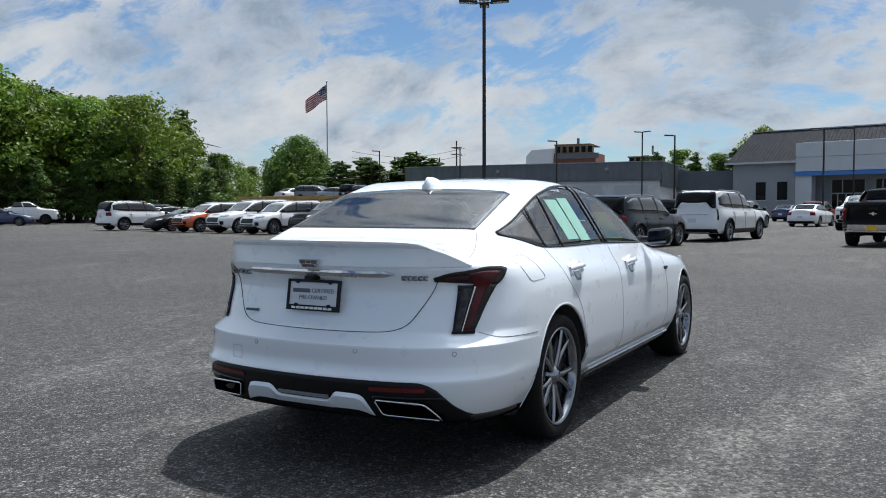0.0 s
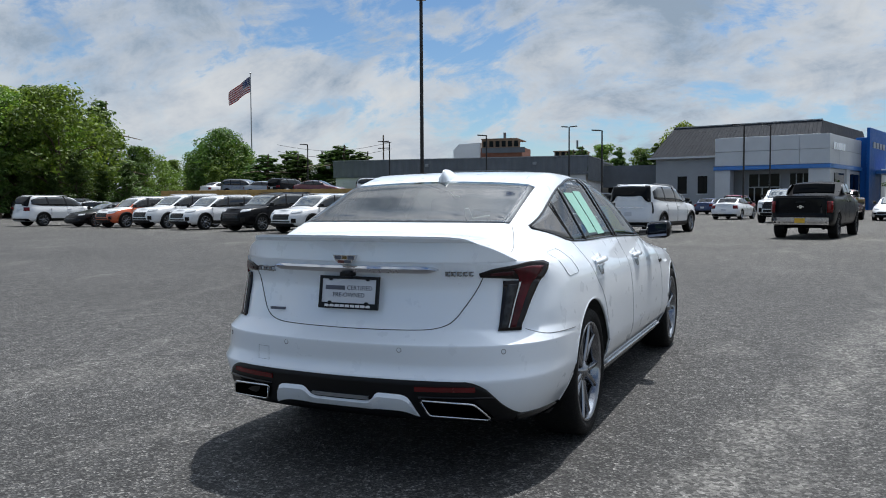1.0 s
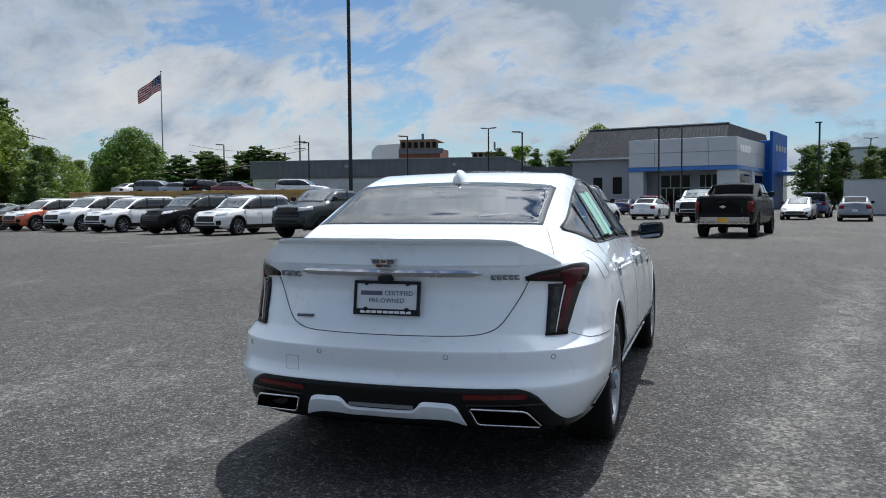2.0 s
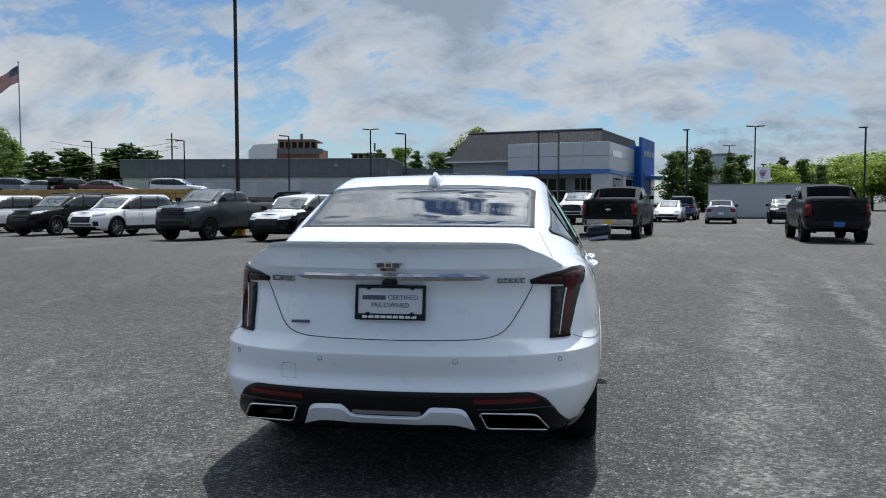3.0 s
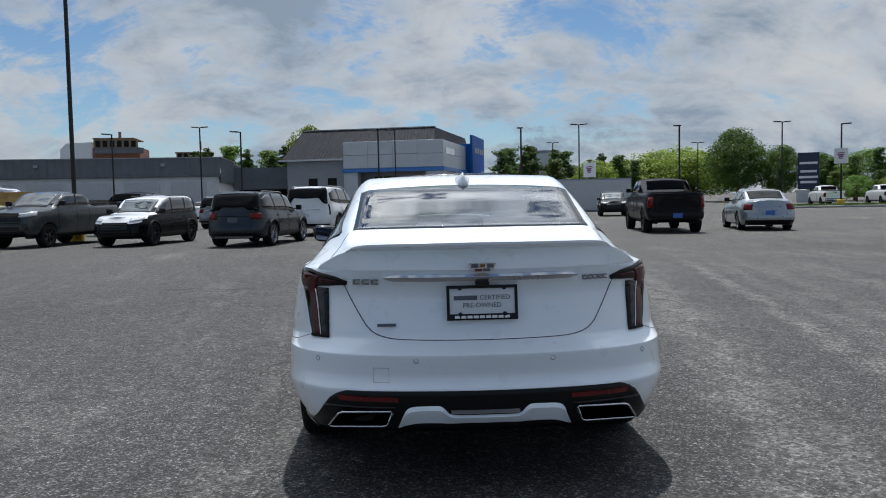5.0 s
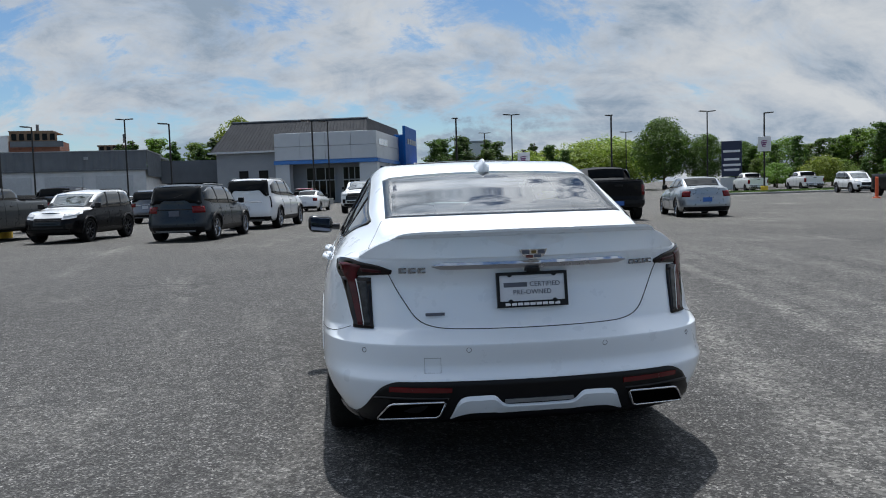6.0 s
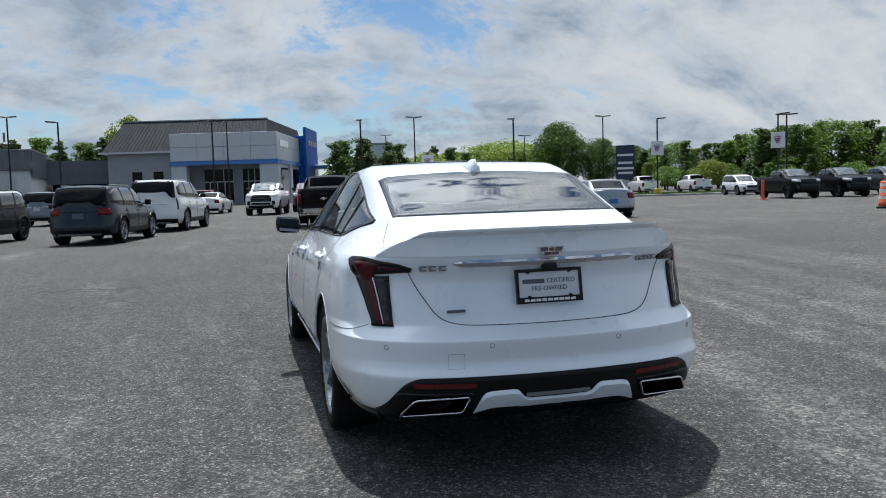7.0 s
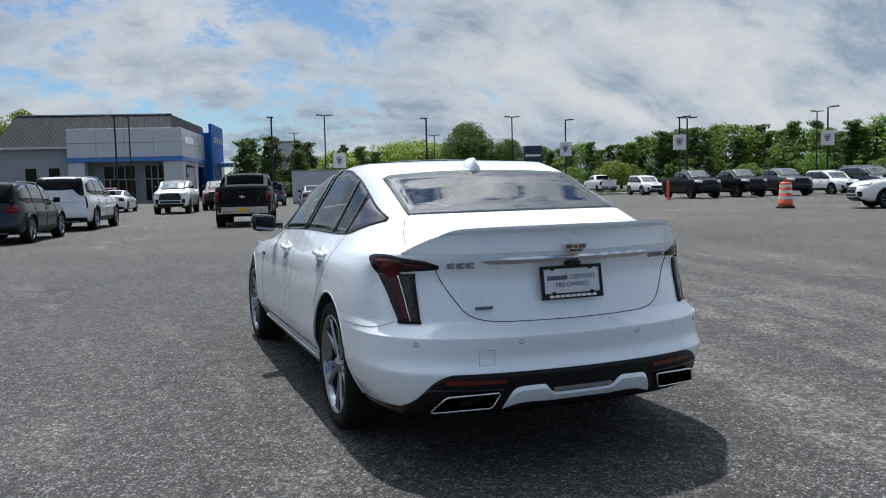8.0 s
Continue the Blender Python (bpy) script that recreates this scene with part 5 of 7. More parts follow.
    # flat near-black plate: the shade inside the outlet put into its colour
    b = bmesh.new()
    prism(b, [(q * x, z) for x, z in ex], 0.02, Matrix.Translation((0, 0.0, 0)))
    for v in b.verts:
        v.co.y = out_y(abs(v.co.x), v.co.z) + 0.004 + v.co.y * 5
    part("outlet_throat", b, M["throat_shade"], outlet)

# lower bumper
b = bmesh.new()


def diffuser(u, v):
    x = lerp(-0.80, 0.80, u)
    q = abs(x)
    hi = smooth_at([(0, 0.470), (0.61, 0.472), (0.68, 0.447), (0.72, 0.400), (0.765, 0.330), (0.80, 0.292)], q)
    z = lerp(0.285 if q < 0.70 else 0.272, hi, v)
    return rear_point(x, z, 0.0)


patch(b, diffuser, 60, 8, 0.008, 0.03)
part("diffuser", b, M["trim"], saloon, "gloss black lower bumper", True)
for mir in (False, True):
    b = bmesh.new()
    patch(b, lambda u, v: S.ring(lerp(S.phi_rear(0.762, 0.27), S.phi_y(0.70, 0.27), u), lerp(0.252, lerp(0.300, 0.282, u), v)), 14, 2, 0.010, 0.02, mir)
    part("corner_lip", b, M["gloss"], saloon, "gloss black lip under the bumper corner", True)
for mir in (False, True):
    b = bmesh.new()
    patch(b, lambda u, v: rear_point((-1 if mir else 1) * lerp(0.395, 0.725 - 0.015 * v, u), lerp(0.392, 0.402, v) + 0.004 * u, 0.0), 14, 1, 0.014, 0.0, flip=mir)
    part("bumper_rib", b, M["gloss"], saloon, smooth=True)
b = bmesh.new()
upper = [(0.388, 0.299), (0.376, 0.325), (0.356, 0.374), (0.346, 0.389), (0.330, 0.398), (0.308, 0.402), (0.215, 0.404), (0.200, 0.402), (0.188, 0.394), (0.165, 0.368), (0.150, 0.360), (0.13, 0.357), (0, 0.356)]
upper = [(-x, z) for x, z in upper] + upper[-2::-1]


def skid(u, v):
    """A bright upper edge, then a face that turns in under the bumper."""
    x, z = upper[round(u * (len(upper) - 1))]
    low = min(z - 0.004, smooth_at([(0.0, 0.314), (0.30, 0.312), (0.345, 0.303), (0.39, 0.292)], abs(x)))
    return rear_point(x, lerp(low, z, v), 0.004 + min(1, (z - low) / 0.05) * (0.026 - 0.026 * (1 - v) ** 1.2 if v < 1 else 0.008))


patch(b, skid, len(upper) - 1, 5, 0.002, 0.03)
part("skid_plate", b, M["white"], saloon, "white bumper skid trim")
b = bmesh.new()
patch(b, lambda u, v: rear_point(lerp(-0.152, 0.152, u), lerp(0.370, 0.383, v)), 8, 1, 0.018, 0.0)
part("bumper_strip", b, M["pole_pale"], saloon)
# bright bar, emblem, badges
b = bmesh.new()
rows = []
for k in range(25):
    x = lerp(-0.442, 0.442, k / 24)
    thin = 1 - 0.75 * (abs(x) / 0.442) ** 24
    rows.append([b.verts.new((x, S.rear_y(x, 0.96) - d, 0.962 + h * thin)) for d, h in ((-0.01, 0.018), (0.026, 0.014), (0.032, 0.003), (0.024, -0.016), (-0.01, -0.018))])
for p, q in zip(rows, rows[1:]):
    for k in range(4):
        b.faces.new((p[k], p[k + 1], q[k + 1], q[k]))
b.faces.new(rows[0])
b.faces.new(rows[-1][::-1])
bmesh.ops.recalc_face_normals(b, faces=b.faces[:])
# lower faces take a duller, bluer chrome: the sky's reflection painted in
for f in b.faces:
    f.material_index = 1 if f.normal.z < -0.15 and f.normal.y < -0.3 else 0
part("chrome_bar", b, [M["chrome"], M["bar_reflection"]], saloon, "chrome bar over the number plate")
b = bmesh.new()
box(b, -0.03, 0.03, 0.07, 0.13, 0.925, 0.947, None, 0.006)
part("rear_camera", b, M["trim"], saloon)
b = bmesh.new()
prism(b, [(-0.062, 1.027), (-0.05, 1.002), (-0.03, 0.988), (0, 0.982), (0.03, 0.988), (0.05, 1.002), (0.062, 1.027)], 0.02, Matrix.Translation((0, S.rear_y(0, 1.0) - 0.024, 0)))
emblem = part("emblem", b, M["chrome"], saloon, "small chrome shield emblem")
for x0, x1, z0, z1, mat in ((-0.05, -0.018, 1.006, 1.024, "ink"), (-0.010, 0.012, 1.008, 1.022, "gold"), (0.02, 0.05, 1.006, 1.024, "ink"), (-0.034, -0.002, 0.990, 1.003, "maroon"), (0.002, 0.034, 0.990, 1.003, "ink")):
    b = bmesh.new()
    yb = S.rear_y(0, 1.0) - 0.027
    box(b, x0, x1, yb, yb + 0.006, z0, z1)
    part("emblem_field", b, M[mat], emblem)
for x0, bars, z, h in ((-0.585, 3, 0.943, 0.024), (0.472, 5, 0.943, 0.021), (-0.475, 1, 0.748, 0.012)):
    for k in range(bars):
        b = bmesh.new()
        w = 0.125 / bars if bars > 1 else 0.085
        xa = x0 + k * w
        y0, y1 = S.rear_y(xa, z) - 0.008, S.rear_y(xa + w, z) - 0.008
        outline = [(xa, z - h / 2), (xa + w * 0.82, z - h / 2), (xa + w * 0.82, z - h * 0.24), (xa + w * 0.3, z - h * 0.24), (xa + w * 0.3, z + h * 0.24), (xa + w * 0.82, z + h * 0.24), (xa + w * 0.82, z + h / 2), (xa, z + h / 2)]
        prism(b, outline if bars > 1 else [(xa, z - h / 2), (xa + w, z - h / 2), (xa + w, z + h / 2), (xa, z + h / 2)], 0.012, Matrix.Translation((0, min(y0, y1), 0)))
        part("badge_bar", b, M["ink" if bars == 1 else "badge"], saloon)
# number plate
b = bmesh.new()
tilt = Matrix.Translation((0, 0.118, 0.844)) @ pose(0, 0, 0, -9, 0, 0)
for x0, x1, z0, z1 in ((-0.16, 0.16, 0.064, 0.078), (-0.16, 0.16, -0.078, -0.050), (-0.16, -0.147, -0.05, 0.064), (0.147, 0.16, -0.05, 0.064)):
    box(b, x0, x1, -0.020, -0.004, z0, z1, tilt)
frame_holder = part("plate_frame", b, M["trim"], saloon, "black number plate frame")
b = bmesh.new()
box(b, -0.152, 0.152, -0.014, -0.002, -0.07, 0.07, tilt)
plate = part("number_plate", b, M["plate"], saloon, "white dealer plate reading certified pre-owned")


def lettering(text, size, m, material, parent, name="lettering", depth=0.0006):
    c = bpy.data.curves.new(name, "FONT")
    c.body, c.size, c.align_x, c.align_y, c.extrude, c.resolution_u = text, size, "CENTER", "CENTER", depth, 3
    ob = new(name, c)
    bpy.context.view_layer.update()
    me = bpy.data.meshes.new_from_object(ob.evaluated_get(bpy.context.evaluated_depsgraph_get()))
    bpy.data.objects.remove(ob)
    me.transform(m)
    me.materials.append(material)
    return part(name, me, None, parent)


face = tilt @ Matrix.Translation((0, -0.0152, 0)) @ pose(0, 0, 0, 90, 0, 0)
lettering("CERTIFIED", 0.030, face @ Matrix.Translation((0.058, 0.022, 0)), M["ink"], plate)
lettering("PRE-OWNED", 0.030, face @ Matrix.Translation((0, -0.012, 0)), M["ink"], plate)
b = bmesh.new()
box(b, -0.128, -0.022, -0.0158, -0.014, 0.012, 0.032, tilt)
part("brand_bar", b, M["ink"], plate)
for k in range(9):
    b = bmesh.new()
    box(b, -0.125 + k * 0.028, -0.125 + k * 0.028 + 0.023, -0.0215, -0.019, -0.070, -0.058, tilt)
    part("address_bar", b, M["sign_w"], frame_holder)
for x, z in ((-0.10, 0.066), (0.10, 0.066), (-0.10, -0.052), (0.10, -0.052)):
    b = bmesh.new()
    lathe(b, [(0.001, 0.0), (0.010, 0.0), (0.010, 0.01)], 12, "z", (x, z, -0.022))
    for v in b.verts:
        v.co = tilt @ Vector((v.co.x, v.co.z, v.co.y))
    part("plate_screw", b, M["trim"], frame_holder)
# parking sensors, towing cover
for x, z in ((-0.75, 0.60), (-0.304, 0.604), (0.304, 0.604), (0.75, 0.60)):
    b = bmesh.new()
    w = math.atan2(S.rear_y(x + 0.01, z) - S.rear_y(x - 0.01, z), 0.02)
    ring = [Vector((0.0105 * math.cos(a), 0, 0.0105 * math.sin(a))) for a in [2 * math.pi * k / 16 for k in range(16)]]
    tube(b, [rear_point(x, z, 0.0005) + Matrix.Rotation(w, 3, "Z") @ p for p in ring], 0.0014, 5, closed=True)
    part("parking_sensor", b, M["seam_mid"], saloon)
b = bmesh.new()
tube(b, [rear_point(x, z, 0.0005) for x, z in ((-0.495, 0.505), (-0.425, 0.505), (-0.425, 0.57), (-0.495, 0.57))], 0.0016, 5, closed=True)
part("towing_cover", b, M["silver"], saloon)
# fuel flap on the right
corners = [Vector(c) for c in ((0.655, 1.020), (0.835, 1.034), (0.935, 0.906), (0.742, 0.900))]
flap = []
for k in range(4):
    a, c, d = corners[k - 1], corners[k], corners[(k + 1) % 4]
    p0, p1 = c + (a - c).normalized() * 0.035, c + (d - c).normalized() * 0.035
    for f in [i / 6 for i in range(7)]:
        w = p0 * (1 - f) ** 2 + c * (2 * f * (1 - f)) + p1 * (f * f)
        flap.append((w.x, w.y))
    nxt = corners[(k + 1) % 4]
    e = nxt + (c - nxt).normalized() * 0.035
    flap += [(lerp(p1.x, e.x, f), lerp(p1.y, e.y, f)) for f in (0.2, 0.4, 0.6, 0.8)]
b = bmesh.new()
tube(b, [side_point(y, z) for y, z in flap], 0.0013, 5, closed=True)
part("fuel_flap", b, M["silver"], saloon)
# cabin
b = bmesh.new()
box(b, -0.74, 0.74, 0.95, 3.5, 0.28, 0.62)
box(b, -0.66, 0.66, 0.62, 1.25, 0.95, 1.04)
box(b, -0.70, 0.70, 2.95, 3.45, 0.6, 1.0, None, 0.06)
bmesh.ops.recalc_face_normals(b, faces=b.faces[:])
part("cabin_floor", b, M["interior"], saloon)
b = bmesh.new()
box(b, -0.62, 0.62, 1.25, 1.42, 0.5, 1.10, pose(0, 0, 0), 0.06)
box(b, -0.62, 0.62, 1.3, 1.85, 0.45, 0.68, None, 0.05)
bmesh.ops.recalc_face_normals(b, faces=b.faces[:])
part("rear_seat", b, M["interior"], saloon, smooth=True)
for x in (-0.40, 0.0, 0.40):
    b = bmesh.new()
    box(b, x - 0.12, x + 0.12, 1.22, 1.32, 1.09, 1.22, None, 0.04)
    part("headrest", b, M["interior"], saloon, smooth=True)
for x in (-0.38, 0.38):
    b = bmesh.new()
    box(b, x - 0.25, x + 0.25, 2.15, 2.30, 0.5, 1.12, None, 0.06)
    box(b, x - 0.25, x + 0.25, 2.2, 2.75, 0.45, 0.66, None, 0.05)
    box(b, x - 0.13, x + 0.13, 2.12, 2.22, 1.13, 1.30, None, 0.04)
    bmesh.ops.recalc_face_normals(b, faces=b.faces[:])
    part("front_seat", b, M["interior"], saloon, smooth=True)
# two papers; the yellow sheet is added for yellow-green showing in the front window
for y0, y1, mat, z0, z1 in ((1.53, 1.72, "paper", 1.085, 1.325), (1.745, 1.92, "paper", 1.072, 1.335), (2.35, 2.72, "sheet_y", 1.05, 1.24)):
    b = bmesh.new()
    patch(b, lambda u, v: (lambda p: Vector((p.x + (0.004 if mat == "paper" else -0.02), p.y, p.z)))(S.shell_side(lerp(y0, y1, u) - 0.05 * v, lerp(z0, z1, v))), 4, 4, 0.001, 0.001)
    part("window_sticker", b, M[mat], saloon, "printed paper and yellow stand-in sheet at the side glass")

# ---- ground ----
b = bmesh.new()
ring_r = [0, 30, 90, 250, 700, 4000]
rings = [[b.verts.new((0, 0, 0))]]
for r in ring_r[1:]:
    rings.append([b.verts.new((r * math.cos(2 * math.pi * k / 48), r * math.sin(2 * math.pi * k / 48), 0)) for k in range(48)])
for k in range(48):
    b.faces.new((rings[0][0], rings[1][k], rings[1][(k + 1) % 48]))
for p, q in zip(rings[1:], rings[2:]):
    for k in range(48):
        b.faces.new((p[k], q[k], q[(k + 1) % 48], p[(k + 1) % 48]))
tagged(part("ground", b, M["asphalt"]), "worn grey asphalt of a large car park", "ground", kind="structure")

AX, AY = Vector((0.978, -0.21, 0)), Vector((0.21, 0.978, 0))   # the lot's rows run along AX, vehicles face along AY

# ---- dealership ----
HALL = pose(4.8, 91.5, 0, 0, 0, -15)


def slab(name, parent, material, x0, x1, y0, y1, z0, z1, label="", bevel=0.0):
    b = bmesh.new()
    box(b, x0, x1, y0, y1, z0, z1, None, bevel)
    return part(name, b, M[material], parent, label)


hall = empty("dealership_building", HALL, "grey showroom with dark metal mansard roof, pale front and blue band", "building")
# walls: left wing with small windows, showroom front set back under the fascia
slab("wall", hall, "wall_grey", -18.6, -11.0, 0.6, 26, 0, 6.2)
slab("wall", hall, "wall_grey", -11.0, 0.4, 2.4, 26, 0, 5.0)
slab("upper_wall", hall, "panel", -11.0, -0.6, 0.8, 25, 5.0, 8.2)
slab("side_wall", hall, "panel", -0.3, 0.5, 1.5, 26, 0, 8.0)
for k in range(4):
    slab("panel", hall, "panel", -11.3 + k * 3.0, -8.32 + k * 3.0, -0.15, 0.8, 5.02, 6.55, bevel=0.02)
    slab("panel", hall, "panel", -11.3 + k * 3.0, -8.32 + k * 3.0, -0.15, 0.8, 6.58, 8.1, bevel=0.02)
for k in range(6):
    slab("panel", hall, "panel", 0.5, 0.62, 0.8 + k * 3.5, 4.27 + k * 3.5, 5.02, 6.55, bevel=0.02)
    slab("panel", hall, "panel", 0.5, 0.62, 0.8 + k * 3.5, 4.27 + k * 3.5, 6.58, 8.1, bevel=0.02)
slab("blue_band", hall, "bluemid", -11.4, 0.78, -0.3, 0.8, 4.55, 4.98, "bright blue fascia band")
slab("blue_band", hall, "bluemid", 0.5, 0.80, 0.8, 21, 4.55, 4.98)
for x0, x1 in ((-11.3, -9.6), (-1.4, 0.7)):
    slab("pillar", hall, "panel", x0, x1, -0.1, 1.2, 0, 4.55, "pale panel-clad pillar", 0.03)
slab("pillar", hall, "panel", -0.3, 0.72, 7.5, 9.0, 0, 4.55)
for x0, x1 in ((-8.3, -4.9), (-3.9, -1.8)):
    w = slab("shop_window", hall, "dglass", x0, x1, 2.28, 2.36, 0.3, 4.1, "tall dark showroom window")
    for k in range(4):
        xx = lerp(x0, x1, k / 3)
        slab("mullion", w, "pole_pale", xx - 0.05, xx + 0.05, 2.20, 2.27, 0.3, 4.1)
    slab("mullion", w, "pole_pale", x0, x1, 2.19, 2.27, 2.6, 2.72)
for y0 in (2.6, 10.0, 15.0):
    slab("shop_window", hall, "dglass", 0.52, 0.58, y0, y0 + 4.2, 0.4, 4.1)
entry = slab("entrance_door", hall, "dglass", -7.6, -5.9, 2.12, 2.18, 0.05, 2.6, "glazed entrance door")
for xx in (-7.6, -6.75, -5.9):
    slab("door_frame", entry, "pole_pale", xx - 0.06, xx + 0.06, 2.05, 2.11, 0.05, 2.6)
for x0 in (-15.9, -13.5):
    w = slab("window", hall, "dglass", x0, x0 + 1.1, 0.54, 0.58, 2.0, 4.0, "small dark window")
    slab("window_sill", w, "panel", x0 - 0.1, x0 + 1.2, 0.45, 0.53, 1.9, 1.99)
# mansard roof with raised seams
b = bmesh.new()
lo = [(-19.2, 0.1), (-0.4, 0.1), (-0.4, 26.4), (-19.2, 26.4)]
hi = [(-17.8, 4.2), (-1.2, 4.2), (-1.2, 25.0), (-17.8, 25.0)]
pl, ph = [b.verts.new((x, y, 6.2)) for x, y in lo], [b.verts.new((x, y, 9.9)) for x, y in hi]
for k in range(4):
    b.faces.new((pl[k], pl[(k + 1) % 4], ph[(k + 1) % 4], ph[k]))
b.faces.new(ph)
b.faces.new(pl[::-1])
bmesh.ops.recalc_face_normals(b, faces=b.faces[:])
roof = part("mansard_roof", b, M["roof_metal"], hall, "dark grey standing-seam metal roof")
b = bmesh.new()
for k in range(44):
    f = k / 43
    x0, x1 = lerp(-19.1, -0.5, f), lerp(-17.75, -1.25, f)
    tube(b, [(x0, 0.10, 6.22), (x1, 4.20, 9.90)], 0.028, 4)
part("roof_seams", b, M["roof_metal"], roof)
slab("gutter", hall, "panel", -19.4, -11.2, -0.05, 0.15, 6.05, 6.25, "pale gutter")
slab("roof_cap", hall, "pole_pale", -17.9, -1.1, 4.1, 4.4, 9.9, 10.02)
for x0 in (0.0, 0.35, 0.7, 1.05, 1.4):
    b = bmesh.new()
    box(b, 0.62, 0.72, 1.6 + x0 * 3, 2.3 + x0 * 3, 6.5, 7.3, None, 0.05)
    part("wall_emblem", b, M["chrome"], hall)

# blue entrance tower
tower = empty("sign_tower", pose(8.7, 106, 0, 0, 0, -15), "tall blue panel tower beside the showroom", "sign tower")
slab("tower_body", tower, "bluesign", 0, 1.25, 0, 9, 0, 8.5, "deep blue metal panels", 0.03)
slab("tower_blade", tower, "bluesign", 1.25, 1.6, -0.4, 9.5, 0, 9.6, "taller blue blade", 0.03)
for k in range(4):
    slab("logo_bar", tower, "pole_pale", 1.6, 1.68, 1.2 + 1.9 * k, 2.5 + 1.9 * k, 7.3, 8.0, "plain pale logo shape")
slab("lower_face", tower, "panel", 1.6, 1.66, 6.5, 9.4, 0, 5.0)
slab("canopy", tower, "bluemid", 1.66, 3.6, 3.0, 9.0, 4.3, 4.7)

# white service building beyond the tower
service = empty("service_building", HALL @ pose(7.5, 26, 0), "white low service building with pale cladding", "building")
slab("wall", service, "tarp", 0, 4.5, 0, 14, 0, 7.6)
slab("wall", service, "siding", 4.5, 7.5, 4, 18, 0, 5.2)
slab("roof_edge", service, "pole_pale", -0.1, 4.6, -0.1, 14.1, 7.6, 7.9)
slab("dark_door", service, "dglass", 0.8, 3.4, -0.08, -0.02, 0, 3.6)

# ---- low workshop ----
SHED = pose(-19.4, 88.5, 0, 0, 0, 4)
shed = empty("workshop_building", SHED, "long low workshop with grey corrugated fascia over white block wall", "building")
slab("block_wall", shed, "block", -31, 0, 0, 22, 0, 4.6)
b = bmesh.new()
n = 150
prof = [(-31.2 + 31.4 * k / n, -0.25 - (0.05 if k % 4 in (1, 2) else 0.0)) for k in range(n + 1)]
lo_v, hi_v = [b.verts.new((x, y, 4.35)) for x, y in prof], [b.verts.new((x, y, 6.25)) for x, y in prof]
for k in range(n):
    b.faces.new((lo_v[k], lo_v[k + 1], hi_v[k + 1], hi_v[k]))
part("corrugated_band", b, M["siding"], shed, "dark grey corrugated fascia")
b = bmesh.new()
prof = [(0.25 + (0.05 if k % 4 in (1, 2) else 0.0), -0.3 + 12.3 * k / 60) for k in range(61)]
lo_v, hi_v = [b.verts.new((x, y, 3.6)) for x, y in prof], [b.verts.new((x, y, 6.25)) for x, y in prof]
for k in range(60):
    b.faces.new((lo_v[k], lo_v[k + 1], hi_v[k + 1], hi_v[k]))
part("corrugated_band", b, M["siding_b"], shed)
slab("roof_deck", shed, "siding", -31.1, 0.2, -0.2, 22, 6.0, 6.22)
slab("roof_edge", shed, "pole_pale", -31.3, 0.35, -0.36, 0.0, 6.25, 6.34)
slab("roof_edge", shed, "pole_pale", 0.0, 0.36, 0.0, 12, 6.25, 6.34)
slab("soffit", shed, "siding", -31.2, 0.2, -0.24, -0.02, 4.2, 4.34)
for k in range(6):
    x0 = -5.0 - 5.0 * k
    d = slab("shutter_door", shed, "door_pale", x0, x0 + 3.7, -0.10, -0.02, 0, 3.7, "pale roller shutter", 0.02)
    for j in range(1, 6):
        slab("shutter_rib", d, "door_pale", x0, x0 + 3.7, -0.13, -0.10, j * 0.62 - 0.03, j * 0.62 + 0.03)
for k in range(3):
    slab("wall_lamp", shed, "pole_pale", -6 - 13 * k, -5.6 - 13 * k, -0.55, -0.3, 5.4, 5.7)
link = empty("link_building", SHED @ pose(0.2, 12, 0), "recessed dark grey metal link building with deep entrance", "building")
slab("upper_cladding", link, "siding", 0, 7.5, 0, 8, 2.9, 5.6)
slab("side_wall", link, "siding_b", 6.4, 7.5, 0.05, 8, 0, 2.9)
# near-black sheet stands for the shade deep in the entrance
slab("dark_opening", link, "under", 0.2, 6.4, 3.5, 3.7, 0, 2.9)

# brick house with a tarpaulin on the rise behind the workshop
old = empty("brick_building", pose(-45.2, 134, 0, 0, 0, 6), "brick and timber building with white tarpaulin on its side", "building")
slab("wall", old, "brick", -3.4, 3.9, 0, 8, 0, 10.6)
slab("cladding", old, "wood_pale", -3.2, 3.6, -0.2, 0.0, 10.4, 12.0)
slab("roof", old, "wood_pale", -3.3, 3.1, -0.3, 8, 12.0, 12.15)
for k in range(6):
    slab("window", old, "dglass", -2.9 + 1.1 * k, -2.2 + 1.1 * k, -0.28, -0.21, 10.7, 11.7)
slab("balcony_rail", old, "siding", -3.0, 4.6, -0.9, -0.8, 9.6, 10.5)
slab("chimney", old, "siding", 0.2, 0.6, 2, 2.4, 12.2, 13.3)
b = bmesh.new()
prism(b, [(-8.4, 0), (-8.4, 10.3), (-7.4, 11.3), (-3.5, 11.5), (-3.5, 0)], 5)
part("tarpaulin", b, M["tarp"], old, "white tarpaulin sheet")
old2 = empty("timber_building", pose(-33.3, 136, 0, 0, 0, 6), "low timber-clad building seen over the workshop roof", "building")
slab("wall", old2, "wood_pale", -2.6, 2.6, 0, 6, 0, 9.6)
slab("roof", old2, "wood_pale", -2.8, 2.8, -0.3, 6, 9.6, 9.8)
for k in range(5):
    slab("window", old2, "dglass", -2.4 + 1.0 * k, -1.8 + 1.0 * k, -0.08, -0.02, 8.9, 9.6)
slab("chimney", old2, "siding", 1.0, 1.3, 1, 1.3, 10.2, 11.6)

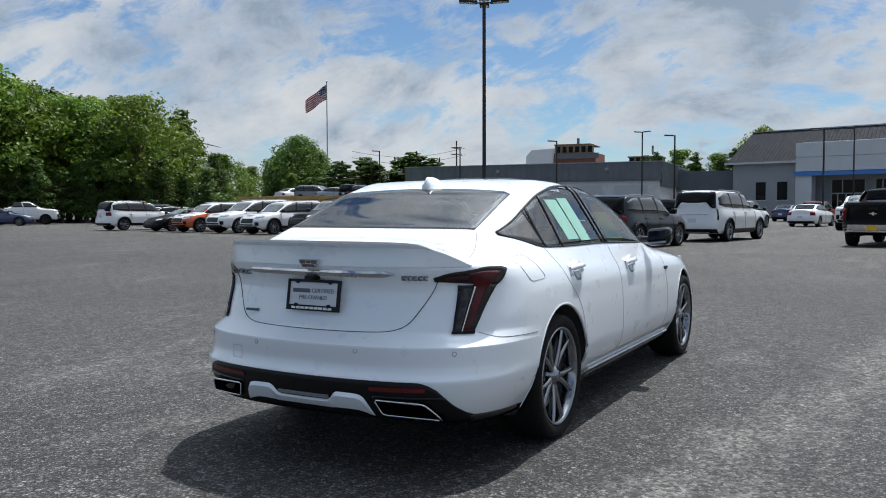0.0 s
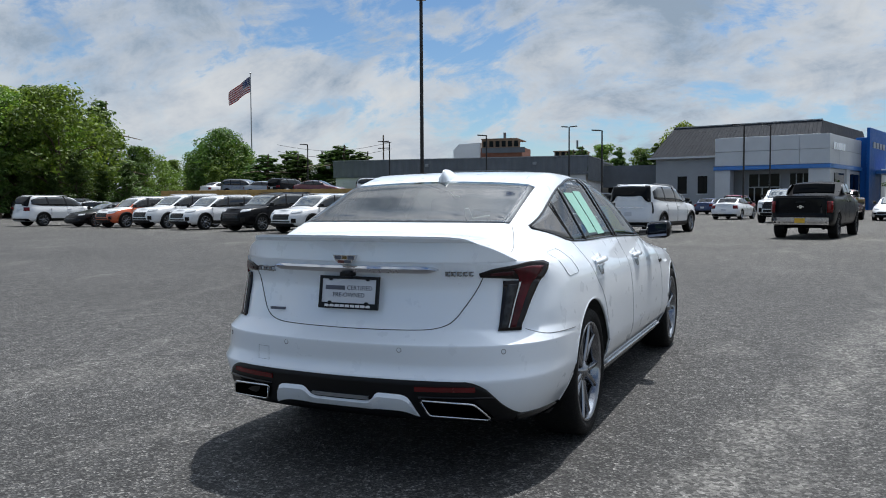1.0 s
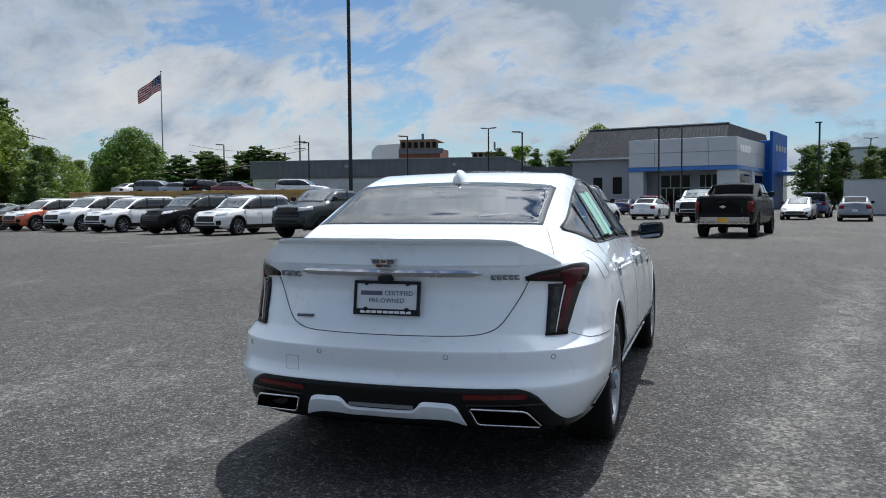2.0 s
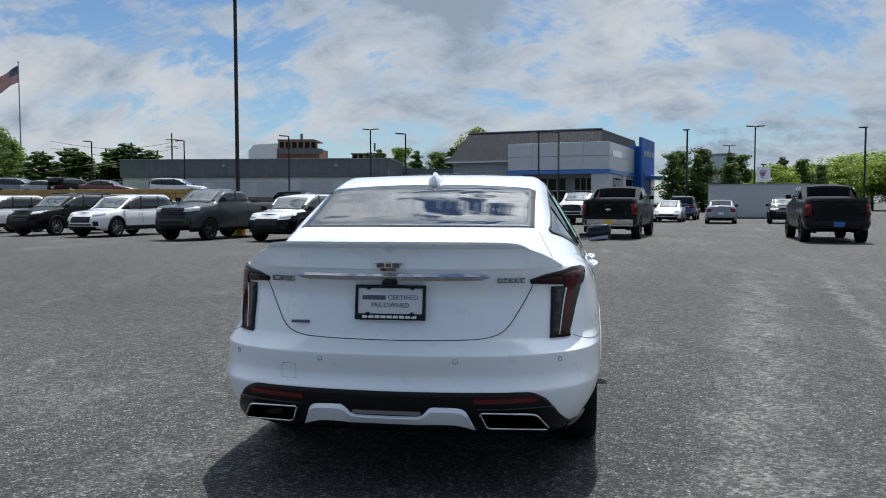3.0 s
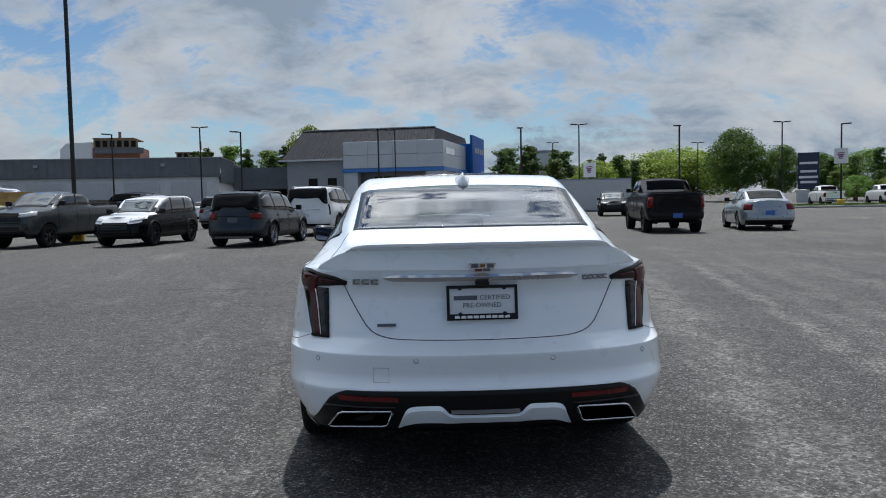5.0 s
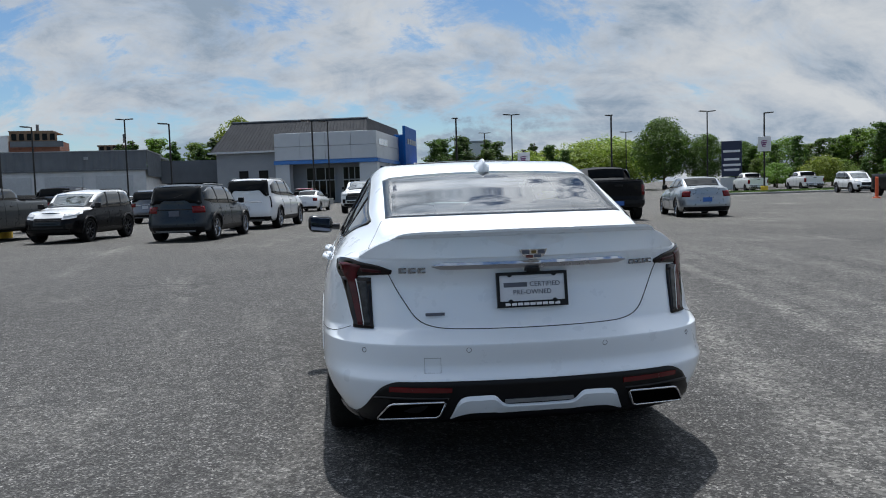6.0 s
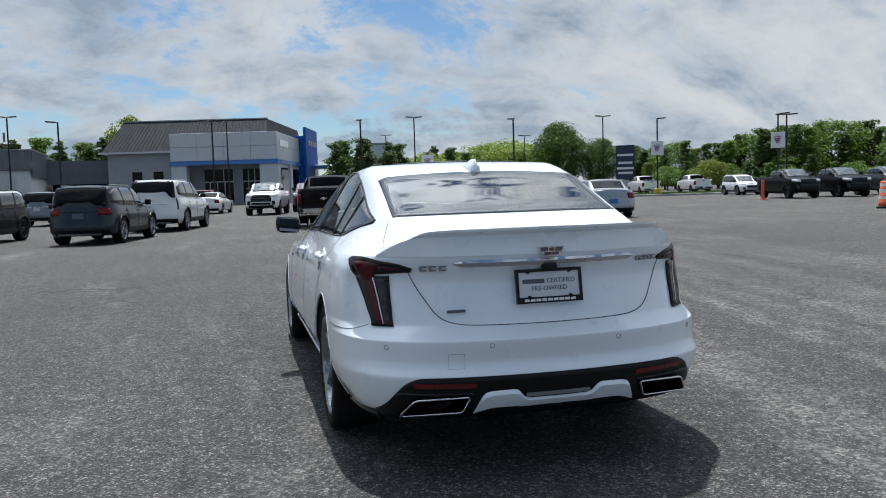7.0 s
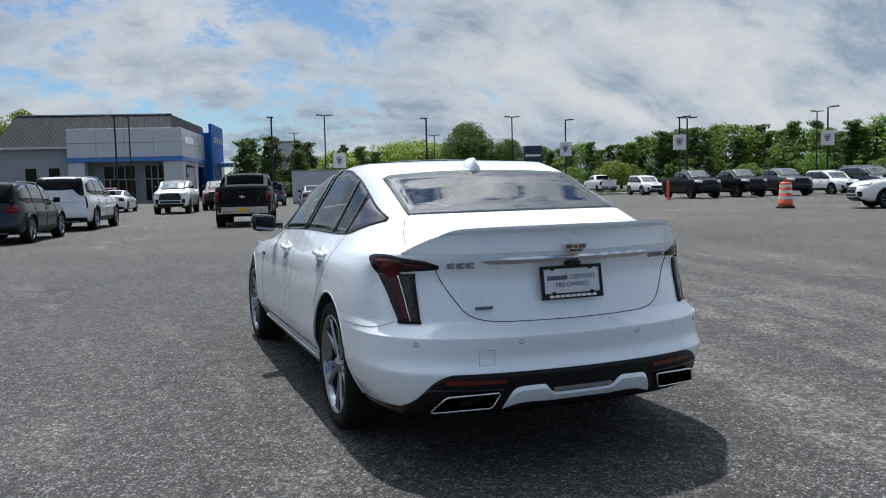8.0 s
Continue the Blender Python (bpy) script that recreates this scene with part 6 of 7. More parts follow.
# terrace behind the front row, held by a timber wall
TER = pose(-27.0, 52.5, 0, 0, 0, -2)
b = bmesh.new()
box(b, -21.5, 3, 0.3, 30, 0, 1.75, TER)
bmesh.ops.recalc_face_normals(b, faces=b.faces[:])
tagged(part("terrace_ground", b, M["asphalt"]), "raised asphalt parking terrace", "ground", kind="structure")
twall = empty("retaining_wall", TER, "low tan timber retaining wall along a raised car park", "wall")
bb = bmesh.new()
prism(bb, [(-34, -0.05), (-21.52, 1.77), (-21.52, -0.05)], 27, TER @ Matrix.Translation((0, 15.2, 0)))
bmesh.ops.recalc_face_normals(bb, faces=bb.faces[:])
tagged(part("grass_bank", bb, M["grass"]), "grass bank beside the raised car park", "bank", kind="structure")
for k in range(8):
    for j in range(7):
        bb = bmesh.new()
        box(bb, -21.5 + 3.06 * k + 0.01, -21.5 + 3.06 * (k + 1) - 0.01, 0.0 + 0.02 * (k % 2), 0.28, 0.33 * j, 0.33 * j + 0.315, None, 0.015)
        part("timber", bb, M["tan"], twall)

# storage container
box_c = empty("storage_container", pose(15.6, 63.4, 0, 0, 0, -12), "pale grey ribbed steel storage container", "container")
slab("container_body", box_c, "door_pale", -3.9, 3.4, 0, 2.4, 0.12, 2.6, "", 0.03)
b = bmesh.new()
for k in range(24):
    box(b, -3.75 + 0.3 * k, -3.60 + 0.3 * k, -0.035, 0.0, 0.25, 2.45)
part("wall_ribs", b, M["door_pale"], box_c)
slab("base_rail", box_c, "siding", -3.9, 3.4, -0.02, 2.42, 0, 0.115)
slab("top_rail", box_c, "pole_pale", -3.92, 3.42, -0.03, 2.43, 2.6, 2.7)

# ---- lamp posts ----
def lamp_post(x, y, h, heads, label="dark bronze parking lot lamp post", sign=0.0, base="concrete", turn=0.0, arm=0.12):
    post = empty("lamp_post", pose(x, y, 0, 0, 0, turn), label, "lamp post", "parking lot lamps")
    b = bmesh.new()
    r = 0.075 if h < 9 else 0.085
    tube(b, [(0, 0, 0.5), (0, 0, h)], [r, r * 0.85], 10)
    part("pole", b, M["pole"], post)
    b = bmesh.new()
    lathe(b, [(0.001, 0.0), (0.30, 0.0), (0.30, 0.60), (0.27, 0.64), (0.001, 0.64)], 18, "z")
    bmesh.ops.recalc_face_normals(b, faces=b.faces[:])
    part("base", b, M[base], post, "round concrete base" if base == "concrete" else "yellow painted concrete base")
    for k, a in enumerate(heads):
        b = bmesh.new()
        m = pose(0, 0, h, 0, 0, a)
        box(b, 0.05, arm, -0.03, 0.03, -0.05, 0.0, m)
        box(b, arm, arm + 0.75, -0.20, 0.20, -0.06, 0.03, m @ pose(0, 0, 0, 0, -4, 0), 0.02)
        bmesh.ops.recalc_face_normals(b, faces=b.faces[:])
        hd = part("lamp_head", b, M["pole"], post)
        b = bmesh.new()
        box(b, arm + 0.08, arm + 0.68, -0.15, 0.15, -0.075, -0.062, m @ pose(0, 0, 0, 0, -4, 0))
        part("lens", b, M["lampglass"], hd)
    if sign:
        b = bmesh.new()
        box(b, -0.52, 0.52, -0.10, -0.07, sign - 0.62, sign + 0.62, None, 0.01)
        board = part("sign_board", b, M["sign_w"], post, "white square sign with a purple emblem")
        b = bmesh.new()
        for k in range(3):
            tube(b, [(0.26 * math.cos(t) * (1 - 0.2 * k), -0.115, sign + 0.02 + 0.15 * (1 - k) + 0.11 * math.sin(t)) for t in np.linspace(0.4, 5.4, 12)], 0.032, 5)
        part("sign_emblem", b, M["sign_p"], board)
    return post


lamp_post(-12.3, 28.1, 9.75, (0, 90, 180, 270), "tall black lamp post with four flat heads", base="kerb_y", turn=24, arm=0.28)
for x, y, h, hs in ((-46.6, 74, 7.5, (180,)), (-37.6, 75.8, 7.6, (180,)), (-24.9, 70.9, 7.5, (180,)), (-20.6, 93.5 - 8, 9.3, (0, 180)), (-13.0, 66.7, 7.2, (180,)),
                    (-1.5, 63.1, 6.9, (180,)), (-0.1, 82.0, 8.4, (180,)), (19.1, 82.3, 8.75, (0, 180)), (21.3, 58.1, 6.5, (90,)),
                    (22.9, 116.1, 9.1, (0, 180)), (41.8, 109.1, 8.35, (0, 180)), (39.6, 79.6, 8.5, (0, 180))):
    lamp_post(x, y, h, hs)
lamp_post(9.6, 60.5, 6.7, (90,), "dark lamp post on a yellow painted base", base="kerb_y")
lamp_post(36.0, 61.8, 6.75, (45,), "lamp post with a white sign board and yellow base", 4.15, "kerb_y", turn=-30)
lamp_post(41.6, 53.0, 6.3, (0,), "lamp post with a white sign board", 4.25, turn=-38)
lamp_post(45.5, 57.0, 6.6, (0, 180), turn=-20)
lamp_post(54.5, 50.0, 7.0, (0,), "lamp post with a white sign board", 4.4, turn=-45)
lamp_post(74, 70, 8.6, (0, 180))
lamp_post(71, 54, 8.2, (0, 180), turn=-40)
lamp_post(16.3, 66.0, 4.3, (90,), "lamp post with a small white sign board", 3.5, turn=-14)

# flag
fp = empty("flagpole", pose(-93.5, 129, 0, 0, 0, 0), "tall white flagpole with a striped flag", "flagpole")
b = bmesh.new()
tube(b, [(0, 0, 0), (0, 0, 25.6)], [0.17, 0.08], 10)
lathe(b, [(0.001, 25.95), (0.14, 25.85), (0.18, 25.75), (0.10, 25.6), (0.001, 25.6)], 10, "z")
part("pole", b, M["pole_pale"], fp)


def flag_point(u, v):
    """u along the fly, v up the hoist; the cloth droops towards the fly."""
    a = radians(205)
    d = 4.6 * u
    sag = 3.1 * u ** 1.15
    wave = 0.30 * math.sin(7 * u + 1.5 * v) * u
    return Vector((math.cos(a) * d * 0.86 + math.sin(a) * wave, math.sin(a) * d * 0.86 + math.cos(a) * wave, 25.2 - 2.9 * (1 - v) * (1 - 0.15 * u) - sag))


for j in range(13):
    b = bmesh.new()
    u0 = 0.4 if j >= 6 else 0.0
    patch(b, lambda u, v: flag_point(lerp(u0, 1, u), lerp(j / 13, (j + 1) / 13, v)), 12, 1, 0.01, 0.01)
    part("flag_stripe", b, M["flag_r" if j % 2 == 0 else "flag_w"], fp)
b = bmesh.new()
patch(b, lambda u, v: flag_point(0.4 * u, lerp(6 / 13, 1, v)), 6, 6, 0.01, 0.01)
canton = part("flag_canton", b, M["flag_b"], fp, "dark blue flag corner with pale dots")
b = bmesh.new()
for i in range(5):
    for j in range(4):
        p = flag_point(0.04 + 0.08 * i, lerp(6 / 13, 1, 0.14 + 0.24 * j))
        for s in (-0.03, 0.03):
            box(b, p.x - 0.07, p.x + 0.07, p.y + s - 0.01, p.y + s + 0.01, p.z - 0.07, p.z + 0.07)
part("flag_dots", b, M["flag_w"], canton)

# utility pole
up_ = empty("utility_pole", pose(-76, 150, 0), "wooden utility pole with crossarm and wires", "utility pole")
b = bmesh.new()
tube(b, [(0, 0, 0), (0, 0, 15)], [0.2, 0.14], 8)
part("pole", b, M["bark"], up_)
b = bmesh.new()
for z in (12.2, 13.6):
    box(b, -1.2, 1.2, -0.08, 0.08, z, z + 0.16)
part("crossarm", b, M["bark"], up_)
b = bmesh.new()
for k, z in enumerate((12.4, 12.4, 13.8)):
    tube(b, [(lerp(-26, 0, f), 4 * f, z - 1.6 * math.sin(math.pi * f)) for f in np.linspace(0, 1, 9)], 0.035, 4)
part("wires", b, M["pole"], up_)

# pylon sign, traffic drum, marker post, verge
py = empty("pylon_sign", pose(49.6, 93.6, 0, 0, 0, -28), "dark blue roadside pylon sign with pale bars", "sign")
slab("sign_panel", py, "sign_d", -1.2, 1.2, 0, 0.4, 1.6, 6.0, "", 0.03)
slab("sign_foot", py, "door_pale", -1.35, 1.35, -0.05, 0.45, 0, 1.5, "pale grey sign foot")
for k, (z, w) in enumerate(((4.6, 1.0), (3.6, 0.9), (2.9, 1.05), (2.3, 0.9))):
    slab("sign_bar", py, "sign_w", -w, w, -0.05, -0.01, z, z + 0.28)

drum = empty("traffic_drum", pose(23.3, 22.6, 0), "orange traffic drum with white reflective bands and black rubber base", "traffic drum")
b = bmesh.new()
lathe(b, [(0.001, 0.08), (0.29, 0.08), (0.28, 0.25), (0.27, 0.26), (0.265, 0.5), (0.25, 0.51), (0.245, 0.78), (0.23, 0.79), (0.225, 1.0), (0.19, 1.05), (0.001, 1.05)], 24, "z")
bmesh.ops.recalc_face_normals(b, faces=b.faces[:])
body_d = part("drum_body", b, M["hivis"], drum, "orange plastic drum", True)
for r0, r1, z0, z1 in ((0.268, 0.264, 0.36, 0.48), (0.254, 0.250, 0.60, 0.73), (0.233, 0.231, 0.84, 0.95)):
    b = bmesh.new()
    lathe(b, [(r0 + 0.006, z0), (r1 + 0.006, z1)], 24, "z")
    part("reflective_band", b, M["band"], body_d)
b = bmesh.new()
lathe(b, [(0.001, 0.0), (0.36, 0.0), (0.36, 0.06), (0.30, 0.10), (0.001, 0.10)], 24, "z")
bmesh.ops.recalc_face_normals(b, faces=b.faces[:])
part("rubber_base", b, M["tyre"], drum)
b = bmesh.new()
tube(b, [(-0.12, 0, 1.05), (-0.1, 0, 1.13), (0.1, 0, 1.13), (0.12, 0, 1.05)], 0.02, 6)
part("handle", b, M["hivis"], drum)
post = empty("marker_post", pose(29.3, 38.2, 0), "orange plastic marker post", "marker post")
b = bmesh.new()
lathe(b, [(0.001, 0.0), (0.22, 0.0), (0.20, 0.06), (0.09, 0.08), (0.085, 1.12), (0.05, 1.18), (0.001, 1.18)], 16, "z")
bmesh.ops.recalc_face_normals(b, faces=b.faces[:])
part("post_body", b, M["hivis"], post)

VERGE = pose(43, 62, 0, 0, 0, -12)
b = bmesh.new()
box(b, -13, 14, -3.5, 1.5, 0, 0.16, VERGE, 0.05)
tagged(part("verge_kerb", b, M["concrete"]), "low concrete kerb round a grass verge", "kerb", kind="structure")
b = bmesh.new()
rv = random.Random(4)
box(b, -12.8, 13.8, -3.3, 1.3, 0.1, 0.2, VERGE)
for _ in range(9000):
    p = VERGE @ Vector((rv.uniform(-12.8, 13.8), rv.uniform(-3.3, 1.3), 0.2))
    a, h = rv.uniform(0, 6.28), rv.uniform(0.05, 0.14)
    d = Vector((math.cos(a), math.sin(a), 0)) * 0.02
    b.faces.new([b.verts.new(p - d), b.verts.new(p + d), b.verts.new(p + Vector((rv.uniform(-0.04, 0.04), rv.uniform(-0.04, 0.04), h)))])
tagged(part("grass_verge", b, M["grass"]), "strip of mown grass beside the car park", "grass", kind="stuff")

# ---- parked vehicles ----
OUT, IN = (0.21, 0.978), (-0.21, -0.978)
SUV, SEDAN, PICK = KINDS["suv"], KINDS["sedan"], KINDS["pickup"]
BIG = dict(stretched(SUV, 1.07, 1.13, 1.14), radius=0.40, lamp=(0.86, 1.24))
BIG["shape"] = dict(BIG["shape"], rail_z=[(0.05, 0.0), (0.14, 0.16), (0.40, 0.52), (0.9, 0.62), (2.4, 0.63), (3.0, 0.54), (3.85, 0.06), (4.2, 0.01), (5.3, 0)],
                    crown=[(0.05, 0.0), (0.14, 0.17), (0.40, 0.55), (0.9, 0.66), (2.4, 0.68), (3.0, 0.60), (3.9, 0.09), (4.2, 0.06), (5.1, 0.03), (5.3, 0)])
BIG["rear_glass"], BIG["lamp"], BIG["lamp_in"] = (0.14, 0.42), (0.80, 1.22), 0.86
LARGE = dict(stretched(SUV, 1.04, 1.06, 1.05), radius=0.37)
SMALL = stretched(SUV, 0.96, 0.94, 0.98)
MID = dict(stretched(PICK, 0.95, 0.95, 0.955), radius=0.385)
COUPE = stretched(SEDAN, 1.02, 0.98, 0.93)
VAN = stretched(SUV, 1.06, 1.10, 1.06)
ROW = "parked vehicles"


def park(name, spec, x, y, facing, back, paint, label, category, z=0.0, **more):
    return vehicle(name, spec, stand(x, y, facing, back, spec, z), paint, label, category, ROW, **more)


# front row on the left, noses towards the lane
park("suv", SMALL, -8.85, 23.3, IN, False, "black", "small black crossover with white roof and bonnet", "car", roof="white2", hood="white2", rim=M["alloy_dark"])
park("pickup_truck", MID, -12.3, 23.7, IN, False, "grey", "grey mid-size pickup truck with dark grille", "truck")
park("suv", SUV, -17.1, 26.0, IN, False, "white2", "white crossover with dark grille", "car")
park("suv", LARGE, -20.3, 27.0, IN, False, "black", "black three-row sport utility vehicle", "car")
park("suv", SUV, -24.3, 28.2, IN, False, "white2", "white crossover with slim dark grille", "car")
park("suv", LARGE, -27.4, 29.2, IN, False, "white2", "white three-row sport utility vehicle with barred grille", "car")
park("suv", SMALL, -30.6, 29.8, IN, False, "orange", "orange-red crossover with white roof and bonnet", "car", roof="white2", hood="white2")
park("coupe", COUPE, -33.3, 30.4, IN, False, "black", "low black two-door sports coupe", "car")
park("suv", LARGE, -37.6, 30.8, OUT, True, "white2", "white three-row sport utility vehicle seen from its tail", "car")
# tail-first row beyond the saloon
park("suv", SUV, -4.9, 21.7, OUT, True, "slate", "slate grey compact crossover", "car", plate="ink")
park("suv", BIG, -3.45, 28.5, OUT, True, "white2", "large white sport utility vehicle with upright dark tail lamps", "car", tail="gloss")
park("sedan", SEDAN, -1.9, 53.2, OUT, True, "white2", "white four-door sedan by the showroom lane", "car")
park("pickup_truck", PICK, 1.2, 45.5, IN, False, "white2", "white full-size pickup truck with black grille", "truck")
park("pickup_truck", PICK, 4.3, 50.5, IN, False, "maroon", "dark red full-size pickup truck", "truck")
park("pickup_truck", PICK, 2.4, 26.6, OUT, True, "black", "black full-size pickup truck with chrome rear bumper", "truck", plate="plate_y", chrome_bumper=True, badge="chrome")
park("sedan", SEDAN, 9.9, 48.0, (0.17, 0.985), True, "steel", "dark grey four-door sedan", "car")
park("suv", SMALL, 13.5, 48.0, IN, False, "black", "black crossover facing the lane", "car")
park("pickup_truck", PICK, 9.2, 24.5, (0.13, 0.99), True, "black", "black full-size pickup truck with blue dealer plate", "truck", plate="plate_b")
park("sedan", SEDAN, 12.6, 24.7, (0.22, 0.975), True, "silver", "silver four-door sedan with blue dealer plate", "car", plate="plate_b")
park("sedan", SEDAN, 7.2, 51.5, IN, False, "white2", "white sedan with black grille facing the lane", "car")
park("suv", LARGE, 9.0, 58.0, OUT, True, "blue", "dark blue sport utility vehicle", "car")
# right-hand row
park("pickup_truck", MID, 32.6, 39.0, IN, False, "black", "black mid-size crew-cab pickup truck", "truck")
park("pickup_truck", MID, 35.7, 38.4, IN, False, "black", "black mid-size crew-cab pickup truck", "truck")
park("pickup_truck", MID, 38.8, 37.8, IN, False, "grey", "dark grey mid-size pickup truck", "truck")
park("suv", SMALL, 42.6, 37.4, IN, False, "white2", "white crossover at the end of the row", "car")
park("suv", BIG, 45.4, 36.6, IN, False, "slate", "large dark grey sport utility vehicle", "car")
park("minivan", VAN, 25.2, 19.8, (-0.85, 0.5), False, "white2", "white minivan parked beside the traffic drum", "car")
park("suv", SMALL, 38.5, 52.5, IN, False, "white2", "white crossover beside the verge", "car")
park("pickup_truck", MID, 43.5, 67.0, OUT, True, "white2", "white pickup truck beyond the verge", "truck")
park("pickup_truck", MID, 37.5, 66.0, OUT, True, "white2", "white pickup truck beyond the verge", "truck")
# far left
park("sedan", SEDAN, -56.0, 37.5, (0.65, 0.72), False, "blue", "dark blue sedan near the wood", "car")
park("pickup_truck", PICK, -58.9, 41.9, (0.65, 0.72), False, "white2", "white crew-cab pickup truck", "truck")
park("sedan", SEDAN, -50.5, 43.0, IN, False, "silver", "silver sedan near the wood", "car")
park("sedan", SEDAN, -48.0, 43.5, IN, False, "steel", "grey sedan near the wood", "car")
park("sedan", SEDAN, -44.5, 44.5, (0.8, 0.6), False, "white2", "white sedan near the grass bank", "car")
park("suv", SUV, -54.5, 48.0, (0.75, 0.66), False, "black", "black crossover near the wood", "car")
park("suv", SUV, -50.0, 48.5, (0.75, 0.66), False, "slate", "slate grey crossover near the wood", "car")
# second rows before the workshop
for k, (x, y, spec, paint, face, label) in enumerate((
        (-12.6, 33.5, PICK, "black", OUT, "black pickup truck in the second row"), (-6.6, 37.0, SUV, "black", OUT, "black crossover in the second row"),
        (-9.4, 40.0, SUV, "steel", OUT, "grey crossover in the second row"), (-16.0, 42.0, SEDAN, "red", OUT, "red sedan in the second row"),
        (-19.0, 40.5, SUV, "white2", OUT, "white crossover in the second row"), (-8.0, 52.0, SUV, "silver", OUT, "silver crossover by the workshop"),
        (-5.2, 47.0, SUV, "white2", OUT, "white crossover by the workshop"), (-22.5, 42.5, SEDAN, "green", OUT, "lime sedan in the second row"),
        (-14.0, 56.0, SEDAN, "white2", OUT, "white sedan by the workshop"), (-11.0, 57.0, SUV, "black", OUT, "black crossover by the workshop"),
        (-2.4, 68.0, SUV, "red", OUT, "red crossover by the showroom"), (3.0, 70.0, PICK, "steel", IN, "grey pickup truck by the showroom"),
        (-5.0, 72.0, SEDAN, "blue", OUT, "dark blue sedan by the showroom"))):
    park("suv" if spec is SUV else "sedan" if spec is SEDAN else "pickup_truck", spec, x, y, face, True, paint, label, "car" if spec is not PICK else "truck")
# on the terrace
for k, (paint, spec, label) in enumerate((("white2", SEDAN, "white sedan on the terrace"), ("steel", SUV, "grey crossover on the terrace"), ("silver", SEDAN, "silver sedan on the terrace"),
                                          ("black", SUV, "black crossover on the terrace"), ("maroon", SEDAN, "dark red sedan on the terrace"), ("white2", VAN, "white van on the terrace"))):
    p = TER @ Vector(((-21.0, -18.6, -16.0, -13.4, -10.6, -8.4)[k], 6.0 if k < 5 else 13.0, 0))
    park("suv" if spec is SUV else "minivan" if spec is VAN else "sedan", spec, p.x, p.y, (1.0, 0.1) if k % 3 else OUT, True, paint, label, "car", z=1.75)

# ---- trees ----
def crown_mesh(name, seed, clumps, shape, leaf, per, size, material):
    """A crown of many small leaf faces round clumps. shape(r) gives a clump's centre and radius."""
    rg = random.Random(seed)
    verts, faces = [], []
    for _ in range(clumps):
        c, r = shape(rg)
        for _ in range(per):
            d = Vector((rg.gauss(0, 1), rg.gauss(0, 1), rg.gauss(0, 1))).normalized()
            p = c + Vector((d.x, d.y, d.z * 0.8)) * r * (0.55 + 0.45 * rg.random() ** 0.5)
            n = (d + Vector((rg.uniform(-1, 1), rg.uniform(-1, 1), rg.uniform(-0.4, 1.2))) * 0.8).normalized()
            a = n.orthogonal().normalized()
            a.rotate(Matrix.Rotation(rg.uniform(0, 6.28), 3, n))
            q = n.cross(a)
            s = size * rg.uniform(0.6, 1.35)
            k = len(verts)
            verts += [p - a * s, p + q * s * 0.55 + n * s * 0.15, p + a * s, p - q * s * 0.55 + n * s * 0.15]
            faces.append((k, k + 1, k + 2, k + 3))
    me = bpy.data.meshes.new(name)
    me.from_pydata([tuple(v) for v in verts], [], faces)
    me.materials.append(material)
    return me


def round_crown(h, w):
    def f(rg):
        a, z = rg.uniform(0, 6.28), rg.random()
        zz = 0.22 + 0.74 * z
        rad = w * math.sin(math.pi * min(1, (0.18 + 0.80 * z))) ** 0.6
        k = rg.random() ** 0.45
        return Vector((math.cos(a) * rad * k, math.sin(a) * rad * k, h * zz)), w * rg.uniform(0.20, 0.34)
    return f


def tall_crown(h, w):
    def f(rg):
        a, z = rg.uniform(0, 6.28), rg.random()
        rad = w * (1 - 0.65 * z) * (0.6 + 0.4 * math.sin(9 * z + 2 * a))
        k = rg.random() ** 0.5
        return Vector((math.cos(a) * rad * k, math.sin(a) * rad * k, h * (0.10 + 0.87 * z))), w * rg.uniform(0.16, 0.26)
    return f


def pine_crown(h, w):
    def f(rg):
        z, a, k = rg.random() ** 1.2, rg.uniform(0, 6.28), rg.random() ** 0.6
        rad = w * (1.0 - 0.85 * z) * (0.75 + 0.25 * math.sin(14 * z + 3 * a))
        return Vector((math.cos(a) * rad * k, math.sin(a) * rad * k, h * (0.12 + 0.85 * z) - 0.06 * h * k)), w * rg.uniform(0.13, 0.24) * (1.1 - 0.5 * z)
    return f


def tree_proto(kind, seed, h, w, material, clumps, per, size):
    t = empty("tree", pose(0, -500, -60), "", "tree")
    rg = random.Random(seed)
    b = bmesh.new()
    lean = Vector((rg.uniform(-0.3, 0.3), rg.uniform(-0.3, 0.3), 0))
    top = 0.62 if kind != "pine" else 0.97
    tube(b, [lean * f + Vector((0, 0, h * f * top)) for f in (0, 0.25, 0.5, 0.75, 1.0)], [h * 0.022, h * 0.017, h * 0.014, h * 0.009, h * 0.003], 8)
    for k in range(9):
        a, f = 2.4 * k, 0.25 + 0.06 * k
        s = lean * f + Vector((0, 0, h * f * top))
        e = s + Vector((math.cos(a) * w * 0.65, math.sin(a) * w * 0.65, h * (0.18 if kind != "pine" else -0.02)))
        tube(b, [s, s.lerp(e, 0.5) + Vector((0, 0, h * 0.03)), e], [h * 0.009, h * 0.006, h * 0.002], 6)
    part("trunk", b, M["bark"], t)
    form = {"round": round_crown, "tall": tall_crown, "pine": pine_crown}[kind](h, w)
    part("crown", crown_mesh("crown", seed, clumps, form, kind, per, size, material), None, t)
    return t


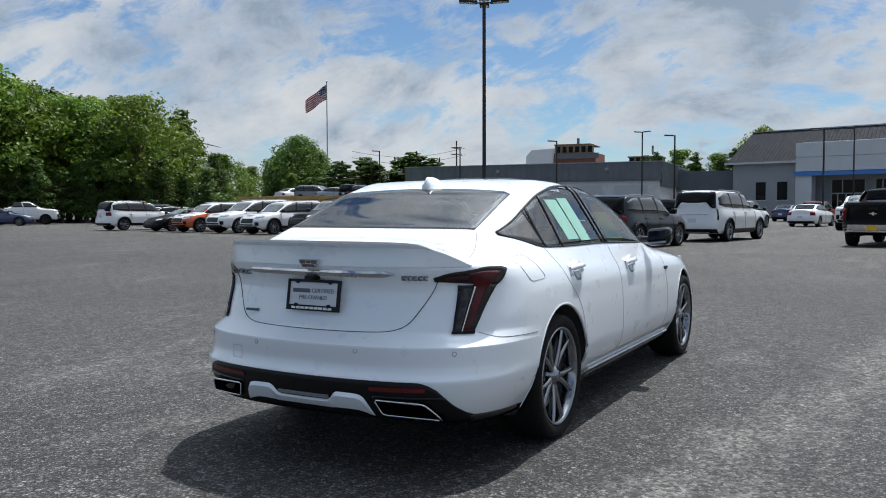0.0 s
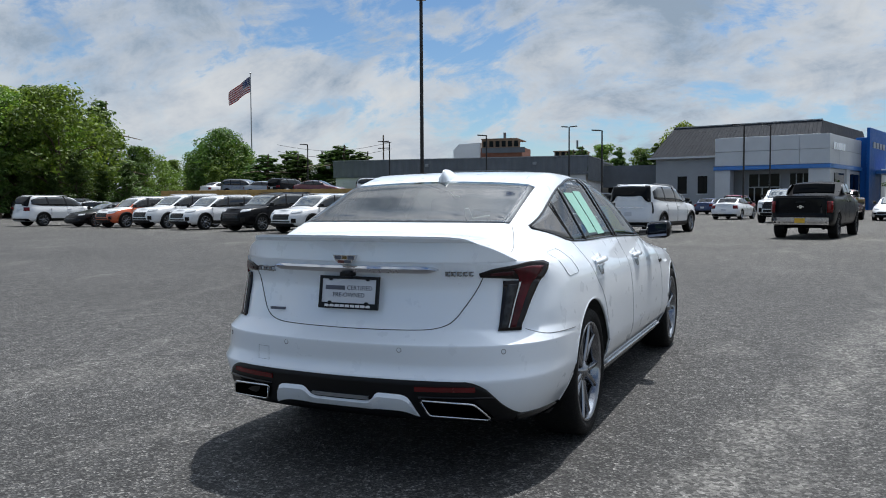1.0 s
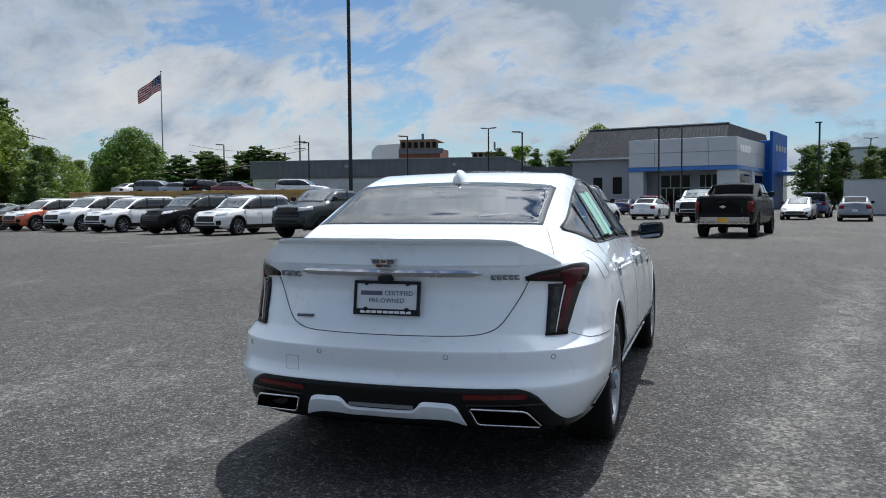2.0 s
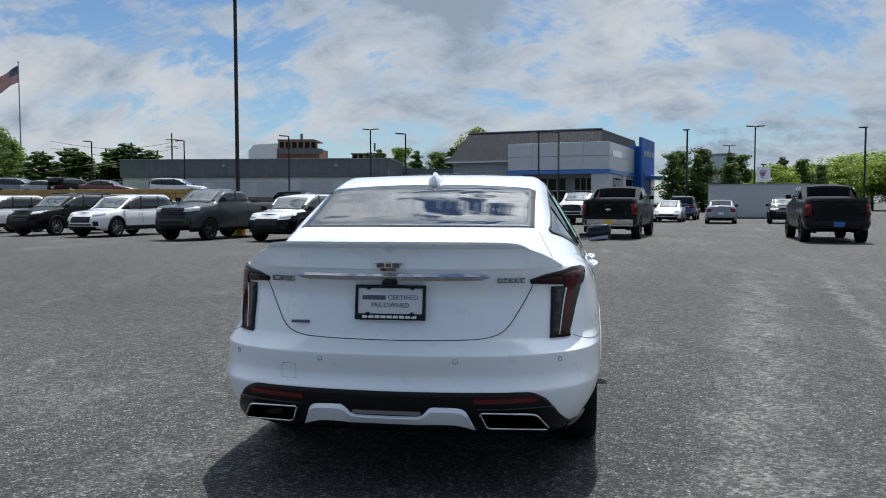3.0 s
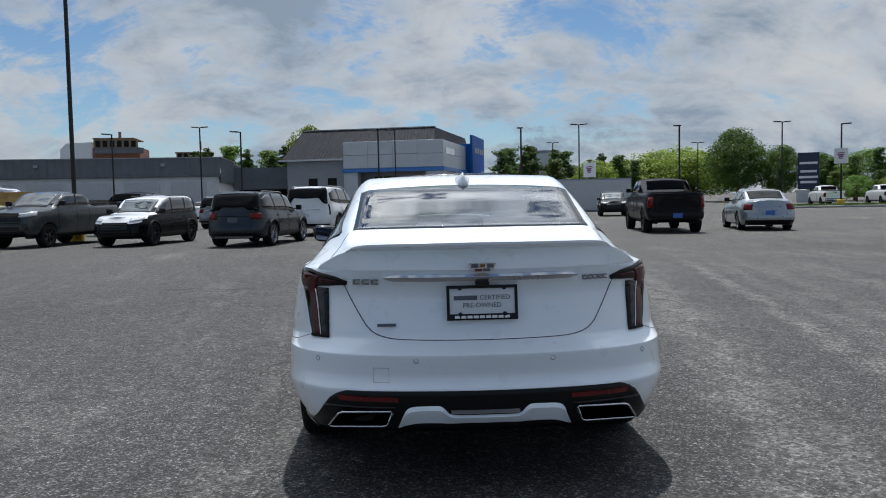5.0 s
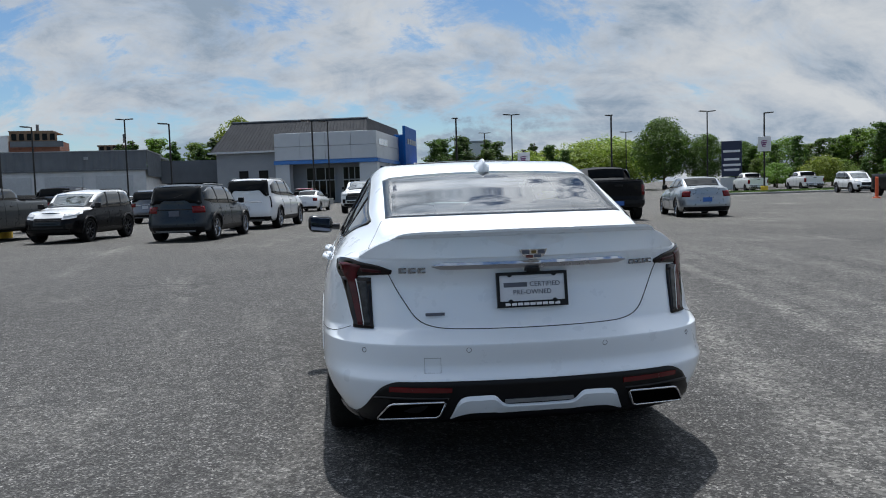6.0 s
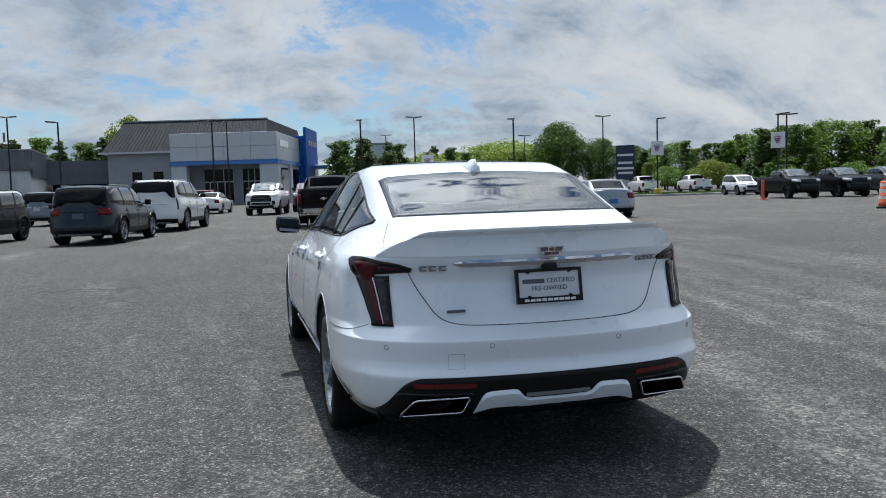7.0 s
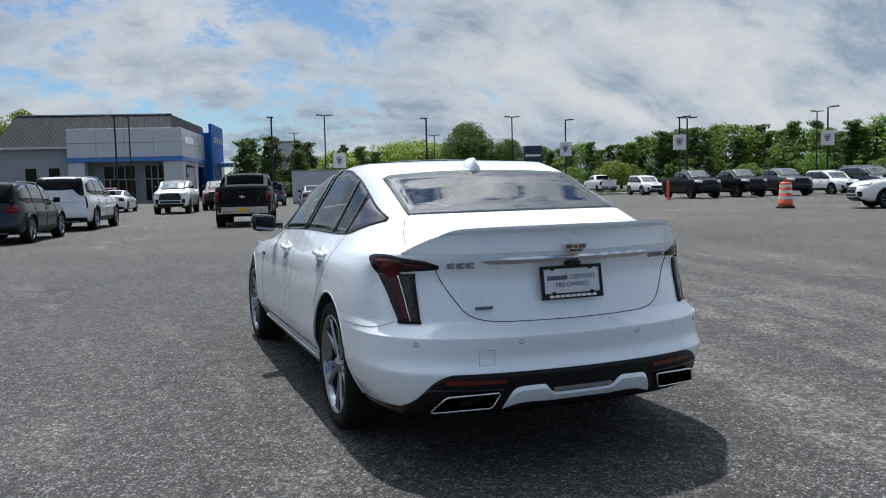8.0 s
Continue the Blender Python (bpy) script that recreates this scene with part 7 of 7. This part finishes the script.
PROTO = [tree_proto("round", 11, 12, 4.6, M["leaf"], 95, 70, 0.18), tree_proto("round", 12, 12, 4.0, M["leaf_b"], 90, 75, 0.20),
         tree_proto("tall", 13, 14, 3.8, M["leaf"], 100, 65, 0.18), tree_proto("tall", 14, 14, 3.6, M["leaf_d"], 100, 60, 0.20),
         tree_proto("pine", 15, 12, 3.2, M["leaf_d"], 120, 55, 0.17), tree_proto("round", 16, 9, 4.4, M["hedge"], 90, 75, 0.18),
         tree_proto("round", 17, 12, 4.7, M["leaf_m"], 190, 100, 0.17)]
USED = set()


def plant(k, x, y, h, spread=1.0, label="broad leafy green tree", group="trees round the car park"):
    rg = random.Random(int(x * 13 + y * 7))
    base = (12, 12, 14, 14, 12, 9, 12)[k]
    f = h / base
    m = pose(x, y, 0, 0, 0, rg.uniform(0, 360)) @ Matrix.Diagonal((f * spread, f * spread, f, 1))
    if k in USED:
        q = PROTO[k].scale
        t = copy_thing(PROTO[k], m @ Matrix.Diagonal((1 / q.x, 1 / q.y, 1 / q.z, 1)))
    else:
        USED.add(k)
        t = PROTO[k]
        t.matrix_world = m
    return tagged(t, label, "tree", group)


rt = random.Random(8)
# wood on the far left
for k in range(40):
    f = k / 39
    az, d = radians(lerp(-66, -47.0, f)), 88 + rt.uniform(-3, 10)
    x, y = 2.5 + d * math.sin(az), -3.3 + d * math.cos(az)
    plant((2, 0, 1, 2, 0, 3)[k % 6], x, y, lerp(17.0, 11.0, f) * rt.uniform(0.88, 1.08), rt.uniform(1.0, 1.3), "tall leafy tree at the edge of a wood")
for k in range(14):
    f = k / 13
    az, d = radians(lerp(-66, -47.5, f)), 103 + rt.uniform(-3, 8)
    x, y = 2.5 + d * math.sin(az), -3.3 + d * math.cos(az)
    plant((3, 2, 0)[k % 3], x, y, lerp(20.0, 12.5, f) * rt.uniform(0.9, 1.08), 1.5, "tall leafy tree at the edge of a wood")
# shrubs in dark leaves: the shade under the canopy put into their colour
for k in range(16):
    f = k / 15
    az, d = radians(lerp(-66, -44, f)), 82 + rt.uniform(-2, 2)
    plant(3, 2.5 + d * math.sin(az), -3.3 + d * math.cos(az), rt.uniform(3.5, 6), 1.6, "leafy shrub before the wood")
plant(6, -97, 124, 14.8, 1.1, "single broad round tree")
plant(6, -101, 125, 11.5, 1.1, "lower round tree beside the single one")
plant(0, -93.5, 123, 12.2, 1.1, "lower round tree beside the single one")
plant(4, -70, 68, 13.2, 2.0, "dark conifer at the edge of the wood")
for x, y, h, k in ((-86, 92, 9.6, 2), (-90, 98, 8.6, 0), (-93, 104, 8.2, 2), (-96, 110, 8.8, 2), (-84, 88, 9.4, 3), (-110, 131, 9.5, 2), (-89, 112, 7.5, 2)):
    plant(k, x, y, h, 1.4)
# pines by the workshop
for x, y, h in ((-66, 94, 8.2), (-63, 96, 8.8), (-60.5, 94, 8.0), (-57, 96, 8.6), (-54.5, 95, 9.2), (-52.5, 97, 8.4)):
    plant(4, x, y, h, 3.3, "dark green pine tree")
# above the workshop roof
for x, y, h in ((-27, 118, 9.6), (-24, 120, 9.8), (-21, 116, 9.2), (-18.5, 119, 9.0), (-15.5, 115, 9.6), (-29.5, 122, 9.4), (-17, 112, 8.2)):
    plant(4 if int(x) % 2 else 2, x, y, h, 1.6, "pine tree behind the workshop")
plant(1, -12.5, 117, 12.0, 0.8, "tree top over the showroom roof")
# behind the container
for x, y, h, k in ((15.5, 108, 8.0, 3), (18.5, 110, 8.4, 3), (21.5, 108, 8.0, 4), (13.8, 104, 7.4, 3), (17.0, 105, 7.6, 4), (23.6, 111, 7.6, 3), (28.5, 110, 7.4, 4), (31.5, 112, 7.0, 3), (26.5, 106, 6.0, 1), (35, 116, 6.4, 3), (20, 100, 6.0, 3)):
    plant(k, x, y, h, 1.6)
for x, y, h in ((37, 128, 7.0), (42, 130, 8.2), (47, 132, 8.8), (51, 132, 8.4), (40, 122, 6.8), (46, 122, 7.4)):
    plant(5, x, y, h, 1.6, "low spreading bright green tree")
for x, y, h in ((48.6, 112, 10.3), (54.5, 111, 7.8), (60.0, 110, 6.6)):
    plant(6, x, y, h, 0.98, "rounded dense green tree")
# wood on the right
for k in range(50):
    f = k / 49
    az, d = radians(lerp(29, 62, f)), 122 + rt.uniform(-5, 6)
    plant((3, 2, 3, 0, 3, 2, 3)[k % 7], -1.5 + d * math.sin(az), -3.4 + d * math.cos(az), lerp(5.8, 8.2, min(1, f * 3.5)) * rt.uniform(0.84, 1.10), rt.uniform(1.25, 1.7), "leafy tree of a roadside wood")
for k in range(28):
    f = k / 27
    az, d = radians(lerp(28, 62, f)), 108 + rt.uniform(-3, 3)
    plant((3, 2, 0)[k % 3], -1.5 + d * math.sin(az), -3.4 + d * math.cos(az), rt.uniform(2.4, 4.4), 1.7, "leafy shrub before the wood")
plant(5, 55.5, 84, 3.6, 1.3, "bright green round shrub")
